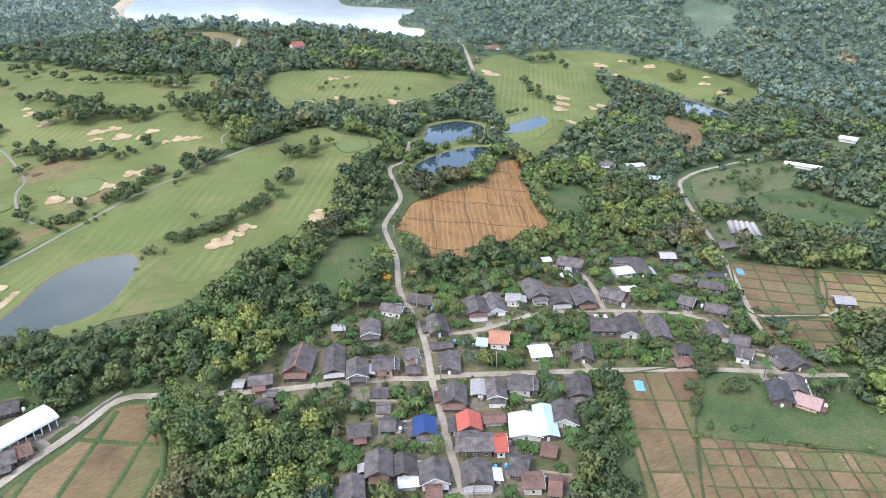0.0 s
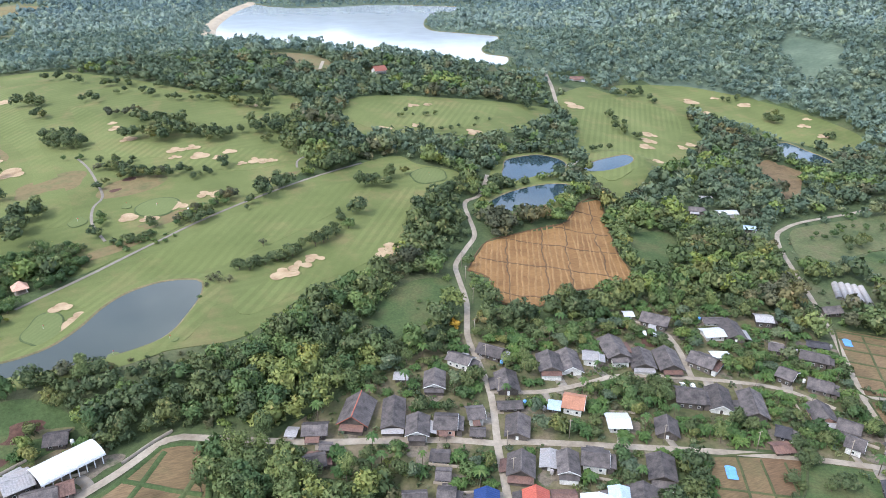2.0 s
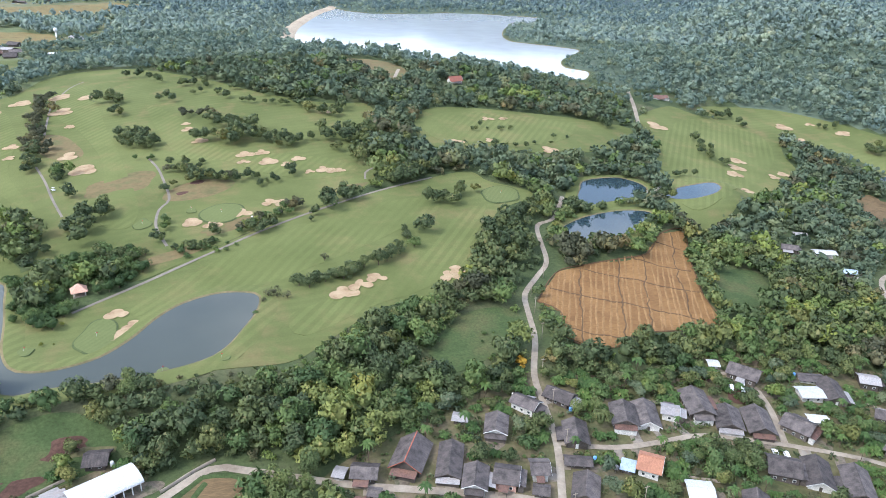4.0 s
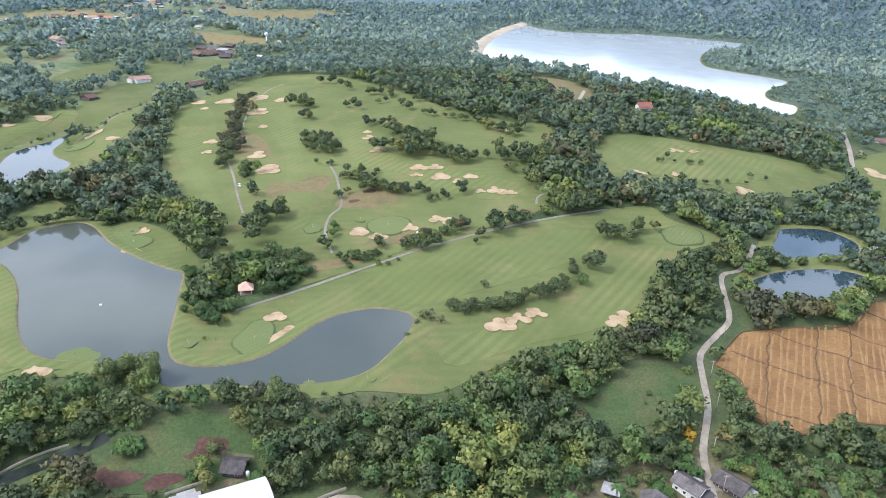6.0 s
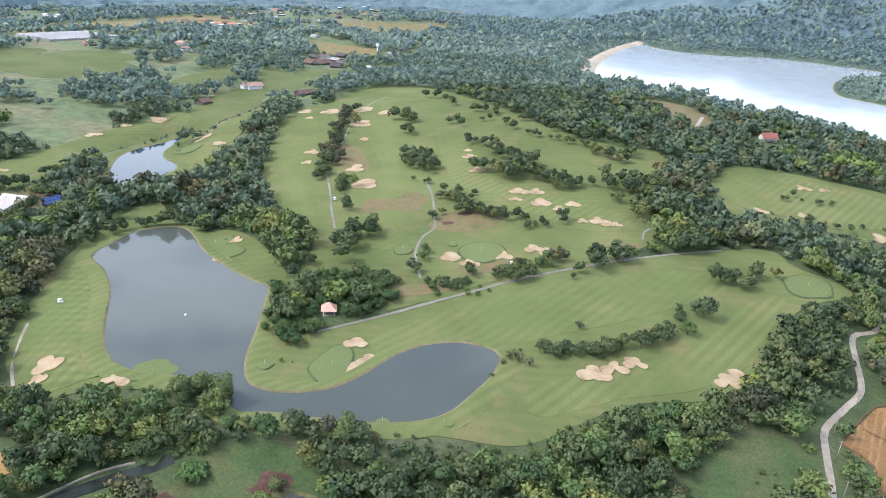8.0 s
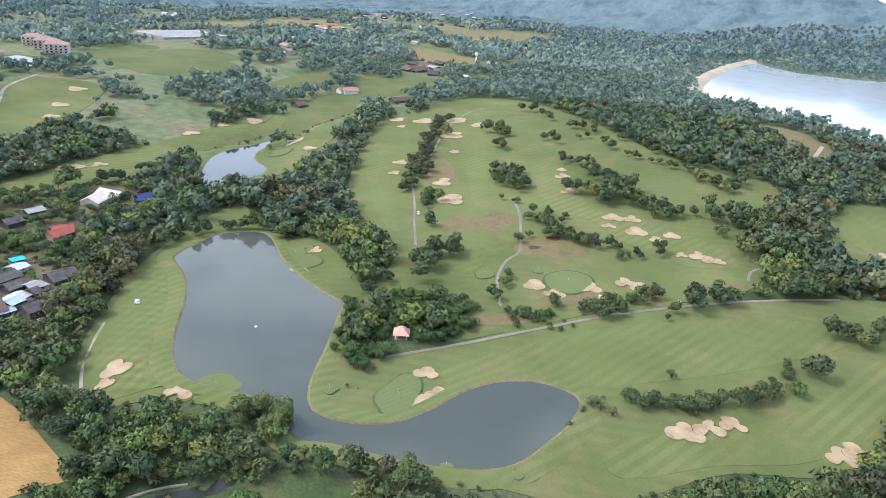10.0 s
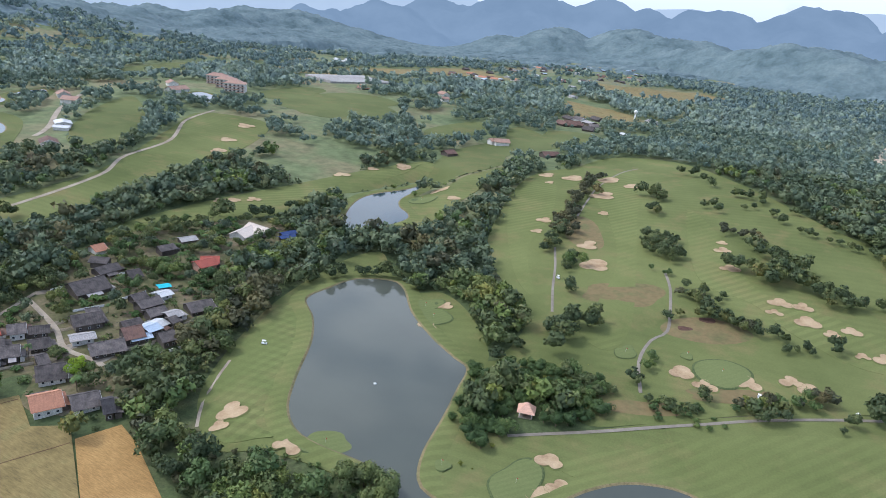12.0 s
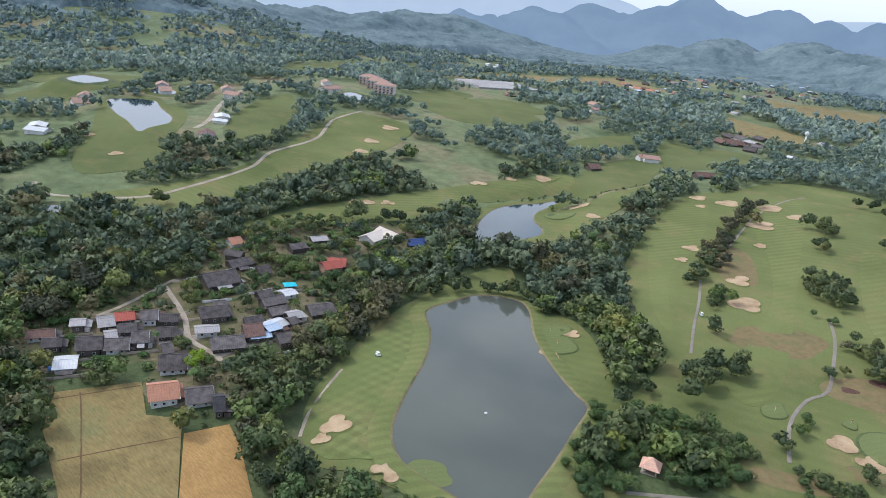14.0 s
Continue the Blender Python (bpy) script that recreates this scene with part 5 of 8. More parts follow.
house(309.3, 299.2, 316.9, 294.1, 7, 'grey')
house(337.9, 321.4, 344.7, 317.6, 6, 'light')
house(325.7, 266.4, 331.5, 262.6, 7, 'lightblue')
house(230.4, 149.9, 234.4, 146.2, 7, 'grey')
house(250.8, 147.3, 257.5, 141.7, 6, 'dark')
house(407.2, 620.3, 424.1, 615.3, 9, 'rust')
house(188.0, 614.0, 200.5, 617.4, 8.5, 'temple')
house(283.8, 168.5, 293.1, 166.4, 7, 'grey')
house(185.9, 102.0, 189.2, 98.4, 7, 'dark')
house(91.7, 62.5, 94.0, 60.6, 9, 'rust')
house(86.1, 76.4, 90.1, 72.5, 10, 'grey')
house(75.9, 81.8, 71.6, 73.2, 9.5, 'grey')
house(79.7, 77.4, 77.6, 72.8, 5, 'white')
house(84.6, 67.7, 90.1, 64.7, 7, 'rust')
house(99.6, 77.8, 102.9, 74.5, 6, 'rust')
house(-61.3, 161.1, -44.1, 169.9, 10.5, 'barn')
house(-70.9, 161.2, -63.1, 163.9, 10, 'light')
house(-60.4, 181.5, -53.4, 180.7, 8, 'grey')
house(-54.9, 155.3, -50.5, 155.7, 7, 'rust')
house(-64.6, 154.0, -55.1, 154.4, 8, 'grey')
house(-70.0, 166.4, -66.1, 168.6, 5, 'light')
house(-305.5, 178.0, -301.2, 187.5, 6, 'rust')
house(-293.6, 180.0, -290.3, 185.9, 7, 'grey')
house(-302.5, 195.0, -299.8, 199.8, 6, 'light')
house(-297.9, 204.3, -295.7, 210.2, 9, 'light')
house(-297.0, 211.8, -294.2, 218.6, 7, 'red')
house(-285.5, 207.7, -282.5, 213.6, 7, 'grey')
house(-290.2, 220.2, -286.9, 225.9, 8, 'grey')
house(-284.4, 226.4, -280.3, 232.3, 7, 'grey')
house(-274.2, 218.9, -270.5, 225.7, 8, 'grey')
house(-285.6, 201.6, -284.0, 205.7, 7, 'light')
house(-284.4, 189.4, -279.8, 197.6, 10, 'grey')
house(-278.0, 198.4, -273.4, 205.9, 9, 'grey')
house(-275.5, 208.5, -272.3, 213.8, 9, 'grey')
house(-277.5, 177.7, -273.7, 184.7, 9, 'white')
house(-251.7, 207.4, -246.3, 216.1, 11, 'grey')
house(-259.8, 212.7, -258.6, 216.2, 8, 'grey')
house(-234.5, 193.4, -230.2, 202.6, 11, 'orange')
house(-224.9, 202.9, -220.6, 211.4, 10, 'grey')
house(-213.0, 207.3, -211.3, 210.2, 10, 'dark')
house(-276.5, 240.4, -271.8, 251.4, 10, 'grey')
house(-281.0, 250.8, -278.8, 255.4, 7, 'grey')
house(-265.5, 231.7, -261.1, 240.1, 6, 'light')
house(-251.8, 230.5, -245.9, 242.7, 10, 'grey')
house(-251.0, 230.8, -248.9, 235.5, 4, 'teal')
house(-250.4, 245.8, -247.5, 253.2, 10, 'rust')
house(-258.6, 252.1, -256.5, 259.7, 7, 'grey')
house(-246.7, 247.0, -243.4, 254.8, 6, 'lightblue')
house(-246.5, 254.3, -246.0, 260.6, 7, 'lightblue')
house(-248.0, 258.1, -248.3, 266.2, 7, 'white')
house(-267.5, 267.7, -265.6, 278.7, 8, 'grey')
house(-257.4, 264.7, -255.7, 273.1, 7, 'grey')
house(-275.9, 271.5, -274.7, 278.1, 8, 'grey')
house(-270.7, 282.7, -269.8, 289.0, 6, 'white')
house(-278.4, 289.6, -276.1, 294.7, 4, 'teal')
house(-249.2, 281.0, -245.3, 292.3, 10, 'grey')
house(-249.5, 269.0, -248.1, 275.1, 7, 'light')
house(-304.7, 259.6, -302.1, 276.3, 13, 'grey')
house(-326.7, 288.4, -318.9, 293.0, 7, 'grey')
house(-314.2, 280.8, -313.5, 292.9, 8, 'grey')
house(-299.3, 288.2, -297.6, 294.1, 8, 'grey')
house(-339.3, 297.4, -338.6, 304.3, 8, 'orange')
house(-282.2, 317.6, -280.2, 327.9, 9, 'red')
house(-286.9, 326.4, -280.3, 332.9, 9, 'red')
house(-298.0, 365.2, -301.1, 383.4, 10, 'cream')
house(-304.0, 382.4, -288.6, 381.8, 10, 'cream')
house(-281.2, 385.7, -278.5, 395.5, 5, 'blue')
house(-278.0, 380.8, -275.1, 390.8, 4, 'blue')
house(-312.8, 319.5, -310.8, 328.3, 7, 'grey')
house(-317.1, 338.5, -314.1, 347.6, 7, 'light')
house(-244.8, 266.1, -244.5, 269.7, 6, 'grey')
house(-235.8, 252.9, -233.8, 259.0, 8, 'grey')
house(-293, 728, -281, 738, 11, 'villa')
house(-298, 727, -294, 733, 8, 'villa')
house(-570.2, 435.6, -560.8, 443.8, 9, 'white')
house(-617.2, 299.5, -604.7, 309.7, 12, 'white')
house(-667.8, 512.7, -653.9, 520.4, 12, 'villa')
house(-706.6, 458.9, -702.5, 470.3, 12, 'villa')
house(-691.7, 365.6, -687.6, 384.2, 14, 'villa')
house(-468.2, 936.2, -462.6, 944.7, 9, 'villa')
house(-284.5, 923.3, -266.8, 933.1, 13, 'rust')
house(-254.7, 908.1, -241.1, 908.5, 12, 'grey')
house(-207.6, 908.8, -198.9, 906.3, 9, 'white')
house(-666.9, 642.6, -667.9, 668.6, 12, 'villa')
house(-305.8, 643.3, -301.5, 654.0, 10, 'rust')
house(-229.4, 698.2, -218.5, 712.1, 10, 'rust')
house(-973.3, 1375.4, -947.6, 1378.8, 12, 'white')


# open ground of the village gardens
GARDEN_GROUND = surface("garden_ground", (0.066, 0.080, 0.030), (0.120, 0.110, 0.052), 0.09, 0.7, 0.95, 0.2, third=(0.19, 0.145, 0.096), grain=0.6)
for poly in VILLAGES:
    tagged(sheet("garden_ground", rounded(poly, True), GARDEN_GROUND, 0.04, 6.0), "patchy grass and bare earth of village gardens", "garden", kind="structure")

# trodden yards beside the houses
YARD = surface("trodden_yard", (0.105, 0.085, 0.06), (0.19, 0.155, 0.115), 0.25, 1.2, 0.95, 0.1, third=(0.07, 0.085, 0.035))
yard_rng = random.Random(4)
YARDS = []
tagged(dished("yard", blob(-44.0, 164.8, 7.5, 4.0, 25, 0.5, 299, 26), ((1.0, 0.12), (0.5, 0.2)), YARD), "trodden earth yard beside the barn", "yard", kind="structure")
for k, (cx, cy, turn, hl, hw) in enumerate(FOOTPRINTS):
    if math.hypot(cx, cy) < 345 and yard_rng.random() < 0.6:
        away, side = hl + yard_rng.uniform(0.0, 1.5), yard_rng.choice((-1, 1))
        x, y = cx + math.cos(turn) * away * side, cy + math.sin(turn) * away * side
        yard = dished("yard", blob(x, y, yard_rng.uniform(3, 5.5), yard_rng.uniform(2.5, 4), math.degrees(turn), 0.5, 300 + k, 22), ((1.0, 0.1), (0.5, 0.16)), YARD)
        tagged(yard, "trodden earth yard beside a house", "yard", kind="structure")
        YARDS.append((x, y))


# paved forecourts between the houses and the lanes
FORECOURT = surface("forecourt_concrete", (0.15, 0.128, 0.10), (0.27, 0.235, 0.19), 0.2, 0.8, 0.9, 0.03, third=(0.20, 0.15, 0.10), grain=0.5)
court_rng = random.Random(21)
for k, (cx, cy, turn, hl, hw) in enumerate(FOOTPRINTS):
    if math.hypot(cx, cy) > 420 or court_rng.random() < 0.25:
        continue
    best, to = 1e9, None
    for width, line in ROADS.values():
        for p in rounded(line, False, 3.0):
            d = math.hypot(p[0] - cx, p[1] - cy)
            if d < best:
                best, to = d, p
    if best < 26:
        d = Vector((to[0] - cx, to[1] - cy)).normalized()
        start = Vector((cx, cy)) + d * min(hl, hw) * 0.7
        n = max(3, int(best / 2))
        line = [tuple(start.lerp(Vector(to), i / (n - 1)) + Vector((-d.y, d.x)) * 0.5 * math.sin(i * 0.9 + k)) for i in range(n)]
        half = court_rng.uniform(1.1, 2.3)
        tagged(strip("forecourt", line, ((-half, 0.05), (-half * 0.9, 0.22), (half * 0.9, 0.22), (half, 0.05)), FORECOURT if court_rng.random() < 0.6 else YARD), "worn pale forecourt leading to the lane", "forecourt", kind="structure")

# low garden walls along some plots
for k, (cx, cy, turn, hl, hw) in enumerate(FOOTPRINTS):
    if math.hypot(cx, cy) < 420 and court_rng.random() < 0.4:
        side = court_rng.choice((-1, 1))
        u, v = Vector((math.cos(turn), math.sin(turn))), Vector((-math.sin(turn), math.cos(turn)))
        mid = Vector((cx, cy)) + v * side * (hw + court_rng.uniform(1.0, 2.2))
        reach = hl + court_rng.uniform(1.0, 4.0)
        line = [tuple(mid + u * reach * (i / 4 - 0.5) * 2) for i in range(5)]
        px, py = np.array([p[0] for p in line]), np.array([p[1] for p in line])
        if any(inside(px, py, f).any() for f in FIELDS.values()):
            continue
        if min(distance(px, py, rounded(l, False, 6.0), False).min() - w / 2 for w, l in ROADS.values()) > 0.6:
            tagged(strip("garden_wall", line, ((-0.1, -0.2), (-0.09, 1.25), (0.09, 1.25), (0.1, -0.2)), CONCRETE if court_rng.random() < 0.7 else WALL_WHITE), "low rendered wall round a village garden", "wall", kind="structure")


def water_tank(x, y, material, words):
    """A round tank on a low stand."""
    base = new("water_tank")
    base.matrix_world = Matrix.Translation((x, y, land_at(x, y)))
    ring = [(0.62, 0.9), (0.68, 1.05), (0.68, 2.2), (0.5, 2.5), (0.18, 2.62)]
    verts = [(r * math.cos(math.pi * k / 6), r * math.sin(math.pi * k / 6), z) for r, z in ring for k in range(12)]
    faces = [(j * 12 + k, j * 12 + (k + 1) % 12, (j + 1) * 12 + (k + 1) % 12, (j + 1) * 12 + k) for j in range(4) for k in range(12)] + [tuple(range(12))[::-1], tuple(range(48, 60))]
    part("drum", verts, faces, material, base, words, True)
    for sx in (-0.45, 0.45):
        for sy in (-0.45, 0.45):
            box("leg", sx - 0.07, sx + 0.07, sy - 0.07, sy + 0.07, -0.3, 0.92, CONCRETE, base)
    tagged(base, words + " water tank on a short stand", "water tank", group="water tanks")


for k, (cx, cy, turn, hl, hw) in enumerate(FOOTPRINTS):
    if math.hypot(cx, cy) < 330 and court_rng.random() < 0.3:
        u, v = Vector((math.cos(turn), math.sin(turn))), Vector((-math.sin(turn), math.cos(turn)))
        p = Vector((cx, cy)) + u * court_rng.choice((-1, 1)) * (hl + 0.3) + v * court_rng.uniform(-0.8, 0.8) * hw
        if min(distance(np.array([p.x]), np.array([p.y]), rounded(l, False, 6.0), False)[0] - w / 2 for w, l in ROADS.values()) > 1.2 and not any(j != k and abs((p.x - a) * math.cos(t) + (p.y - b) * math.sin(t)) < l and abs((p.y - b) * math.cos(t) - (p.x - a) * math.sin(t)) < w for j, (a, b, t, l, w) in enumerate(FOOTPRINTS)):
            water_tank(p.x, p.y, *court_rng.choice(((TRIM_WHITE, "white"), (ROOFS["sheet"], "bright blue"), (ROOFS["light"], "dull metal"))))


def tunnel(x1, y1, x2, y2):
    """A low plastic growing tunnel."""
    length, turn = math.hypot(x2 - x1, y2 - y1), math.atan2(y2 - y1, x2 - x1)
    base = new("growing_tunnel")
    base.matrix_world = Matrix.Translation(((x1 + x2) / 2, (y1 + y2) / 2, land_at((x1 + x2) / 2, (y1 + y2) / 2))) @ Matrix.Rotation(turn, 4, "Z")
    verts, n = [], 9
    for x in (-length / 2, length / 2):
        verts += [(x, 1.7 * math.cos(math.pi * k / (n - 1)), 1.9 * math.sin(math.pi * k / (n - 1))) for k in range(n)]
    faces = [(k, k + 1, n + k + 1, n + k) for k in range(n - 1)] + [tuple(range(n)), tuple(range(2 * n - 1, n - 1, -1))]
    part("cover", verts, faces, ROOFS["light"], base, "milky plastic cover", True)
    box("sill", -length / 2, length / 2, -1.8, 1.8, -0.4, 0.15, WALL_WOOD, base)
    tagged(base, "low white plastic growing tunnel in a garden", "greenhouse", group="growing tunnels")


def hotel_block(x1, y1, x2, y2):
    """A three-storey block with a hipped roof, balconies and rows of windows."""
    length, turn = math.hypot(x2 - x1, y2 - y1), math.atan2(y2 - y1, x2 - x1)
    length = min(max(length, 24), 44)
    base = new("hotel_block")
    cx, cy = (x1 + x2) / 2, (y1 + y2) / 2
    base.matrix_world = Matrix.Translation((cx, cy, land_at(cx, cy))) @ Matrix.Rotation(turn, 4, "Z")
    hl, hw, top = length / 2, 8.0, 10.5
    box("wall", -hl, hl, -hw, hw, -1, top, WALL_WHITE, base)
    o = 1.2
    v = [(-hl - o, -hw - o, top), (hl + o, -hw - o, top), (hl + o, hw + o, top), (-hl - o, hw + o, top), (-hl + hw * 0.8, 0, top + 3.4), (hl - hw * 0.8, 0, top + 3.4)]
    part("roof", v, [(0, 1, 5, 4), (1, 2, 5), (2, 3, 4, 5), (3, 0, 4), (0, 3, 2, 1)], ROOFS["clay"], base, "red-brown hipped roof")
    n = int(length / 4.5)
    for floor_level in range(3):
        z = 1.0 + floor_level * 3.2
        for side in (-1, 1):
            y = side * hw
            box("balcony", -hl, hl, min(y, y + side * 1.1), max(y, y + side * 1.1), z - 0.9, z - 0.1, WALL_PINK, base)
            for k in range(n):
                x = -hl + (k + 0.5) * length / n
                w = box("window", x - 1.3, x + 1.3, min(y, y + side * 0.08), max(y, y + side * 0.08), z, z + 1.8, TRIM_WHITE, base)
                box("pane", x - 1.15, x + 1.15, min(y + side * 0.03, y + side * 0.12), max(y + side * 0.03, y + side * 0.12), z + 0.1, z + 1.7, GLASS, w)
    FOOTPRINTS.append((cx, cy, turn, hl + 6, hw + 6))
    tagged(base, "white three-storey hotel block with red-brown roof", "hotel", group="hotel blocks")


tunnel(321.5, 192.9, 308.5, 178.3)
tunnel(324.9, 191.6, 311.1, 175.6)
tunnel(327.6, 189.7, 313.6, 172.9)
tunnel(330.3, 187.8, 316.7, 170.8)
tunnel(333.0, 185.8, 319.9, 168.7)
FOOTPRINTS.append((319.5, 181.5, math.atan2(-17, -13), 14.0, 11.0))
hotel_block(-716.0, 752.0, -697.0, 764.0)
hotel_block(-682.0, 733.0, -662.0, 746.0)
hotel_block(-650.0, 715.0, -630.0, 728.0)


# the lakeside pavilion
pavilion = new("pavilion")
pavilion.matrix_world = Matrix.Translation((-79.4, 293.5, land_at(-79.4, 293.5))) @ Matrix.Rotation(radians(15), 4, "Z") @ Matrix.Diagonal((0.82, 0.82, 0.9, 1))
box("floor", -3.4, 3.4, -3.4, 3.4, -0.5, 0.25, CONCRETE, pavilion)
for sx in (-2.8, 2.8):
    for sy in (-2.8, 2.8):
        box("post", sx - 0.13, sx + 0.13, sy - 0.13, sy + 0.13, 0.25, 2.8, TRIM_WHITE, pavilion)
ROOF_SALMON = metal("salmon_tiles", (0.60, 0.36, 0.26), 0.15, 0.7, 0.05)
for size, z0, z1 in ((4.3, 2.6, 4.9), (1.9, 4.7, 6.1)):
    k = size * (0.34 if size > 3 else 0.05)
    v = [(-size, -size, z0), (size, -size, z0), (size, size, z0), (-size, size, z0), (-k, -k, z1), (k, -k, z1), (k, k, z1), (-k, k, z1)]
    part("roof_tier", v, BOX, ROOF_SALMON, pavilion, "salmon tiled tier")
FOOTPRINTS.append((-80, 289, 0.0, 5.5, 8.5))
tagged(pavilion, "square garden pavilion with two-tier salmon roof", "pavilion")

# water tower, buoy, footbridge, far greenhouse
tower = new("water_tower")
tower.matrix_world = Matrix.Translation((-221, 1024, land_at(-221, 1024)))
def drum(name, profile, material, parent, sides=16, label="", at=(0, 0)):
    verts = [(at[0] + r * math.cos(2 * math.pi * k / sides), at[1] + r * math.sin(2 * math.pi * k / sides), z) for r, z in profile for k in range(sides)]
    faces = [(j * sides + k, j * sides + (k + 1) % sides, (j + 1) * sides + (k + 1) % sides, (j + 1) * sides + k) for j in range(len(profile) - 1) for k in range(sides)]
    faces += [tuple(range(sides))[::-1], tuple(range((len(profile) - 1) * sides, len(profile) * sides))]
    return part(name, verts, faces, material, parent, label, True)
drum("shaft", ((1.5, -1), (1.0, 2.5), (0.85, 14)), TRIM_WHITE, tower)
drum("tank", ((0.85, 14), (2.4, 16.2), (2.5, 17.8), (1.4, 19.4), (0.3, 19.8)), TRIM_WHITE, tower, label="rounded white tank")
tagged(tower, "slender white champagne-glass water tower", "water tower")

aerator = new("aerator")
aerator.matrix_world = Matrix.Translation((-139.2, 277.2, 13.0))
drum("float", ((0.6, -0.2), (0.65, 0.2), (0.4, 0.3)), TRIM_WHITE, aerator)
box("motor", -0.2, 0.2, -0.2, 0.2, 0.25, 0.65, TRIM_WHITE, aerator)
tagged(aerator, "small white floating aerator on the lake", "aerator")

bridge = new("footbridge")
bridge.matrix_world = Matrix.Translation((267, 378, 12.6)) @ Matrix.Rotation(math.atan2(10.9, 26.2), 4, "Z")
box("deck", -9, 9, -1.1, 1.1, 0.3, 0.55, CONCRETE, bridge)
for side in (-1.0, 1.0):
    box("rail", -9, 9, side - 0.06, side + 0.06, 1.3, 1.42, TRIM_WHITE, bridge)
    for k in range(7):
        box("post", -9 + 3 * k - 0.07, -9 + 3 * k + 0.07, side - 0.07, side + 0.07, -1.5 if k % 2 else 0.4, 1.3, TRIM_WHITE, bridge)
tagged(bridge, "pale footbridge over the golf pond", "footbridge")

greenhouse = new("greenhouse")
greenhouse.matrix_world = Matrix.Translation((-672, 1000, land_at(-672, 1000))) @ Matrix.Rotation(radians(68), 4, "Z")
SHADE_NET = surface("shade_netting", (0.29, 0.27, 0.25), (0.40, 0.375, 0.35), 0.02, 0.3, 0.8, 0.1)
for k in range(6):
    y = -33 + 13 * k
    part("bay", [(-54, y - 6.5, 0), (54, y - 6.5, 0), (54, y + 6.5, 0), (-54, y + 6.5, 0), (-54, y - 6.5, 3.6), (54, y - 6.5, 3.6), (54, y + 6.5, 3.6), (-54, y + 6.5, 3.6), (-54, y, 5.0), (54, y, 5.0)], [(0, 1, 5, 4), (1, 2, 6, 9, 5), (2, 3, 7, 6), (3, 0, 4, 8, 7), (4, 5, 9, 8), (6, 7, 8, 9)], SHADE_NET, greenhouse)
FOOTPRINTS.append((-672, 1000, radians(68), 70, 48))
tagged(greenhouse, "large pale netted greenhouse with parallel bays", "greenhouse")

# parked cars by the upper lane
CAR_WHITE = surface("car_paint", (0.7, 0.7, 0.7), (0.8, 0.8, 0.8), 0.5, 3.0, 0.25, 0.0, per_object=0.1)
TYRE = surface("tyre_rubber", (0.02, 0.02, 0.02), (0.04, 0.04, 0.04), 0.5, 5.0, 0.9, 0.0)
def car(x, y, turn):
    base = new("car")
    base.matrix_world = Matrix.Translation((x, y, land_at(x, y) + 0.3)) @ Matrix.Rotation(radians(turn), 4, "Z")
    prof = [(-2.1, 0.35), (-2.1, 0.85), (-1.3, 0.95), (-0.8, 1.45), (0.7, 1.45), (1.3, 0.95), (2.1, 0.8), (2.15, 0.35)]
    v = [(a, s * (0.82 if z < 1.2 else 0.66), z) for s in (-1, 1) for a, z in prof]
    n = len(prof)
    f = [tuple(range(n)), tuple(range(2 * n - 1, n - 1, -1))] + [(k, (k + 1) % n, n + (k + 1) % n, n + k)[::-1] for k in range(n)]
    part("body", v, f, CAR_WHITE, base)
    for s in (-1, 1):
        box("side_window", -0.95, 0.95, s * 0.75 - 0.03, s * 0.75 + 0.03, 1.0, 1.36, GLASS, base)
    for sx in (-1.35, 1.35):
        for s in (-0.8, 0.8):
            w = drum("wheel", ((0.32, -0.1), (0.34, 0.0), (0.32, 0.1)), TYRE, base)
            w.matrix_basis = Matrix.Translation((sx, s, 0.34)) @ Matrix.Rotation(radians(90), 4, "X")
    tagged(base, "white parked car on bare ground", "car", group="parked cars")
for x, y, a in ((182, 176, 60), (186, 174, 62), (189, 178, 58), (173, 138, 70), (176.5, 136.5, 70)):
    car(x, y, a)

# concrete power poles along the lane
def power_pole(x, y):
    base = new("power_pole")
    base.matrix_world = Matrix.Translation((x, y, land_at(x, y)))
    drum("pole", ((0.16, -0.5), (0.11, 8.5)), CONCRETE, base, 8)
    box("crossarm", -0.9, 0.9, -0.06, 0.06, 7.9, 8.05, CONCRETE, base)
    tagged(base, "slim concrete power pole beside the lane", "power pole", group="power poles")
vl = ROADS["village_road"][1]
for i in range(1, 12):
    (ax, ay), (bx, by) = vl[i], vl[i + 1]
    d = Vector((bx - ax, by - ay)).normalized()
    power_pole(ax - d.y * -3.0, ay + d.x * -3.0)
el = ROADS["east_road"][1]
for (ax, ay), (bx, by) in zip(el[1:], el[2:]):
    power_pole((ax + bx) / 2 + 1.2, (ay + by) / 2 + 2.8)

# flagsticks and golf buggies
FLAG = surface("red_cloth", (0.42, 0.05, 0.04), (0.5, 0.08, 0.06), 0.5, 4.0, 0.8, 0.0)
def flagstick(x, y):
    base = new("flagstick")
    base.matrix_world = Matrix.Translation((x, y, land_at(x, y) + 0.4))
    drum("pole", ((0.03, -0.1), (0.02, 2.3)), TRIM_WHITE, base, 6)
    part("flag", [(0, 0, 1.9), (0.3, 0.05, 1.92), (0.55, 0, 1.95), (0, 0, 2.28), (0.3, 0.05, 2.26), (0.55, 0, 2.22), (0, 0.02, 1.9), (0.55, 0.02, 1.95), (0.55, 0.02, 2.22), (0, 0.02, 2.28)], [(0, 1, 4, 3), (1, 2, 5, 4), (6, 9, 8, 7)], FLAG, base, "small red flag")
    tagged(base, "thin white flagstick with a red flag", "flagstick", group="flagsticks")
for x, y in GREENS:
    flagstick(x, y)
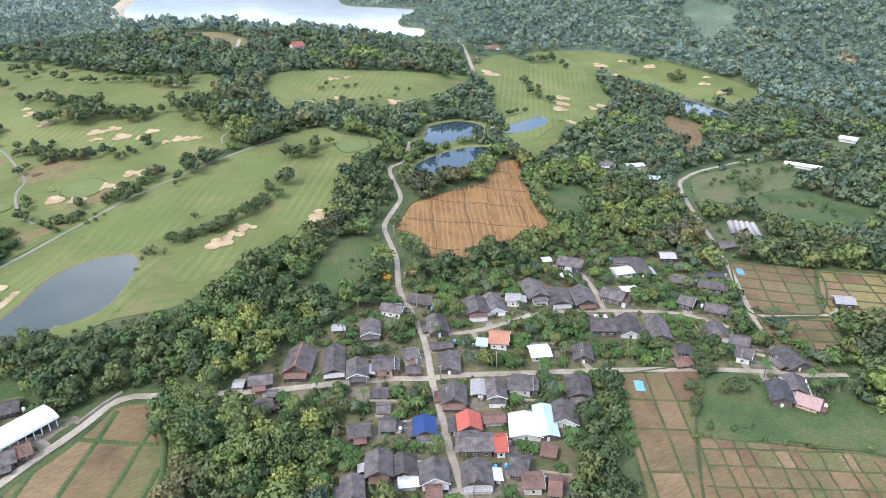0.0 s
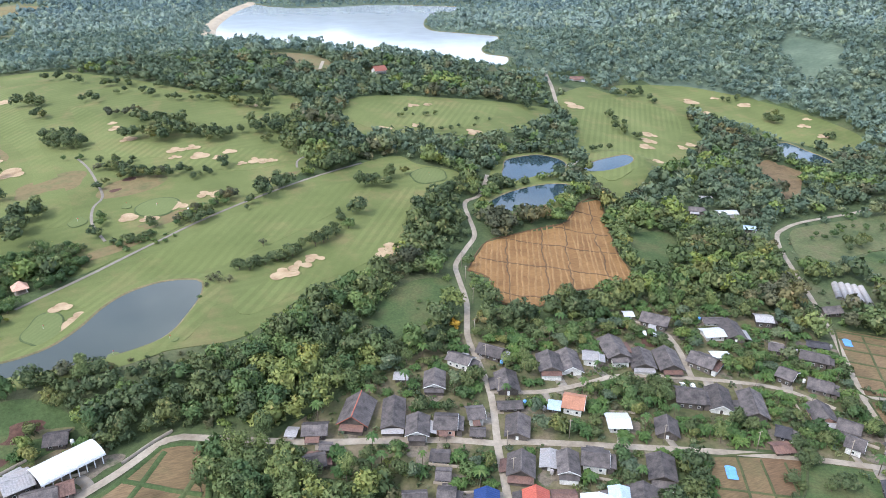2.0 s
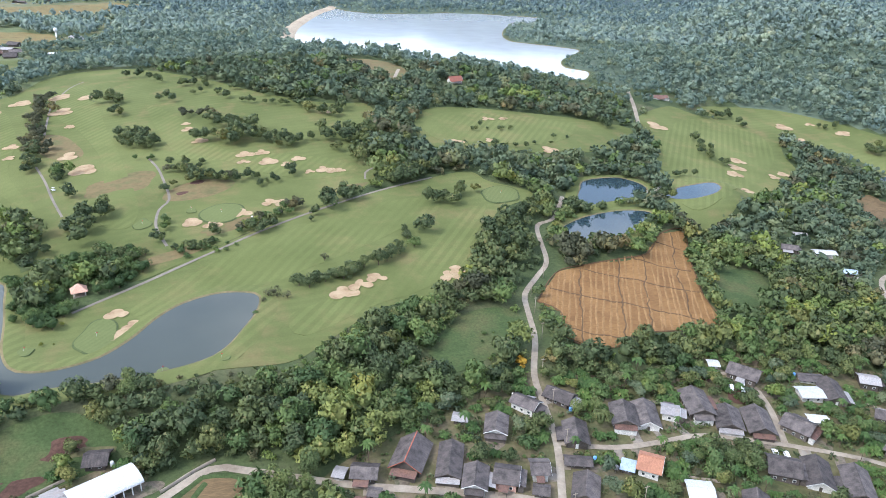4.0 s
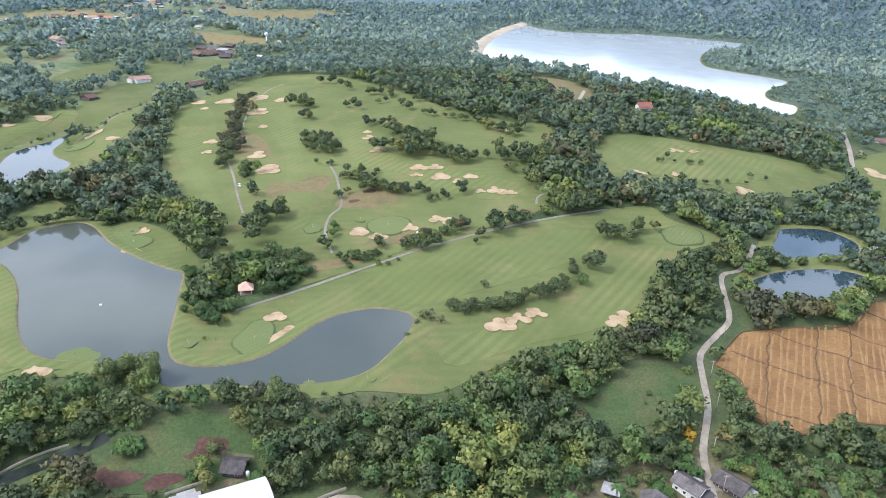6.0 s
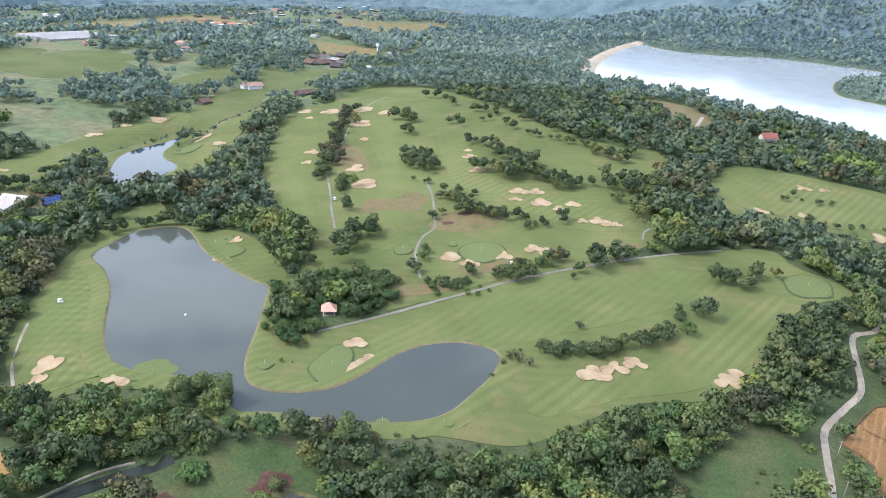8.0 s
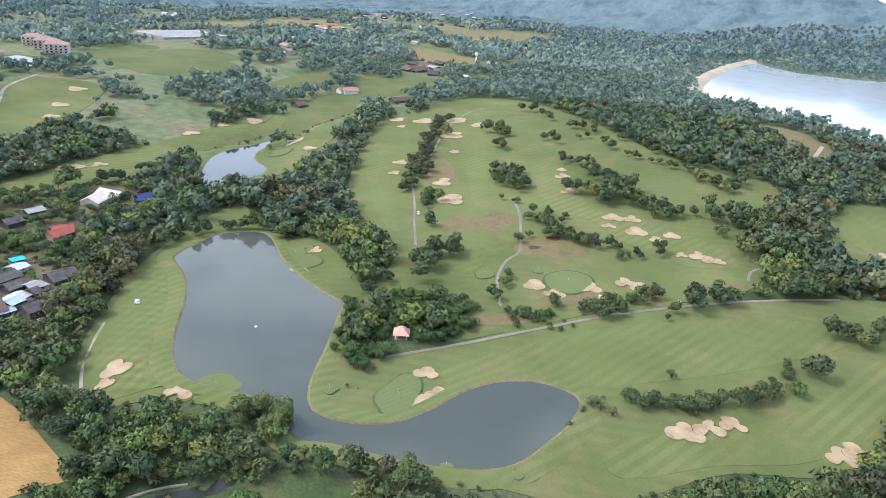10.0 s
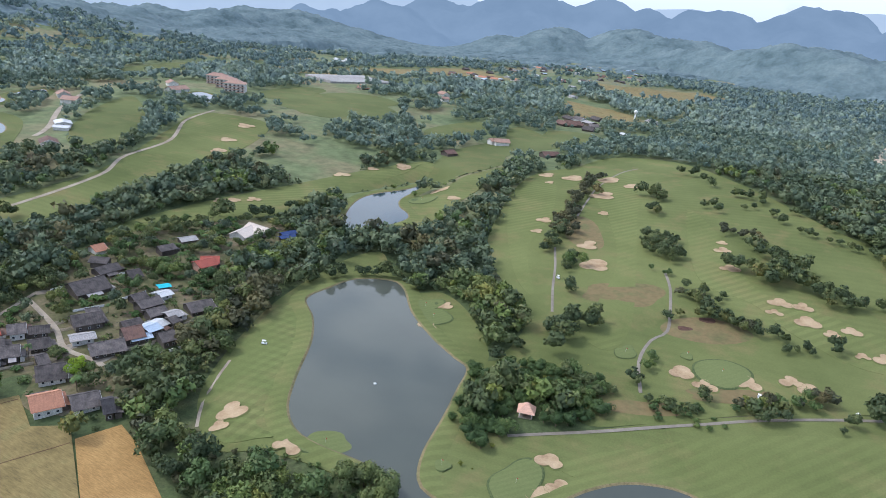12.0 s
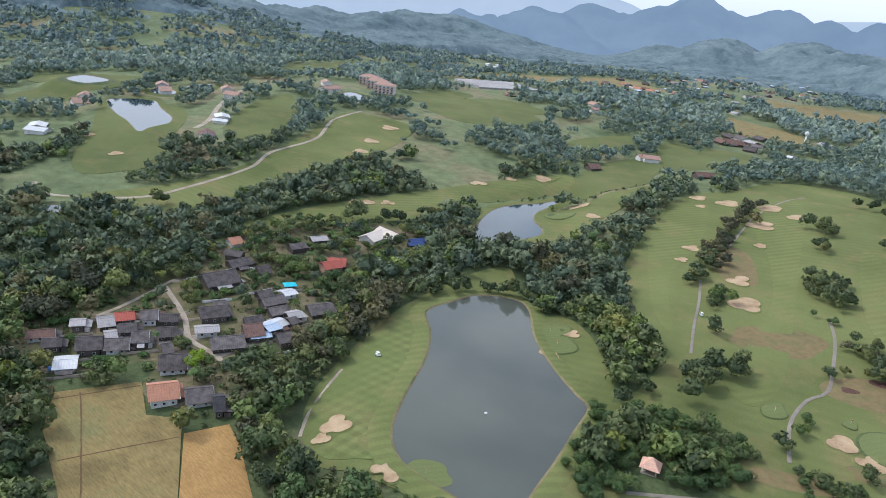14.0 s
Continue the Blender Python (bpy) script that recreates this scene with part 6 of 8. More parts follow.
def golf_buggy(x, y, turn):
    base = new("golf_buggy")
    base.matrix_world = Matrix.Translation((x, y, land_at(x, y) + 0.25)) @ Matrix.Rotation(radians(turn), 4, "Z")
    prof = [(-1.15, 0.3), (-1.15, 0.8), (-0.2, 0.85), (-0.1, 0.4), (0.6, 0.4), (0.75, 0.85), (1.2, 0.7), (1.2, 0.3)]
    n = len(prof)
    part("body", [(a, s * 0.55, z) for s in (-1, 1) for a, z in prof], [tuple(range(n)), tuple(range(2 * n - 1, n - 1, -1))] + [(k, (k + 1) % n, n + (k + 1) % n, n + k)[::-1] for k in range(n)], CAR_WHITE, base)
    box("canopy", -0.95, 0.8, -0.6, 0.6, 1.8, 1.88, TRIM_WHITE, base)
    for sx in (-0.85, 0.7):
        for sy in (-0.5, 0.5):
            box("post", sx - 0.03, sx + 0.03, sy - 0.03, sy + 0.03, 0.7, 1.8, TRIM_WHITE, base)
            w = drum("wheel", ((0.2, -0.07), (0.23, 0.0), (0.2, 0.07)), TYRE, base, 10)
            w.matrix_basis = Matrix.Translation((sx, sy, 0.23)) @ Matrix.Rotation(radians(90), 4, "X")
    tagged(base, "white golf buggy parked on the fairway", "golf buggy", group="golf buggies")
for x, y, a in ((-198.1, 277.5, 20), (35.5, 361.4, 60), (-0.7, 353.6, 100), (-112.9, 421.2, 140)):
    golf_buggy(x, y, a)

# blue tarpaulins on the paddies
for x, y, a in ((155, 91, 58), (272, 143, 52)):
    base = new("tarpaulin")
    base.matrix_world = Matrix.Translation((x, y, land_at(x, y) + 0.35)) @ Matrix.Rotation(radians(a), 4, "Z")
    verts = [(-3.4 + 6.8 * i / 8, -1.8 + 3.6 * j / 5, 0.25 * math.sin(i * 1.3) * math.cos(j * 1.1) + 0.25) for i in range(9) for j in range(6)]
    part("sheet", verts, [(i * 6 + j, (i + 1) * 6 + j, (i + 1) * 6 + j + 1, i * 6 + j + 1) for i in range(8) for j in range(5)], ROOFS["sheet"], base, "crumpled bright blue sheet", True)
    tagged(base, "bright blue tarpaulin spread on a dry paddy", "tarpaulin", group="tarpaulins")

# houses of the far town
house(-479, 1490, -492, 1499, 10.2, 'grey')
house(-450, 2000, -459, 2003, 9.4, 'lightblue')
house(-718, 1701, -708, 1711, 9.2, 'light')
house(-436, 1832, -423, 1839, 8.4, 'orange')
house(-482, 2168, -488, 2177, 10.8, 'lightblue')
house(-392, 1781, -386, 1790, 8.5, 'light')
house(-631, 1387, -642, 1394, 9.8, 'grey')
house(-657, 1348, -673, 1351, 9.1, 'rust')
house(-562, 1342, -553, 1342, 8.5, 'lightblue')
house(-666, 1297, -676, 1303, 9.5, 'grey')
house(-597, 1294, -601, 1308, 9.1, 'grey')
house(-623, 1736, -618, 1745, 8.2, 'light')
house(-605, 2017, -604, 2031, 8.2, 'grey')
house(-594, 2011, -584, 2021, 8.4, 'white')
house(-592, 2137, -579, 2147, 9.7, 'light')
house(-479, 1470, -468, 1474, 8.4, 'rust')
house(-590, 1347, -605, 1347, 10.9, 'orange')
house(-443, 1979, -437, 1988, 9.4, 'light')
house(-666, 1853, -681, 1856, 8.5, 'orange')
house(-447, 1650, -455, 1661, 10.3, 'grey')
house(-507, 1474, -517, 1480, 10.9, 'grey')
house(-655, 1491, -647, 1501, 10.0, 'grey')
house(-451, 1552, -444, 1566, 10.6, 'orange')
house(-373, 1737, -374, 1749, 8.5, 'grey')
house(-506, 2205, -514, 2217, 10.2, 'light')
house(-565, 1296, -575, 1301, 11.0, 'lightblue')
house(-645, 2003, -652, 2014, 8.1, 'orange')
house(-588, 1647, -582, 1659, 8.2, 'lightblue')
house(-618, 1354, -605, 1359, 9.1, 'white')
house(-628, 1753, -620, 1763, 10.9, 'grey')
house(-410, 1838, -406, 1852, 9.9, 'grey')
house(-688, 1773, -684, 1785, 8.6, 'light')
house(-596, 1793, -605, 1796, 8.3, 'grey')
house(-666, 1657, -656, 1670, 9.1, 'light')
house(-630, 1869, -642, 1870, 9.2, 'grey')
house(-580, 1422, -582, 1432, 9.4, 'white')
house(-665, 1409, -651, 1416, 8.9, 'orange')
house(-411, 1674, -402, 1675, 8.8, 'grey')
house(-495, 1491, -483, 1492, 10.0, 'light')
house(-504, 2029, -489, 2030, 9.3, 'orange')
house(-423, 1684, -422, 1698, 10.2, 'grey')
house(-501, 1811, -506, 1822, 8.9, 'light')
house(-553, 1466, -553, 1477, 8.5, 'grey')
house(-486, 1757, -471, 1758, 10.9, 'rust')
house(-685, 1693, -689, 1702, 8.3, 'rust')
house(-613, 2102, -615, 2112, 9.2, 'light')
house(-548, 1766, -542, 1778, 10.7, 'light')
house(-673, 2186, -678, 2198, 10.7, 'grey')
house(-660, 1838, -650, 1840, 10.5, 'grey')
house(-698, 1877, -689, 1885, 10.2, 'light')
house(-569, 1322, -554, 1323, 9.5, 'orange')
house(-619, 1641, -626, 1647, 10.2, 'white')
house(-516, 2136, -505, 2145, 9.1, 'lightblue')
house(-463, 1539, -457, 1552, 9.1, 'grey')
house(-542, 2016, -553, 2022, 9.8, 'lightblue')
house(-574, 1953, -565, 1955, 8.6, 'white')
house(-597, 1872, -595, 1883, 10.8, 'rust')
house(-599, 1365, -587, 1373, 8.2, 'rust')
house(-524, 2085, -526, 2095, 10.5, 'grey')
house(-603, 2071, -594, 2073, 9.4, 'light')
house(-729, 1523, -724, 1538, 9.1, 'grey')
house(-640, 1294, -624, 1298, 9.4, 'lightblue')
house(-687, 1377, -674, 1379, 10.2, 'grey')
house(-566, 2002, -553, 2004, 11.0, 'grey')
house(-567, 1543, -555, 1547, 10, 'white')
house(-433, 1379, -421, 1383, 10, 'light')
house(-651, 1595, -639, 1599, 10, 'grey')
house(-275, 930, -263, 934, 10, 'rust')
house(-257, 939, -245, 943, 10, 'grey')
house(-744, 484, -730, 476, 11, 'villa')
house(-730, 396, -716, 388, 11, 'villa')
house(-709, 541, -695, 533, 11, 'villa')
house(-637, 316, -623, 308, 11, 'white')
house(-586, 454, -572, 446, 11, 'white')
house(-538, 408, -524, 400, 11, 'rust')
house(-715, 689, -701, 681, 11, 'villa')
house(-495, 984, -481, 976, 11, 'villa')
house(-1025, 1449, -1011, 1441, 11, 'white')
house(-988, 1438, -974, 1430, 11, 'white')
house(-303, 983, -289, 975, 11, 'grey')
house(-288, 979, -274, 971, 11, 'grey')
house(-269, 962, -255, 954, 11, 'light')
house(-274, 1011, -260, 1003, 11, 'grey')
house(-294, 928, -280, 920, 11, 'rust')
house(-598, 930, -584, 922, 11, 'orange')
house(-544, 1368, -530, 1360, 11, 'orange')
house(-379, 1224, -365, 1216, 11, 'light')
house(-211, 1064, -197, 1056, 11, 'light')

# ---- trees ----
OPEN = [rounded(l, True) for l in LAWNS.values()] + [TAN_SLOPE] + list(FIELDS.values()) + [s for _, s in SHORES.values()]
LANES = [(w, rounded(l, False, 8.0)) for w, l in ROADS.values()] + [(6.0, rounded(CANAL, False, 8.0))]


def clear_of(x, y, margin=0.0, back=0.0):
    """Which points are free of lawns, fields, waters, roads and houses, or are so a stretch further up the valley."""
    free = np.ones(len(x), bool)
    far = np.hypot(x, y)
    bx, by = x + x / far * back, y + y / far * back
    for poly in OPEN:
        free &= ~inside(bx, by, poly)
    for w, lane in LANES:
        free &= distance(bx, by, lane, False) > w / 2 + (1.5 + margin if not back else 0.5)
    for cx, cy, turn, hl, hw in FOOTPRINTS:
        a, b = (bx - cx) * math.cos(turn) + (by - cy) * math.sin(turn), -(bx - cx) * math.sin(turn) + (by - cy) * math.cos(turn)
        free &= (abs(a) > hl + 2.0) | (abs(b) > hw + 2.0)
    return free


def leafy(rng, radius, height, base, leaves, size, lobes, upright=0.0, core=0.74, sides=7):
    """A crown of many small leaf clumps over uneven lobes: corners, faces and the soft normals of the lobes."""
    mid, axes = np.array((0, 0, base + height * 0.52)), np.array((radius, radius, height * 0.48))
    way = rng.normal(size=(lobes, 3))
    way[:, 2] = np.abs(way[:, 2]) * 0.9 + rng.uniform(-0.45, 0.35, lobes)
    way /= np.linalg.norm(way, axis=1, keepdims=True)
    size_of = radius * rng.uniform(0.27, 0.5, lobes)
    heart = mid + way * axes * rng.uniform(0.4, 0.78, (lobes, 1))
    share = size_of**2 / (size_of**2).sum()
    k = rng.choice(lobes, leaves, p=share)
    v = rng.normal(size=(leaves, 3)) + 0.75 * way[k] + np.array((0, 0, 0.3))
    v /= np.linalg.norm(v, axis=1, keepdims=True)
    p = heart[k] + v * (size_of[k] * rng.uniform(0.62, 1.14, leaves))[:, None] * np.array((1, 1, 0.85 + upright))
    out = (p - mid) / axes
    out /= np.maximum(np.linalg.norm(out, axis=1, keepdims=True), 1e-6)
    g = v + rng.normal(size=(leaves, 3)) * 0.5
    g /= np.linalg.norm(g, axis=1, keepdims=True)
    soft = 0.5 * v + 0.22 * out + 0.5 * g + np.array((0, 0, 0.08))
    soft /= np.linalg.norm(soft, axis=1, keepdims=True)
    g += soft * np.maximum(0.0, 0.15 - (g * soft).sum(1))[:, None]
    g /= np.linalg.norm(g, axis=1, keepdims=True)
    u = np.cross(g, rng.normal(size=(leaves, 3)))
    u /= np.linalg.norm(u, axis=1, keepdims=True)
    w = np.cross(g, u)
    s = size * rng.uniform(0.6, 1.4, leaves)
    corners = []
    for turn in (0.0, 2.1, 4.2):
        a = turn + rng.uniform(-0.45, 0.45, leaves)
        corners.append(p + (u * np.cos(a)[:, None] + w * np.sin(a)[:, None]) * s[:, None] * 0.62)
    verts = np.stack(corners, 1).reshape(-1, 3)
    normals = np.repeat(soft, 3, 0)
    faces = np.arange(3 * leaves).reshape(-1, 3)
    if core:
        # the dense inner foliage
        rings = ((-0.55, 0.75), (0.05, 1.0), (0.62, 0.72)) if sides > 5 else ((-0.2, 0.95), (0.5, 0.8))
        cv = [mid + np.array((0, 0, -0.9)) * axes * core]
        for z, wide in rings:
            for i in range(sides):
                a, r = 2 * math.pi * i / sides, wide * core * rng.uniform(0.82, 1.08)
                cv.append(mid + np.array((math.cos(a) * r, math.sin(a) * r, z * core)) * axes)
        cv.append(mid + np.array((0, 0, core)) * axes)
        cf = [(0, 1 + (i + 1) % sides, 1 + i) for i in range(sides)]
        for j in range(len(rings) - 1):
            for i in range(sides):
                a, b = 1 + j * sides + i, 1 + j * sides + (i + 1) % sides
                cf += [(a, b, b + sides), (a, b + sides, a + sides)]
        k = 1 + (len(rings) - 1) * sides
        cf += [(k + i, k + (i + 1) % sides, k + sides) for i in range(sides)]
        cv = np.array(cv)
        cn = (cv - mid) / axes
        cn /= np.linalg.norm(cn, axis=1, keepdims=True)
        faces = np.concatenate([faces, np.array(cf) + len(verts)])
        verts, normals = np.concatenate([verts, cv]), np.concatenate([normals, cn])
    return verts, faces, normals


def leaf_mesh(name, v, f, n, tone, material):
    """A mesh of leaf clumps with soft normals; tone: how light each tree's leaves are, 0 to 1."""
    me = bpy.data.meshes.new(name)
    me.vertices.add(len(v))
    me.vertices.foreach_set("co", np.ascontiguousarray(v, np.float32).ravel())
    me.loops.add(f.size)
    me.loops.foreach_set("vertex_index", np.ascontiguousarray(f, np.int32).ravel())
    me.polygons.add(len(f))
    me.polygons.foreach_set("loop_start", np.arange(0, f.size, 3, dtype=np.int32))
    me.update(calc_edges=True)
    me.attributes.new("custom_normal", "FLOAT_VECTOR", "POINT").data.foreach_set("vector", np.ascontiguousarray(n, np.float32).ravel())
    me.attributes.new("tone", "FLOAT", "POINT").data.foreach_set("value", np.ascontiguousarray(tone, np.float32))
    me.materials.append(material)
    return me


def joined(name, template_list, places, material):
    """Many plants in one mesh. places: rows of x, y, z, scale, turn, template."""
    vs, fs, ns, ts, start = [], [], [], [], 0
    for x, y, z, s, a, k in places:
        tv, tf, tn = template_list[int(k)]
        c, n = math.cos(a), math.sin(a)
        tall = s * rng.uniform(0.85, 1.2)
        vs.append(np.stack([(tv[:, 0] * c - tv[:, 1] * n) * s + x, (tv[:, 0] * n + tv[:, 1] * c) * s + y, tv[:, 2] * tall + z], 1))
        ns.append(np.stack([tn[:, 0] * c - tn[:, 1] * n, tn[:, 0] * n + tn[:, 1] * c, tn[:, 2]], 1))
        ts.append(np.full(len(tv), rng.uniform(0, 1)))
        fs.append(tf + start)
        start += len(tv)
    return new(name, leaf_mesh(name, np.concatenate(vs), np.concatenate(fs), np.concatenate(ns), np.concatenate(ts), material))


rng = np.random.default_rng(7)


def templates(count, radius, height, base, leaves, size, lobes, upright=0.0, core=0.74, sides=7):
    return [leafy(rng, radius * rng.uniform(0.85, 1.15), height * rng.uniform(0.85, 1.15), base, leaves, size, lobes, upright, core, sides) for _ in range(count)]


# canopy trees and the lower growth between them, for each distance
CLOSE_T, CLOSE_LOW = templates(10, 4.3, 7.6, 0.3, 300, 1.0, 17, core=0.5), templates(8, 3.3, 4.6, -0.5, 100, 1.02, 10, core=0.5)
NEAR_T, NEAR_LOW = templates(10, 4.4, 7.6, 0.3, 150, 1.4, 15, core=0.5), templates(8, 3.4, 4.6, -0.5, 40, 1.55, 8, core=0.5, sides=5)
MID_T, MID_LOW = templates(10, 4.5, 8.0, 0.3, 66, 1.92, 13, 0.1, core=0.55), templates(8, 3.6, 4.8, -0.5, 26, 1.9, 6, core=0.5, sides=5)
FAR_T = templates(14, 4.6, 8.8, 0.2, 54, 2.0, 10, 0.15, core=0.55, sides=5)
LAST_T = templates(12, 5.4, 9.4, 0.0, 24, 3.3, 7, 0.15, core=0.6, sides=5)


def jittered(x0, x1, y0, y1, step):
    a, b = np.meshgrid(np.arange(x0, x1, step), np.arange(y0, y1, step))
    a, b = a.ravel(), b.ravel()
    return a + rng.uniform(-0.42, 0.42, len(a)) * step, b + rng.uniform(-0.42, 0.42, len(b)) * step


def in_view(x, y):
    """Points in the wide fan that lies ahead of the flight."""
    az = np.degrees(np.arctan2(-x, y + 75))
    return (az > -64) & (az < 78)


def wooded(x, y):
    """Thins the woods into clumps over the open farmland to the north-west."""
    keep = np.ones(len(x), bool)
    for i in np.nonzero((x < -170) & (y > 480) | (x < -420))[0]:
        keep[i] = noise.noise(Vector((x[i] * 0.009, y[i] * 0.009, 3.0))) + 0.6 * noise.noise(Vector((x[i] * 0.03, y[i] * 0.03, 7.0))) > (-0.05 if x[i] < -420 and y[i] > 380 else -0.24)
    return keep


HILL_PEAKS = [(-2100, 1265, 150, 420), (-2060, 893, 140, 420), (-2200, 500, 130, 420), (-2130, 1589, 155, 360), (-2250, 2077, 172, 360), (-2330, 2600, 192, 420), (-1412, 1777, 58, 240), (-1500, 760, 70, 300), (-1033, 1899, 62, 220), (-1046, 2970, 138, 260), (-746, 3050, 150, 260), (-500, 2900, 140, 240), (-408, 2600, 130, 260), (-60, 2500, 150, 420), (420, 2450, 190, 480), (900, 2100, 200, 480), (1400, 1900, 190, 520), (1750, 1300, 120, 480)]


def hill_rise(x, y):
    """How far the wooded hills round the valley rise above the plain."""
    r = np.hypot(x, y)
    foot = np.interp(np.degrees(np.arctan2(-x, y)), [-20, -10, 0, 5, 13, 21, 30, 38, 47, 58, 82], [1640, 1750, 2000, 2200, 2550, 2600, 2350, 2050, 1750, 1640, 1640])
    swell = np.clip((r - foot) / 350, 0, 1)
    z = np.zeros(len(x))
    for px, py, top, spread in HILL_PEAKS:
        d = np.hypot(x - px, y - py) / spread
        z = np.maximum(z, top * np.exp(-d * d))
    z *= swell * swell * (3 - 2 * swell)
    # the ranges to the west are low
    z *= np.interp(np.degrees(np.arctan2(-x, y)), [8, 11, 15, 19, 22, 26, 34, 37, 40, 43, 46.5, 49, 51, 54, 60, 75], [0.8, 0.7, 0.9, 0.85, 0.75, 1.3, 1.2, 0.8, 0.6, 0.72, 0.5, 0.6, 0.45, 0.5, 0.62, 0.9])
    some = r > 1600
    lump = np.zeros(len(x))
    lump[some] = [noise.fractal(Vector((a * 0.004, b * 0.004, 0.0)), 1.0, 2.0, 5) for a, b in zip(x[some], y[some])]
    return z + lump * 30 * np.clip(z / 60, 0.0, 1.0)


BAMBOO_WOOD = [(-13.9, 162.5), (4.8, 168.3), (30.3, 151.8), (41.9, 134.4), (35.2, 102.8), (-3.6, 118.8), (-12.9, 138.7)]
PADDY_WOOD = [(128.3, 107.2), (151.8, 97.9), (129.1, 63.7), (91.0, 79.7), (117.3, 92.1)]
DARK_WOOD = [(128.4, 337.8), (172.2, 372.8), (182.2, 355.2), (151.9, 308.9), (125.4, 258.4), (113.8, 268.5), (99.4, 271.8)]


def before_house(x, y):
    """Points on open ground in front of the far houses, seen up the valley."""
    hit, r = np.zeros(len(x), bool), np.hypot(x, y)
    for cx, cy, turn, hl, hw in FOOTPRINTS:
        far = math.hypot(cx, cy)
        if far < 600:
            continue
        near = np.nonzero(np.hypot(x - cx, y - cy) < 190)[0]
        for back in (30, 60, 90) if far > 1200 else (25, 50):
            bx, by = x[near] * (1 + back / r[near]) - cx, y[near] * (1 + back / r[near]) - cy
            a, b = bx * math.cos(turn) + by * math.sin(turn), -bx * math.sin(turn) + by * math.cos(turn)
            hit[near[(abs(a) < hl) & (abs(b) < hw)]] = True
    return hit


def woods(name, x0, x1, y0, y1, step, near, far, temps, material, label, low=False):
    x, y = jittered(x0, x1, y0, y1, step)
    r = np.hypot(x, y - np.clip(y, -50, 70))
    ok = (r > near) & (r < far) & in_view(x, y) & (np.hypot(x + 16, y + 71) > 140)
    x, y = x[ok], y[ok]
    ok = clear_of(x, y, 1.5) & wooded(x, y)
    for _, shore in SHORES.values():
        ok &= distance(x, y, shore, True) > 4.5
    for l in VILLAGES:
        ok &= ~inside(x, y, l)
    if far > 600:
        ok &= ~before_house(x, y) | (rng.uniform(size=len(x)) < 0.2)
    x, y = x[ok], y[ok]
    z = land(x, y) + hill_rise(x, y)
    # only low growth where the wood borders on open ground, lanes and houses
    size = np.where(clear_of(x, y, 0.0, 10.0), 1.0, 0.66) * np.where(clear_of(x, y, 0.0, 5.0), 1.0, 0.6)
    if far > 600:
        # small shore trees along the reservoir
        size = size * np.where(distance(x, y, SHORES["reservoir"][1], True) < 50, 0.55, 1.0)
    if not low:
        ok = (size > 0.9) & clear_of(x, y, 3.0)
        x, y, z, size = x[ok], y[ok], z[ok], size[ok]
    else:
        # under the closed canopy the lower growth is sparse
        ok = (size < 0.9) | (rng.uniform(size=len(x)) < low)
        x, y, z, size = x[ok], y[ok], z[ok], size[ok]
    size = size * np.exp(rng.normal(size=len(x)) * 0.22)
    size *= 1.0 + 0.3 * np.array([noise.noise(Vector((a * 0.025, b * 0.025, 4.0))) for a, b in zip(x, y)])
    rows = np.stack([x, y, z, np.clip(size, 0.35, 1.4), rng.uniform(0, 6.28, len(x)), rng.integers(0, len(temps), len(x))], 1)
    # stands of different trees
    stand = np.array([noise.noise(Vector((a * 0.02, b * 0.02, 11.0))) for a, b in zip(x, y)]) + rng.normal(size=len(x)) * 0.22
    stand = np.where(inside(x, y, BAMBOO_WOOD), stand - 0.55, np.where(inside(x, y, DARK_WOOD) | inside(x, y, PADDY_WOOD), 0.1, stand))
    edges = [-9.0, *[np.quantile(stand, q) for q in np.cumsum([share for _, share in material])[:-1]], 9.0]
    for k, (mat, share) in enumerate(material):
        some = rows[(stand > edges[k]) & (stand <= edges[k + 1])]
        tagged(joined(name, temps, some, mat), label, "woodland", kind="stuff")


MIXED = ((LEAF_BAMBOO, 0.17), (LEAF_BRIGHT, 0.22), (LEAF, 0.50), (LEAF_BROWN, 0.11))
SLOPE_MIX = ((LEAF_BRIGHT, 0.12), (LEAF_MID, 0.80), (LEAF_BROWN, 0.08))
woods("woodland", -320, 320, -60, 320, 6.8, 15, 215, CLOSE_T, MIXED, "dense mixed broadleaf and bamboo woodland canopy")
woods("undergrowth", -320, 320, -60, 320, 4.9, 15, 215, CLOSE_LOW, MIXED, "lower leafy growth between the woodland trees", 0.5)
woods("woodland", -500, 500, -60, 500, 7.0, 215, 360, NEAR_T, MIXED, "dense mixed broadleaf and bamboo woodland canopy")
woods("undergrowth", -500, 500, -60, 500, 5.4, 215, 360, NEAR_LOW, MIXED, "lower leafy growth between the woodland trees", 0.5)
# farther rings take leaf colours with more haze mixed in
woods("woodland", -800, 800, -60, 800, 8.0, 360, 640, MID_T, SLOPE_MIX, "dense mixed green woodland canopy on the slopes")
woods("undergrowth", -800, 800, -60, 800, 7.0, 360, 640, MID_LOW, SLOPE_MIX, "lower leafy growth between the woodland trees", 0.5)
woods("woodland", -1100, 1100, -60, 1100, 9.6, 640, 1000, FAR_T, ((LEAF_FAR_LIGHT, 0.15), (LEAF_HAZE, 0.85)), "mixed green woodland canopy on farther slopes, haze-tinted leaves", 1)
woods("woodland", -1400, 1400, -60, 1400, 9.8, 1000, 1300, LAST_T, ((LEAF_FAR_LIGHT, 0.25), (LEAF_FAR, 0.75)), "distant green woodland canopy with haze in its leaf colour", 1)
woods("woodland", -2000, 1900, -60, 2100, 12.4, 1300, 1980, LAST_T, ((LEAF_FAR_LIGHT, 0.2), (LEAF_FAR, 0.8)), "distant green woodland canopy with haze in its leaf colour", 1)

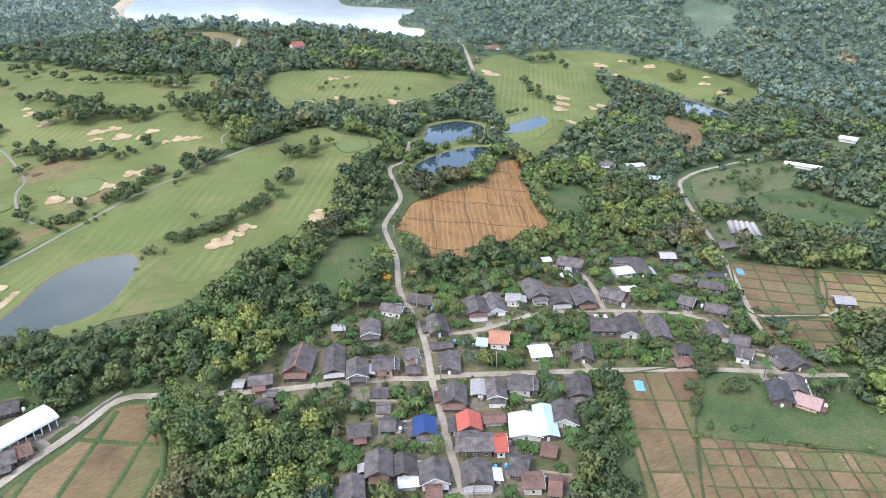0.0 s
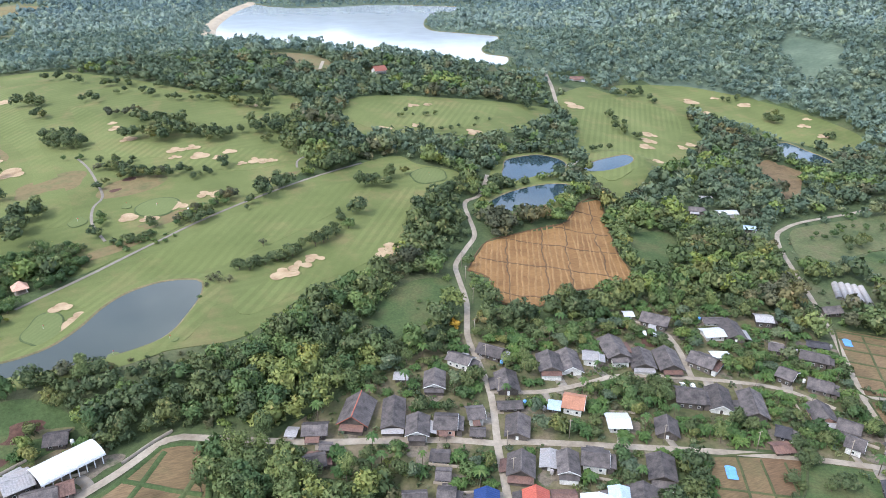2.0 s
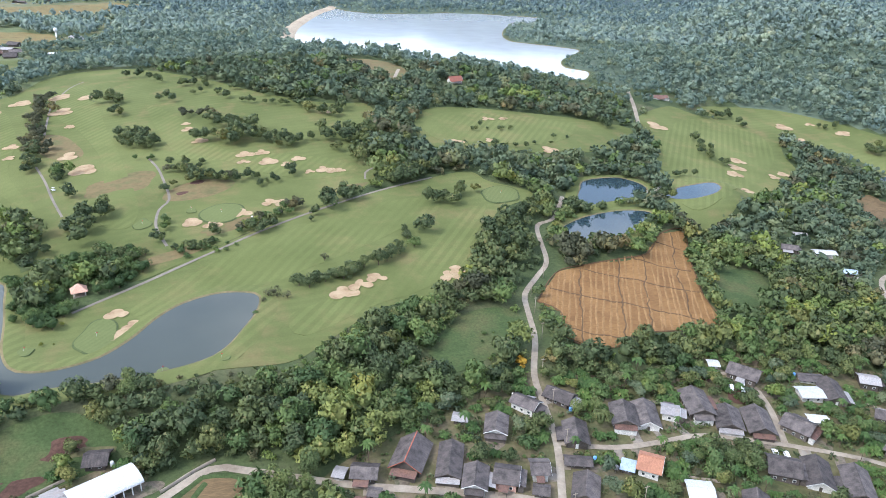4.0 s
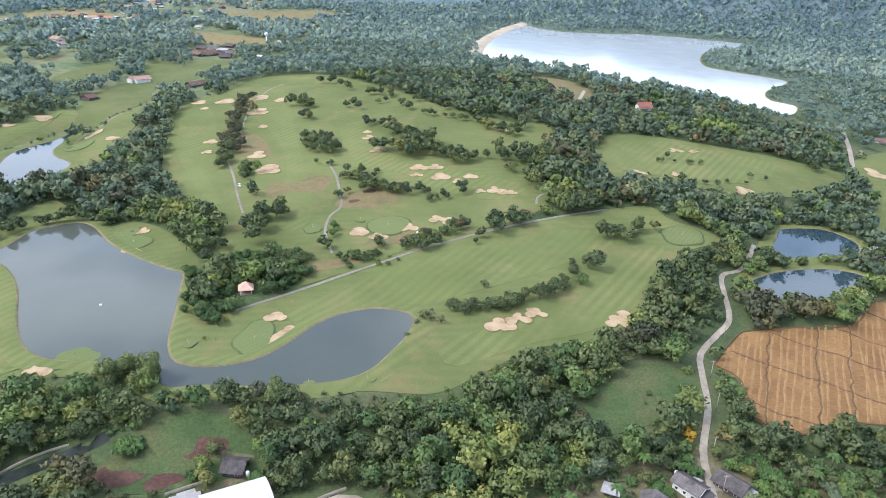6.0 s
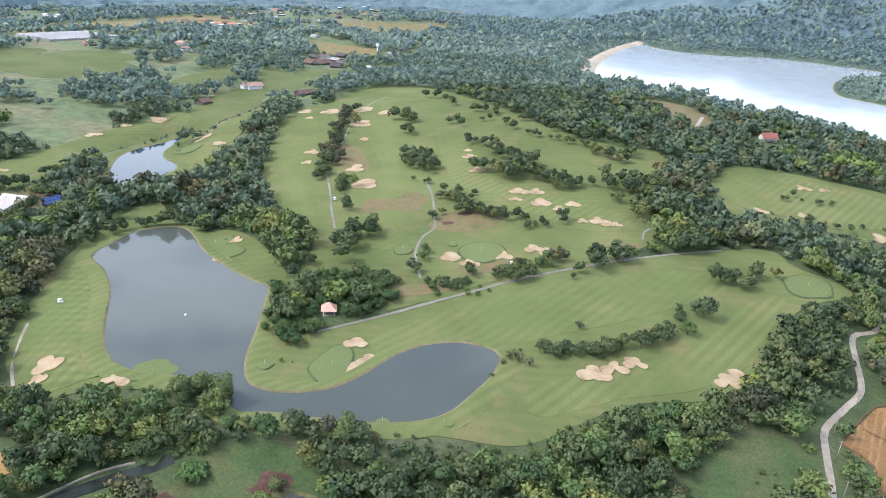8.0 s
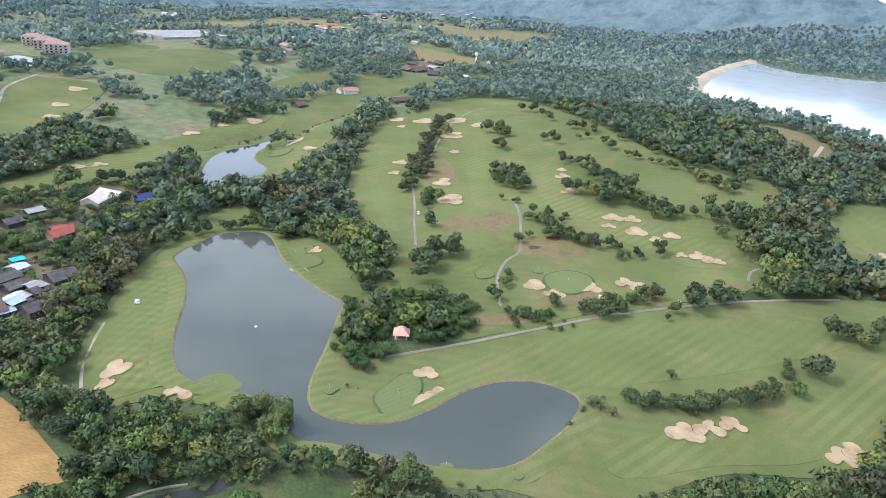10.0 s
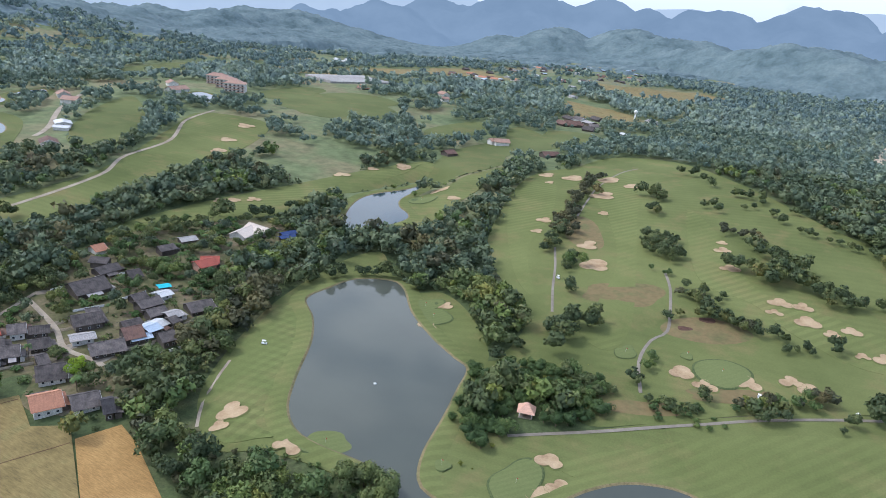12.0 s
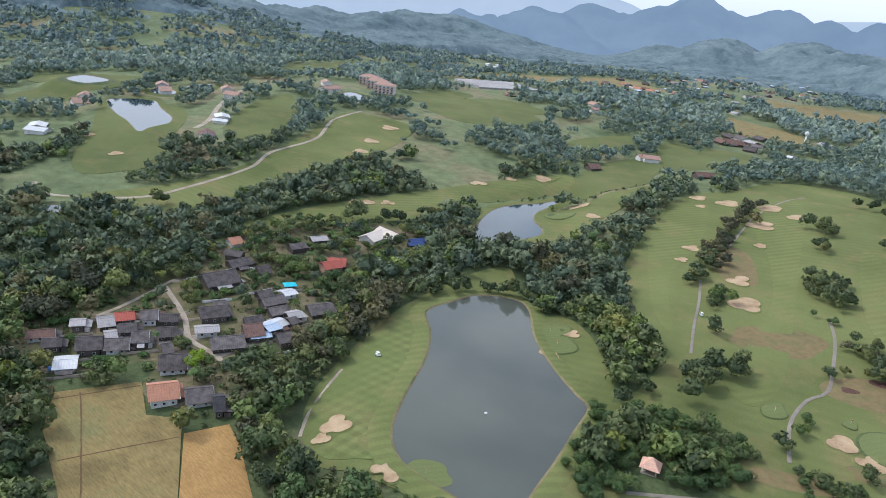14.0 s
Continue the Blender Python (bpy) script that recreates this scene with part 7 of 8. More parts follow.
# ---- single trees ----
def mesh_of(name, verts, faces, material, smooth=False):
    me = bpy.data.meshes.new(name)
    me.from_pydata([tuple(v) for v in verts], [], [tuple(int(i) for i in f) for f in faces])
    me.materials.append(material)
    if smooth:
        me.shade_smooth()
    return me


def limbs(rng, height, radius, spread, count):
    """A tapered trunk with a few limbs."""
    verts, faces = [], []

    def limb(a, b, ra, rb, sides=6):
        a, b = Vector(a), Vector(b)
        d = (b - a).normalized()
        u = d.cross(Vector((0.3, 0.9, 0.2))).normalized()
        w = d.cross(u)
        i = len(verts)
        for p, r in ((a, ra), (b, rb)):
            for k in range(sides):
                t = 2 * math.pi * k / sides
                verts.append(p + (u * math.cos(t) + w * math.sin(t)) * r)
        faces.extend((i + k, i + (k + 1) % sides, i + sides + (k + 1) % sides, i + sides + k) for k in range(sides))

    fork = height * 0.4
    limb((0, 0, -0.6), (0.1, 0.1, fork), radius, radius * 0.7)
    for k in range(count):
        t = 2 * math.pi * (k + rng.uniform(0, 0.6)) / count
        limb((0.1, 0.1, fork * rng.uniform(0.8, 1)), (spread * math.cos(t), spread * math.sin(t), height * rng.uniform(0.62, 0.8)), radius * 0.5, radius * 0.15)
    return verts, faces


TREE_KINDS = {}


def tree_kind(kind, label, material, variants, radius, height, base, leaves, size, lobes, trunk=0.28, upright=0.0, core=0.45):
    made = []
    for k in range(variants):
        v, f, n = leafy(rng, radius * rng.uniform(0.85, 1.15), height * rng.uniform(0.85, 1.15), base, leaves, size, lobes, upright, core)
        tv, tf = limbs(rng, base + height * 0.7, trunk, radius * 0.5, 4)
        made.append((mesh_of("trunk", tv, tf, BARK, True), leaf_mesh("crown", v, f, n, np.full(len(v), 0.5), material)))
    TREE_KINDS[kind] = (made, label)


tree_kind("broad", "dark green broadleaf tree with an uneven crown", LEAF, 6, 3.9, 7.2, -0.4, 640, 0.66, 16)
tree_kind("mango", "dense dark green round-crowned tree", LEAF, 4, 3.6, 5.6, -0.3, 600, 0.62, 18, core=0.55)
tree_kind("orchard", "small tidy round-crowned orchard tree", LEAF_ORCHARD, 4, 2.75, 4.2, 0.3, 460, 0.42, 11, 0.16, core=0.74)
tree_kind("bright", "fresh light green leafy tree", LEAF_BRIGHT, 3, 3.7, 6.4, -0.5, 600, 0.66, 14)
tree_kind("lime", "rounded vivid lime green tree beside a house", LEAF_LIME, 1, 3.8, 6.5, 1.0, 700, 0.5, 10)
tree_kind("brown", "half-bare brownish dry-season tree", LEAF_BROWN, 3, 3.7, 6.4, -0.3, 430, 0.42, 12, core=0.4)
tree_kind("yellow", "small bright yellow-green ornamental tree", LEAF_YELLOW, 2, 3.8, 6.0, 0.8, 560, 0.66, 12)
tree_kind("gold", "golden-orange flowering tree by the road", LEAF_GOLD, 1, 3.6, 6.5, 1.0, 560, 0.66, 12)
tree_kind("bush", "low leafy green shrub", LEAF_BRIGHT, 3, 3.6, 4.4, 0.0, 380, 0.72, 11, 0.15)
tree_kind("bamboo", "tall feathery yellow-green bamboo clump", LEAF_BAMBOO, 3, 3.4, 9.0, 0.6, 660, 0.56, 20, 0.2, 0.55, 0.4)


def fronds(rng, count, length, width, droop, top):
    """Drooping leaves round a crown shaft."""
    verts, faces = [], []
    for k in range(count):
        t = 2 * math.pi * k / count + rng.uniform(-0.25, 0.25)
        up = rng.uniform(0.2, 1.1)
        d, s = Vector((math.cos(t), math.sin(t), 0)), Vector((-math.sin(t), math.cos(t), 0))
        i, n = len(verts), 5
        for j in range(n):
            u = j / (n - 1)
            p = d * (length * u * (0.55 + 0.45 * (1 - up * 0.5))) + Vector((0, 0, top + length * (up * u - droop * u * u * (0.6 + up))))
            w = width * (0.35 + 1.0 * math.sin(math.pi * min(u + 0.12, 1.0)))
            verts += [p - s * w + Vector((0, 0, -w * 0.35)), p, p + s * w + Vector((0, 0, -w * 0.35))]
        for j in range(n - 1):
            for m in (0, 1):
                faces.append((i + 3 * j + m, i + 3 * j + m + 1, i + 3 * j + m + 4, i + 3 * j + m + 3))
    return verts, faces


made = []
for k in range(3):
    v, f = fronds(rng, 15, 3.2, 0.42, 0.75, 8.0)
    tv, tf = limbs(rng, 8.0 / 0.4, 0.17, 0.2, 0)
    made.append((mesh_of("trunk", tv, tf, BARK, True), mesh_of("crown", v, f, LEAF_PALM)))
TREE_KINDS["palm"] = (made, "slim coconut palm with drooping fronds")
made = []
for k in range(3):
    v, f = [], []
    for c in range(4):
        a, b = fronds(rng, 8, 2.4, 0.45, 0.6, 1.7)
        ox, oy = rng.uniform(-1.3, 1.3), rng.uniform(-1.3, 1.3)
        f += [tuple(i + len(v) for i in q) for q in b]
        v += [p + Vector((ox, oy, rng.uniform(-0.5, 0.4))) for p in a]
    tv, tf = limbs(rng, 1.7 / 0.4, 0.18, 0.2, 0)
    made.append((mesh_of("trunk", tv, tf, LEAF_PALM, True), mesh_of("crown", v, f, LEAF_PALM)))
TREE_KINDS["banana"] = (made, "clump of banana plants with broad leaves")
FIRST = {}
TREE_WORDS = {"palm": ("palm_tree", "palm"), "banana": ("banana_plant", "banana plant"), "bush": ("shrub", "shrub"), "bamboo": ("bamboo_clump", "bamboo")}


def plant(kind, x, y, size):
    """One tree; the first of each sort is built and the others are copies."""
    made, label = TREE_KINDS[kind]
    k = int(rng.integers(len(made)))
    m = Matrix.Translation((x, y, land_at(x, y))) @ Matrix.Rotation(rng.uniform(0, 6.28), 4, "Z") @ Matrix.Diagonal((size, size, size * rng.uniform(0.88, 1.12), 1))
    if (kind, k) in FIRST:
        return copy_thing(FIRST[kind, k], m)
    name, category = TREE_WORDS.get(kind, ("tree", "tree"))
    ob = new(name)
    for part_name, me in zip(("trunk", "crown"), made[k]):
        p = new(part_name, me)
        p.parent = ob
    tagged(ob, label, category, group=category + "s")
    FIRST[kind, k] = ob
    copy = copy_thing(ob, m)
    # the first one stands where the copy would, and the copy goes
    for o in (*copy.children_recursive, copy):
        bpy.data.objects.remove(o)
    ob.matrix_basis = m
    return ob


def on_house(x, y, margin=0.0):
    for cx, cy, turn, hl, hw in FOOTPRINTS:
        dx, dy = x - cx, y - cy
        if abs(dx) < 25 and abs(dy) < 25:
            a, b = dx * math.cos(turn) + dy * math.sin(turn), -dx * math.sin(turn) + dy * math.cos(turn)
            if abs(a) < hl + margin and abs(b) < hw + margin:
                return True
    return False


def in_water(x, y):
    return any(inside(np.array([x]), np.array([y]), s)[0] for _, s in SHORES.values())


FAR_TREES = {}


def grove(line, count, spread, size, kind):
    """Trees scattered along a line; those far off go into one mesh for each sort."""
    size *= 1.12
    pts = rounded(line, False, 2.0) if len(line) > 1 else line
    for k in range(count):
        for attempt in range(6):
            i = (k + rng.uniform(0, 1)) / count * (len(pts) - 1)
            (ax, ay), (bx, by) = pts[int(i)], pts[min(int(i) + 1, len(pts) - 1)]
            u = i - int(i)
            x, y = ax + (bx - ax) * u + rng.normal() * spread * 0.7, ay + (by - ay) * u + rng.normal() * spread * 0.7
            if not in_water(x, y) and not on_house(x, y, 1.0):
                s = size * rng.uniform(0.75, 1.2)
                if math.hypot(x, y) < 335 or kind in ("yellow", "lime", "gold"):
                    plant(kind, x, y, s)
                else:
                    FAR_TREES.setdefault(kind, []).append((x, y, land_at(x, y), s, rng.uniform(0, 6.28), rng.integers(0, 6)))
                break


grove([(149.8, 98), (139.5, 83), (128.4, 65.9)], 12, 1, 0.85, 'banana')
grove([(226.3, 104.4)], 2, 2, 1.1, 'mango')
grove([(186.7, 71.6)], 1, 0, 0.8, 'mango')
grove([(185.8, 86.1)], 3, 1.5, 0.8, 'broad')
grove([(223.2, 88.4)], 3, 2, 0.7, 'mango')
grove([(153.2, 115.8), (172.2, 108.5)], 9, 3, 0.9, 'banana')
grove([(150.3, 145.6), (159, 133.8)], 9, 4, 0.8, 'mango')
grove([(160.7, 61.5)], 2, 1.5, 0.5, 'bush')
grove([(165.5, 56.6), (178, 51.8)], 4, 2, 0.4, 'bush')
grove([(195.5, 99.4), (175.3, 81.5), (158.1, 66.2)], 9, 2, 0.7, 'broad')
grove([(180.7, 72.5)], 1, 0, 0.6, 'mango')
grove([(-226.2, 342.8), (-218, 360.8), (-206.1, 375.1), (-191.8, 381)], 12, 2.5, 0.95, 'broad')
grove([(245, 403.9), (274.2, 415.8), (285.8, 406.3)], 8, 2, 0.8, 'broad')
grove([(15.6, 280), (27.6, 283.5), (41.4, 285.6), (53.5, 293.4), (66, 301.2), (71.9, 306)], 20, 3, 0.9, 'broad')
grove([(32.2, 301.7)], 1, 0, 0.6, 'brown')
grove([(71.8, 314.4)], 1, 0, 0.65, 'broad')
grove([(78.5, 325.9)], 1, 0, 0.6, 'broad')
grove([(77.3, 317.9)], 2, 3, 0.7, 'broad')
grove([(86.6, 329.1)], 1, 0, 0.5, 'broad')
grove([(91.2, 324.3)], 2, 2, 0.95, 'broad')
grove([(80.3, 309.1)], 1, 0, 0.8, 'bright')
grove([(102.9, 361.1), (113, 359.2), (124.2, 368), (132.2, 378.9)], 11, 4, 0.9, 'broad')
grove([(39.5, 362.9), (47.3, 365.5), (56.2, 372.3)], 8, 4, 1.15, 'broad')
grove([(33.1, 353.7)], 2, 2, 0.8, 'broad')
grove([(30.4, 345.4)], 1, 0, 0.45, 'broad')
grove([(-18.2, 484.3), (-9.9, 474.5), (-0.1, 468.3), (10.5, 476.4), (-4.9, 496.1), (-15.4, 506.6)], 26, 7, 1.15, 'broad')
grove([(-42.5, 533.9), (-29.4, 530.3), (-20.6, 524.3)], 9, 5, 0.7, 'brown')
grove([(23.6, 458.6), (31.9, 461.7)], 4, 4, 0.9, 'broad')
grove([(44.5, 466.5)], 1, 0, 0.9, 'broad')
grove([(56.7, 468.7), (71.6, 467), (87.8, 461.4), (88.4, 439.7), (74.6, 428.4)], 38, 11, 1.1, 'broad')
grove([(81.5, 390.8), (91.7, 394.5), (104.3, 401), (121.7, 412.7)], 17, 5, 0.95, 'broad')
grove([(-37.5, 320.8), (-29.4, 323.4), (-18.5, 327), (-11.3, 323.9)], 14, 7, 0.6, 'bush')
grove([(-3.6, 338.1), (2.2, 338.9), (7.8, 349.9)], 6, 3, 0.75, 'broad')
grove([(21.3, 362.6), (25.9, 365.2)], 4, 3, 0.7, 'brown')
grove([(-48.7, 363.1), (-44, 347)], 4, 2, 0.6, 'bright')
grove([(-49.8, 337.1)], 2, 2, 0.7, 'broad')
grove([(-44.6, 404.3), (-25.6, 409.8), (-8.6, 411.4), (0.1, 404.5)], 14, 5, 0.65, 'broad')
grove([(-37.1, 439), (-26.1, 437.9)], 5, 4, 0.6, 'broad')
grove([(5.2, 401.2), (18.5, 404.5)], 7, 4, 0.45, 'broad')
grove([(25.9, 407.1)], 1, 0, 0.75, 'broad')
grove([(-95.8, 356), (-93, 363.2), (-86.9, 370.8), (-83.2, 378.5), (-89.4, 343.1)], 13, 5, 1.1, 'broad')
grove([(-102.9, 323.2), (-107.4, 348.3), (-116.1, 361.7)], 7, 4, 0.9, 'broad')
grove([(-136.2, 461.9), (-131.9, 467.2)], 5, 4, 0.9, 'broad')
grove([(-146.1, 508.4), (-143.3, 521.2), (-149.5, 549.6), (-154.7, 590.4), (-154.5, 628.9)], 20, 6, 0.8, 'brown')
grove([(-113.8, 432), (-113.2, 451.4)], 7, 4, 0.6, 'broad')
grove([(-102.4, 408)], 1, 0, 0.6, 'broad')
grove([(-108.5, 599), (-96.8, 587.1), (-90.5, 591.6)], 7, 5, 0.9, 'broad')
grove([(-94.4, 559.8), (-88.1, 549.1)], 5, 5, 0.9, 'broad')
grove([(-84.8, 497.6), (-70.3, 477.3), (-61.7, 477.4)], 8, 4, 0.8, 'broad')
grove([(-68, 501.9)], 2, 2, 0.9, 'broad')
grove([(-69.6, 448.9), (-55.8, 457.1)], 4, 4, 0.5, 'bush')
grove([(-97.3, 679), (-84.2, 668.7), (-66.2, 649)], 5, 4, 0.9, 'broad')
grove([(-53.7, 626), (-23.5, 615.3)], 7, 6, 0.8, 'broad')
grove([(5.6, 602), (19.7, 586.6), (35, 562.9), (49.9, 551.6)], 18, 7, 0.9, 'broad')
grove([(-64.5, 584.4), (-48.5, 572.5)], 3, 3, 0.8, 'broad')
grove([(-75, 325.7), (-62.7, 321), (-54.9, 324.7)], 8, 5, 0.8, 'broad')
grove([(-82.1, 267.4)], 1, 0, 0.35, 'yellow')
grove([(-86.6, 250.8)], 1, 0, 0.3, 'yellow')
grove([(-82.3, 252)], 1, 0, 0.38, 'yellow')
grove([(-70.7, 297.5)], 1, 0, 0.4, 'yellow')
grove([(-84.7, 303.4)], 2, 2, 0.6, 'yellow')
grove([(-108.9, 302.7), (-103.7, 295.2)], 4, 3, 0.6, 'yellow')
grove([(0.2, 270.2), (4.2, 274.1), (9.1, 272.2)], 5, 3, 0.6, 'brown')
grove([(-2.3, 259.7)], 2, 2, 0.4, 'bush')
grove([(-116.1, 222.6), (-108.7, 222.8), (-100.2, 223), (-94.2, 222.7)], 12, 4, 0.95, 'broad')
grove([(-78.1, 223.5), (-72.8, 223.5)], 4, 2, 0.8, 'broad')
grove([(-69.7, 341.5)], 1, 0, 0.3, 'yellow')
grove([(166.4, 484.3), (175.4, 488.8), (192.9, 487), (204.2, 495)], 8, 3, 0.45, 'broad')
grove([(174, 448.3), (190.6, 454), (195.9, 449.5)], 6, 4, 0.6, 'broad')
grove([(301.5, 516.1)], 3, 4, 1.1, 'broad')
grove([(387.3, 505.5), (380.2, 480.9), (374.4, 457.3), (371.8, 446.6)], 15, 5, 0.7, 'broad')
grove([(308.2, 415.5), (322, 414.8)], 4, 3, 0.6, 'broad')
grove([(263.7, 363.3), (274.3, 369.4)], 6, 3, 0.8, 'broad')
grove([(277.3, 397.1)], 1, 0, 0.5, 'broad')
grove([(246.3, 371.4)], 1, 0, 0.35, 'broad')
grove([(553.7, 474.3), (566.3, 474.7)], 7, 6, 1, 'broad')
grove([(546.2, 536.7), (572.4, 533.4)], 5, 4, 0.6, 'broad')
grove([(575.8, 418)], 3, 4, 0.7, 'broad')
grove([(437.9, 563.1), (461.7, 564.8), (466.2, 535.4)], 9, 6, 0.8, 'broad')
grove([(480.2, 505.5), (495.6, 487.8)], 8, 6, 0.9, 'broad')
grove([(202.2, 458.2), (257.1, 481)], 4, 5, 0.4, 'broad')
grove([(-330.3, 384.6)], 2, 3, 1.3, 'broad')
grove([(-316.7, 402.1), (-312.5, 408.5)], 5, 4, 0.9, 'broad')
grove([(-353.9, 337.8), (-354, 346.4), (-350, 356.6), (-344.4, 362.1)], 5, 2, 0.45, 'broad')
grove([(-309, 426.8), (-307.9, 434.1)], 4, 4, 0.9, 'broad')
grove([(-414.8, 297.2)], 3, 4, 0.9, 'broad')
grove([(-346, 193), (-345, 205), (-330, 213), (-334, 226)], 9, 5, 1.35, 'brown')
grove([(-316, 199), (-320, 187), (-308, 207)], 6, 4, 1.25, 'brown')
grove([(-327, 240), (-344, 237), (-375, 198)], 6, 6, 1.45, 'broad')
grove([(-391, 215)], 2, 2, 1.5, 'bright')
grove([(-93, 188)], 3, 1.5, 1.3, 'banana')
grove([(-99, 199), (-106, 198), (-118, 194)], 5, 2, 1.05, 'broad')
grove([(-112, 180), (-105, 185)], 4, 1.5, 0.45, 'bush')
grove([(-101, 194.5), (-98, 196)], 5, 1.2, 0.6, 'bush')
grove([(-100, 197)], 2, 1.5, 0.9, 'broad')
grove([(-116, 176)], 1, 0, 0.6, 'yellow')
grove([(-143.2, 501.2), (-131.5, 482.6), (-139.1, 522.5), (-148.6, 565.6), (-155.0, 613.4)], 20, 5, 0.9, 'brown')
grove([(-143.2, 501.2), (-131.5, 482.6), (-139.1, 522.5), (-148.6, 565.6), (-155.0, 613.4)], 8, 5, 0.8, 'broad')
grove([(-116.3, 442.4), (-109.1, 440.1)], 5, 3, 0.75, 'bright')
grove([(-81.7, 504.5), (-72.4, 491.1), (-60.2, 475.8)], 14, 4, 0.9, 'broad')
grove([(-47.7, 437.9), (-36.2, 426.2), (-26.7, 413.7), (-17.4, 410.0), (-5.8, 410.1)], 16, 4, 0.75, 'broad')
grove([(-47.7, 437.9), (-36.2, 426.2), (-26.7, 413.7), (-17.4, 410.0), (-5.8, 410.1)], 8, 4, 0.6, 'brown')
grove([(-42.2, 329.3), (-35.5, 327.8), (-28.0, 326.5), (-21.1, 336.4)], 12, 3, 0.55, 'bush')
grove([(-42.2, 329.3), (-35.5, 327.8), (-28.0, 326.5), (-21.1, 336.4)], 6, 3, 0.7, 'broad')
grove([(-7.2, 341.7), (0.9, 346.2), (12.2, 355.2), (20.2, 359.7)], 14, 3, 0.6, 'bush')
grove([(-7.2, 341.7), (0.9, 346.2), (12.2, 355.2), (20.2, 359.7)], 5, 3, 0.7, 'brown')
grove([(20.8, 473.5), (27.2, 464.5), (34.9, 461.5)], 9, 4, 0.95, 'broad')
grove([(45.2, 467.1)], 1, 0, 0.8, 'mango')
grove([(26.0, 411.4)], 1, 0, 0.8, 'mango')
grove([(-101.6, 406.2)], 1, 0, 0.8, 'mango')
grove([(-35.5, 597.6), (-22.3, 588.0), (-5.0, 567.7), (14.5, 552.8), (32.4, 543.5)], 12, 4, 0.7, 'broad')
grove([(35.9, 545.4), (52.7, 524.5), (68.3, 513.7), (89.5, 540.0)], 14, 5, 0.9, 'broad')
grove([(-242.1, 216.2)], 2, 2, 0.85, 'lime')
grove([(-202.2, 230.5)], 4, 3, 0.9, 'brown')
grove([(99.3, 201.1)], 2, 2, 0.7, 'gold')
grove([(164.8, 302.1), (178.2, 300.4), (196.5, 305), (217.5, 313.4), (238.5, 329.1)], 26, 4, 0.5, 'bush')
grove([(177.3, 369.3), (178.7, 354.9), (170.8, 340)], 8, 4, 0.9, 'bamboo')
grove([(87.4, 225.8), (96.4, 227.6)], 3, 3, 0.5, 'bush')
grove([(-11.8, 154.9), (-1, 153.9), (8.8, 144.9), (22.3, 137.5)], 16, 7, 0.9, 'bamboo')
grove([(-9.2, 145.9), (2.4, 139.2), (13.8, 132.6)], 14, 7, 0.9, 'bamboo')
grove([(-0.1, 187.2), (11.7, 186.6), (24.1, 191.6)], 10, 6, 0.9, 'bright')
grove([(32.6, 194.2), (43.4, 196.7), (52.4, 199.4)], 16, 7, 0.6, 'bush')
grove([(-110, 219), (-100.4, 217.5), (-92.3, 218.3)], 14, 5, 0.8, 'bamboo')
grove([(-232.8, 272.9), (-238.6, 291.5), (-211, 260.8)], 10, 5, 0.8, 'bamboo')
grove([(-260.1, 361.5), (-257.5, 377.9), (-250.4, 400.4)], 16, 6, 0.9, 'bamboo')
grove([(-51.5, 209.6), (-47.6, 205.7)], 5, 4, 0.9, 'bamboo')
grove([(375, 207.7), (392.3, 195.2), (394.6, 172.7)], 14, 7, 0.4, 'bush')
grove([(364, 245.4), (413.5, 253.2), (453.6, 250.3)], 16, 6, 0.5, 'bush')
grove([(374.6, 230.2), (396.4, 234.1)], 6, 5, 0.8, 'broad')


# the grove of small round trees about the pavilion
GROVE = [(-113.7, 313.5), (-101.0, 326.1), (-82.8, 333.2), (-59.1, 329.4), (-50.4, 305.6), (-64.1, 292.3), (-74.2, 291.5), (-78.5, 271.5), (-87.7, 258.9), (-101.7, 272.6)]
gx, gy = jittered(min(p[0] for p in GROVE), max(p[0] for p in GROVE), min(p[1] for p in GROVE), max(p[1] for p in GROVE), 4.7)
for x, y, k in zip(gx, gy, inside(gx, gy, GROVE)):
    if k and not on_house(x, y, 0.2) and not in_water(x, y):
        plant("orchard" if rng.uniform() < 0.86 else "bright" if rng.uniform() < 0.7 else "yellow", x, y, rng.uniform(0.8, 1.15))

BROAD_T = templates(6, 3.9, 7.6, 0.2, 250, 1.05, 14, core=0.5)
for kind, rows in FAR_TREES.items():
    ob = joined("trees", BROAD_T, rows, {"brown": LEAF_BROWN, "bush": LEAF_BRIGHT, "bright": LEAF_BRIGHT, "bamboo": LEAF_BAMBOO}.get(kind, LEAF))
    tagged(ob, "scattered far-off trees between the fairways", "trees", kind="stuff")

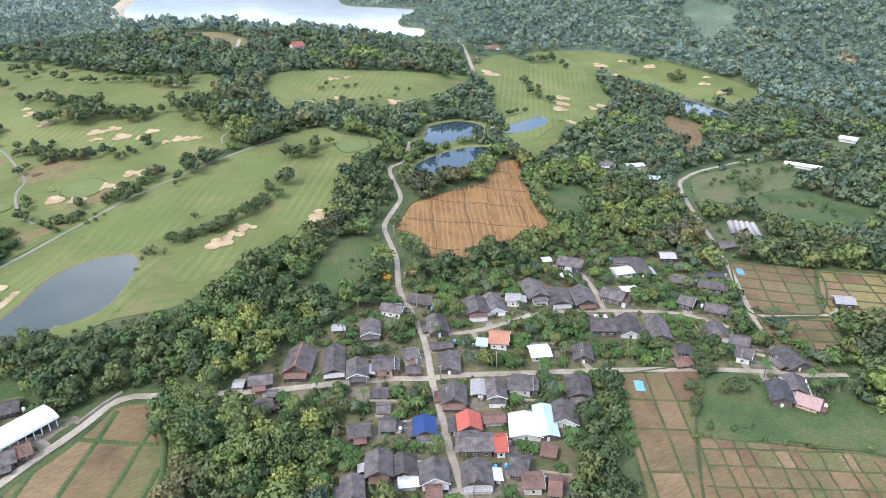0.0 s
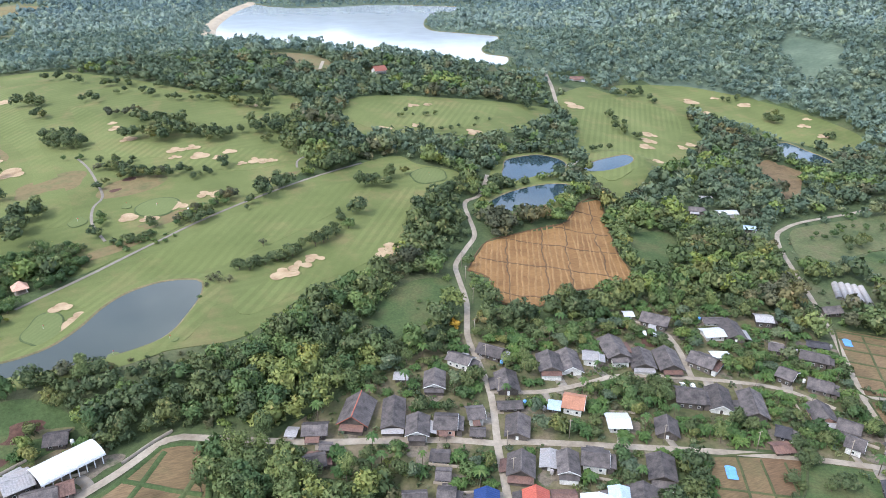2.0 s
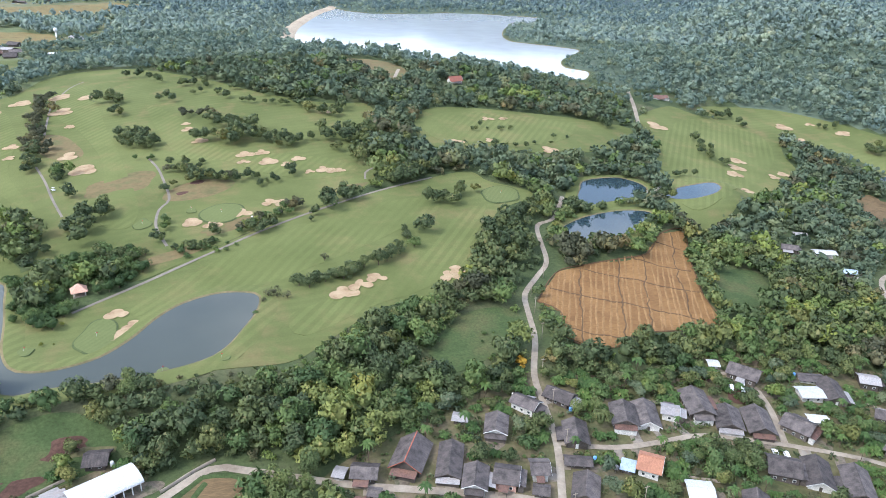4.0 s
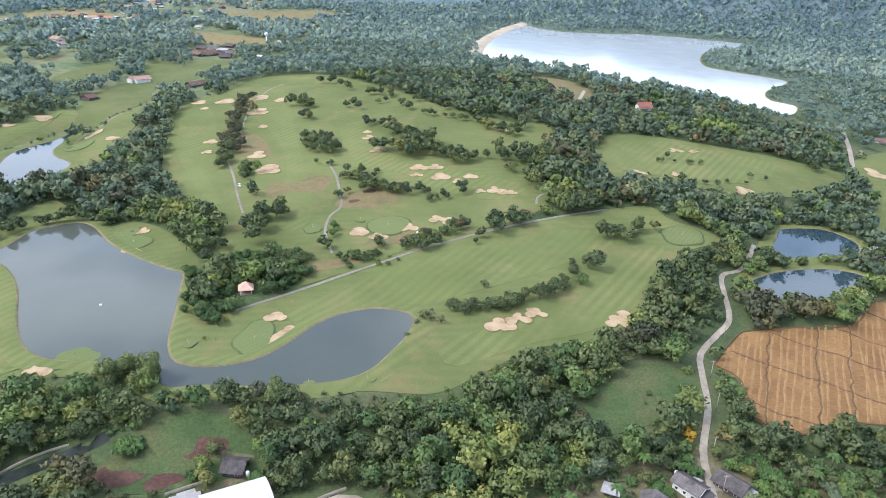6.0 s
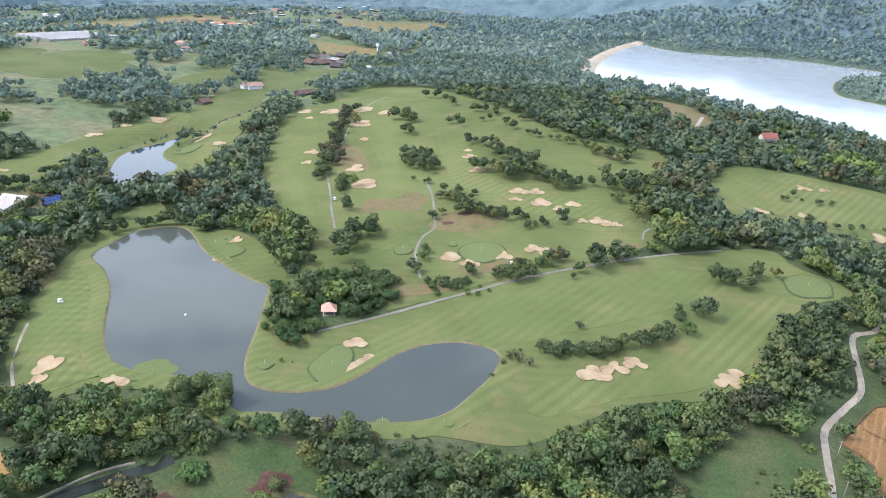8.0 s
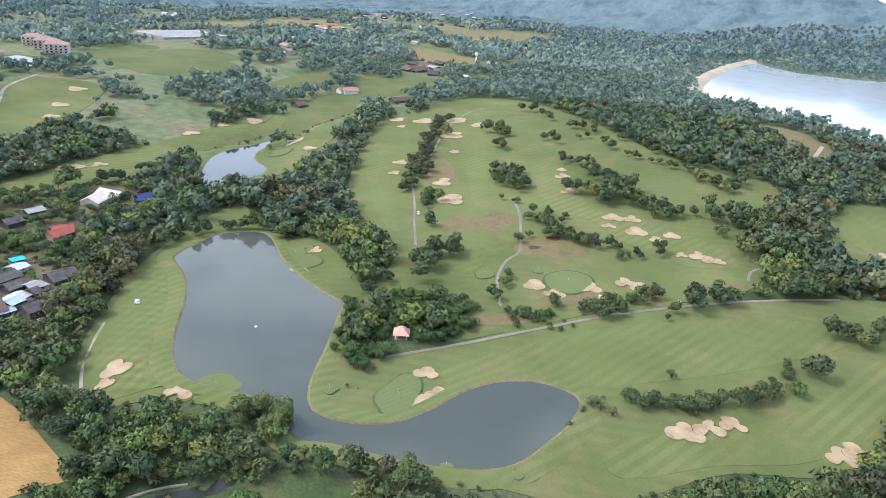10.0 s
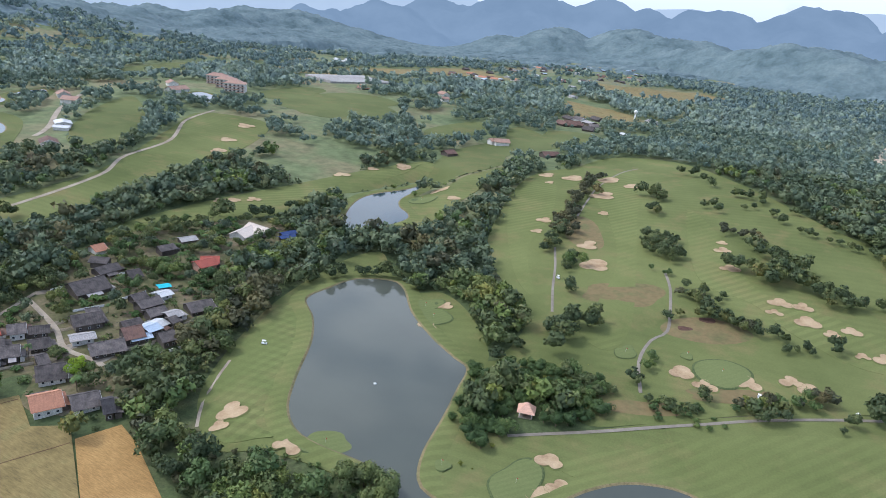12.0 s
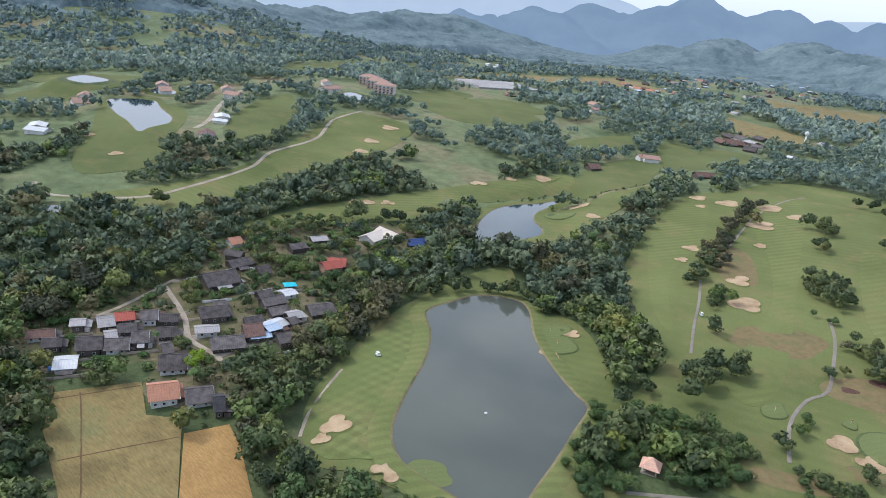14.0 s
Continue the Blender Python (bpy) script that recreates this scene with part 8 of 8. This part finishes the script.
# garden trees between the houses
placed, GARDEN = [], []
for poly, goal in zip(VILLAGES, (520, 10, 240)):
    xs, ys = [p[0] for p in poly], [p[1] for p in poly]
    n = tries = 0
    while n < goal and tries < goal * 12:
        tries += 1
        x, y = rng.uniform(min(xs), max(xs)), rng.uniform(min(ys), max(ys))
        if not inside(np.array([x]), np.array([y]), poly)[0] or on_house(x, y, 1.3):
            continue
        if any(distance(np.array([x]), np.array([y]), lane, False)[0] < w / 2 + 2.0 for w, lane in LANES):
            continue
        if any((x - a) ** 2 + (y - b) ** 2 < 9 for a, b in placed):
            continue
        kind = rng.choice(["broad", "bright", "banana", "palm", "bush", "mango", "brown", "bamboo"], p=[0.24, 0.13, 0.25, 0.08, 0.06, 0.14, 0.03, 0.07])
        if str(kind) in ("broad", "mango", "bright", "bamboo", "brown"):
            d = math.hypot(x, y)
            if on_house(x, y, 2.6) or on_house(x + x / d * 5, y + y / d * 5, 1.0):
                continue
            if any(distance(np.array([x + x / d * 5]), np.array([y + y / d * 5]), lane, False)[0] < w / 2 + 1.0 for w, lane in LANES):
                continue
        s = {"banana": 1.15, "palm": 0.95, "bush": 0.55}.get(str(kind), 0.86) * rng.uniform(0.7, 1.2)
        if str(kind) in ("broad", "bright", "mango") and rng.uniform() < 0.97:
            GARDEN.append((x, y, land_at(x, y), s, rng.uniform(0, 6.28), rng.integers(0, 4)))
        else:
            plant(str(kind), x, y, s)
        placed.append((x, y))
        n += 1
# low growth filling the gardens
HEDGE = []
HEDGE_T = templates(6, 3.4, 4.2, -0.6, 60, 1.2, 7, core=0.0)
for poly, goal in zip(VILLAGES, (3300, 60, 1000)):
    xs, ys = [p[0] for p in poly], [p[1] for p in poly]
    x, y = rng.uniform(min(xs), max(xs), goal * 2), rng.uniform(min(ys), max(ys), goal * 2)
    ok = inside(x, y, poly)
    for w, lane in LANES:
        ok &= distance(x, y, lane, False) > w / 2 + 1.3
    for cx, cy, turn, hl, hw in FOOTPRINTS:
        a, b = (x - cx) * math.cos(turn) + (y - cy) * math.sin(turn), -(x - cx) * math.sin(turn) + (y - cy) * math.cos(turn)
        ok &= (abs(a) > hl + 0.4) | (abs(b) > hw + 0.4)
    ok &= np.array([noise.noise(Vector((a * 0.06, b * 0.06, 2.0))) > -0.22 for a, b in zip(x, y)])
    for a, b in YARDS:
        ok &= np.hypot(x - a, y - b) > 3.0
    for a, b in list(zip(x[ok], y[ok]))[:goal]:
        HEDGE.append((a, b, land_at(a, b), rng.uniform(0.2, 0.58), rng.uniform(0, 6.28), rng.integers(0, 5)))
for rows, mat in ((HEDGE[::3], LEAF), (HEDGE[1::3], LEAF_BRIGHT), (HEDGE[2::6], LEAF_MID), (HEDGE[5::6], LEAF_BAMBOO)):
    tagged(joined("garden_shrubs", HEDGE_T, rows, mat), "dense low garden shrubs between the houses", "shrubs", kind="stuff")
GARDEN_T = templates(4, 4.0, 6.5, 0.8, 480, 0.8, 15, core=0.5)
for rows, mat in ((GARDEN[::2], LEAF), (GARDEN[1::4], LEAF_MID), (GARDEN[3::4], LEAF_BRIGHT)):
    tagged(joined("garden_trees", GARDEN_T, rows, mat), "leafy garden trees crowding between village houses", "trees", kind="stuff")

# ---- the far valley ----
def hill_range(name, peaks, base, near, far, az0, az1, material, label, rough=0.0, steps=(220, 40), canopy=0.0):
    """A stretch of hills seen from the valley: peaks of (east, north, top, spread)."""
    az = np.radians(np.linspace(az0, az1, steps[0]))
    rr = np.linspace(near, far, steps[1])
    A, Rr = np.meshgrid(az, rr)
    x, y, r = (-np.sin(A) * Rr).ravel(), (np.cos(A) * Rr).ravel(), Rr.ravel()
    if canopy:
        foot = np.interp(np.degrees(A).ravel(), [-20, 0, 13, 21, 38, 58, 82], [1640, 2000, 2550, 2600, 2050, 1640, 1640])
        z = hill_rise(x, y) + rng.uniform(-1, 1, len(x)) * canopy
    else:
        swell = np.clip((r - near) / 350, 0, 1)
        z = np.zeros(len(x))
        for px, py, top, spread in peaks:
            d = np.hypot(x - px, y - py) / spread
            z = np.maximum(z, (top - base) * np.exp(-d * d))
        z *= swell * swell * (3 - 2 * swell)
        lump = np.array([noise.fractal(Vector((a * 0.004, b * 0.004, 0.0)), 1.0, 2.0, 5) for a, b in zip(x, y)])
        z += lump * rough * np.clip(z / 60, 0.05, 1.0)
    if canopy:
        # a canopy of treetops over the land, open where fields and water lie
        z += land(x, y) - 3.0 + 8.0 * np.clip((r - near - 250) / 120, 0, 1)
        for poly in list(FIELDS.values()) + [s for _, s in SHORES.values()]:
            z -= 14.0 * inside(x, y, poly)
        # farmland between clumps of trees before the foot of the hills
        clump = np.array([noise.noise(Vector((a * 0.006, b * 0.006, 5.0))) + 0.7 * noise.noise(Vector((a * 0.02, b * 0.02, 9.0))) for a, b in zip(x, y)])
        z -= 14.0 * ((clump < 0.12) & (r < foot + 120) & (A.ravel() > radians(6)))
    else:
        z += base
    n = steps[0]
    faces = [(j * n + i, j * n + i + 1, (j + 1) * n + i + 1, (j + 1) * n + i) for j in range(steps[1] - 1) for i in range(n - 1)]
    ob = mesh_object(name, np.stack([x, y, z], 1), faces, material, True)
    tagged(ob, label, "hills", kind="structure")
    return ob


# blue-grey of the valley haze is painted into the forest colour
HILL_NEAR = surface("haze_tinted_hill_forest", (0.060, 0.094, 0.102), (0.112, 0.155, 0.165), 0.014, 0.09, 0.95, 0.8, third=(0.15, 0.195, 0.20), grain=0.45)
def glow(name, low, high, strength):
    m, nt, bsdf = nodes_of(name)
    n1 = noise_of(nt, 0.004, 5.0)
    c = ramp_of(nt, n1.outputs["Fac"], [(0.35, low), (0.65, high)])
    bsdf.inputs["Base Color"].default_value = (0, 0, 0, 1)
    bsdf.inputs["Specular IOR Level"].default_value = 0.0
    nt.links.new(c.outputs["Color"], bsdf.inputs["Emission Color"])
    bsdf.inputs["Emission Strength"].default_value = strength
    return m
# the haze over the far ranges is given as pale blue emission
HILL_FAR = glow("haze_glow_mountains", (0.24, 0.335, 0.46), (0.28, 0.38, 0.51), 1.0)
HILL_LAST = glow("haze_glow_ridge", (0.52, 0.63, 0.77), (0.56, 0.67, 0.8), 1.0)

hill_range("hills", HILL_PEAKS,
    0, 1640, 3650, -62, 82, HILL_NEAR, "wooded hills round the valley, summer haze in their colour", 42, (640, 170), 4.2)
hill_range("backdrop", [(-1569, 4087, 292, 420), (-1779, 3999, 240, 330), (-1193, 4214, 302, 360), (-950, 4275, 268, 380), (-2156, 3456, 142, 360), (-2326, 3094, 88, 320), (-2098, 3953, 205, 350), (-600, 4300, 300, 500), (-100, 4350, 340, 600), (500, 4300, 340, 700)], -60, 3000, 4700, -20, 60, HILL_FAR, "blue mountains on the horizon with haze as their glow", 55, (240, 40))
hill_range("backdrop", [(-831, 4707, 300, 900), (-2400, 4100, 285, 900), (-3300, 3400, 250, 900), (-4200, 2200, 220, 900), (-4600, 900, 160, 900), (300, 4750, 380, 1100)], -80, 4350, 4850, -30, 85, HILL_LAST, "pale far mountain ridge with haze as its glow", 14, (200, 14))
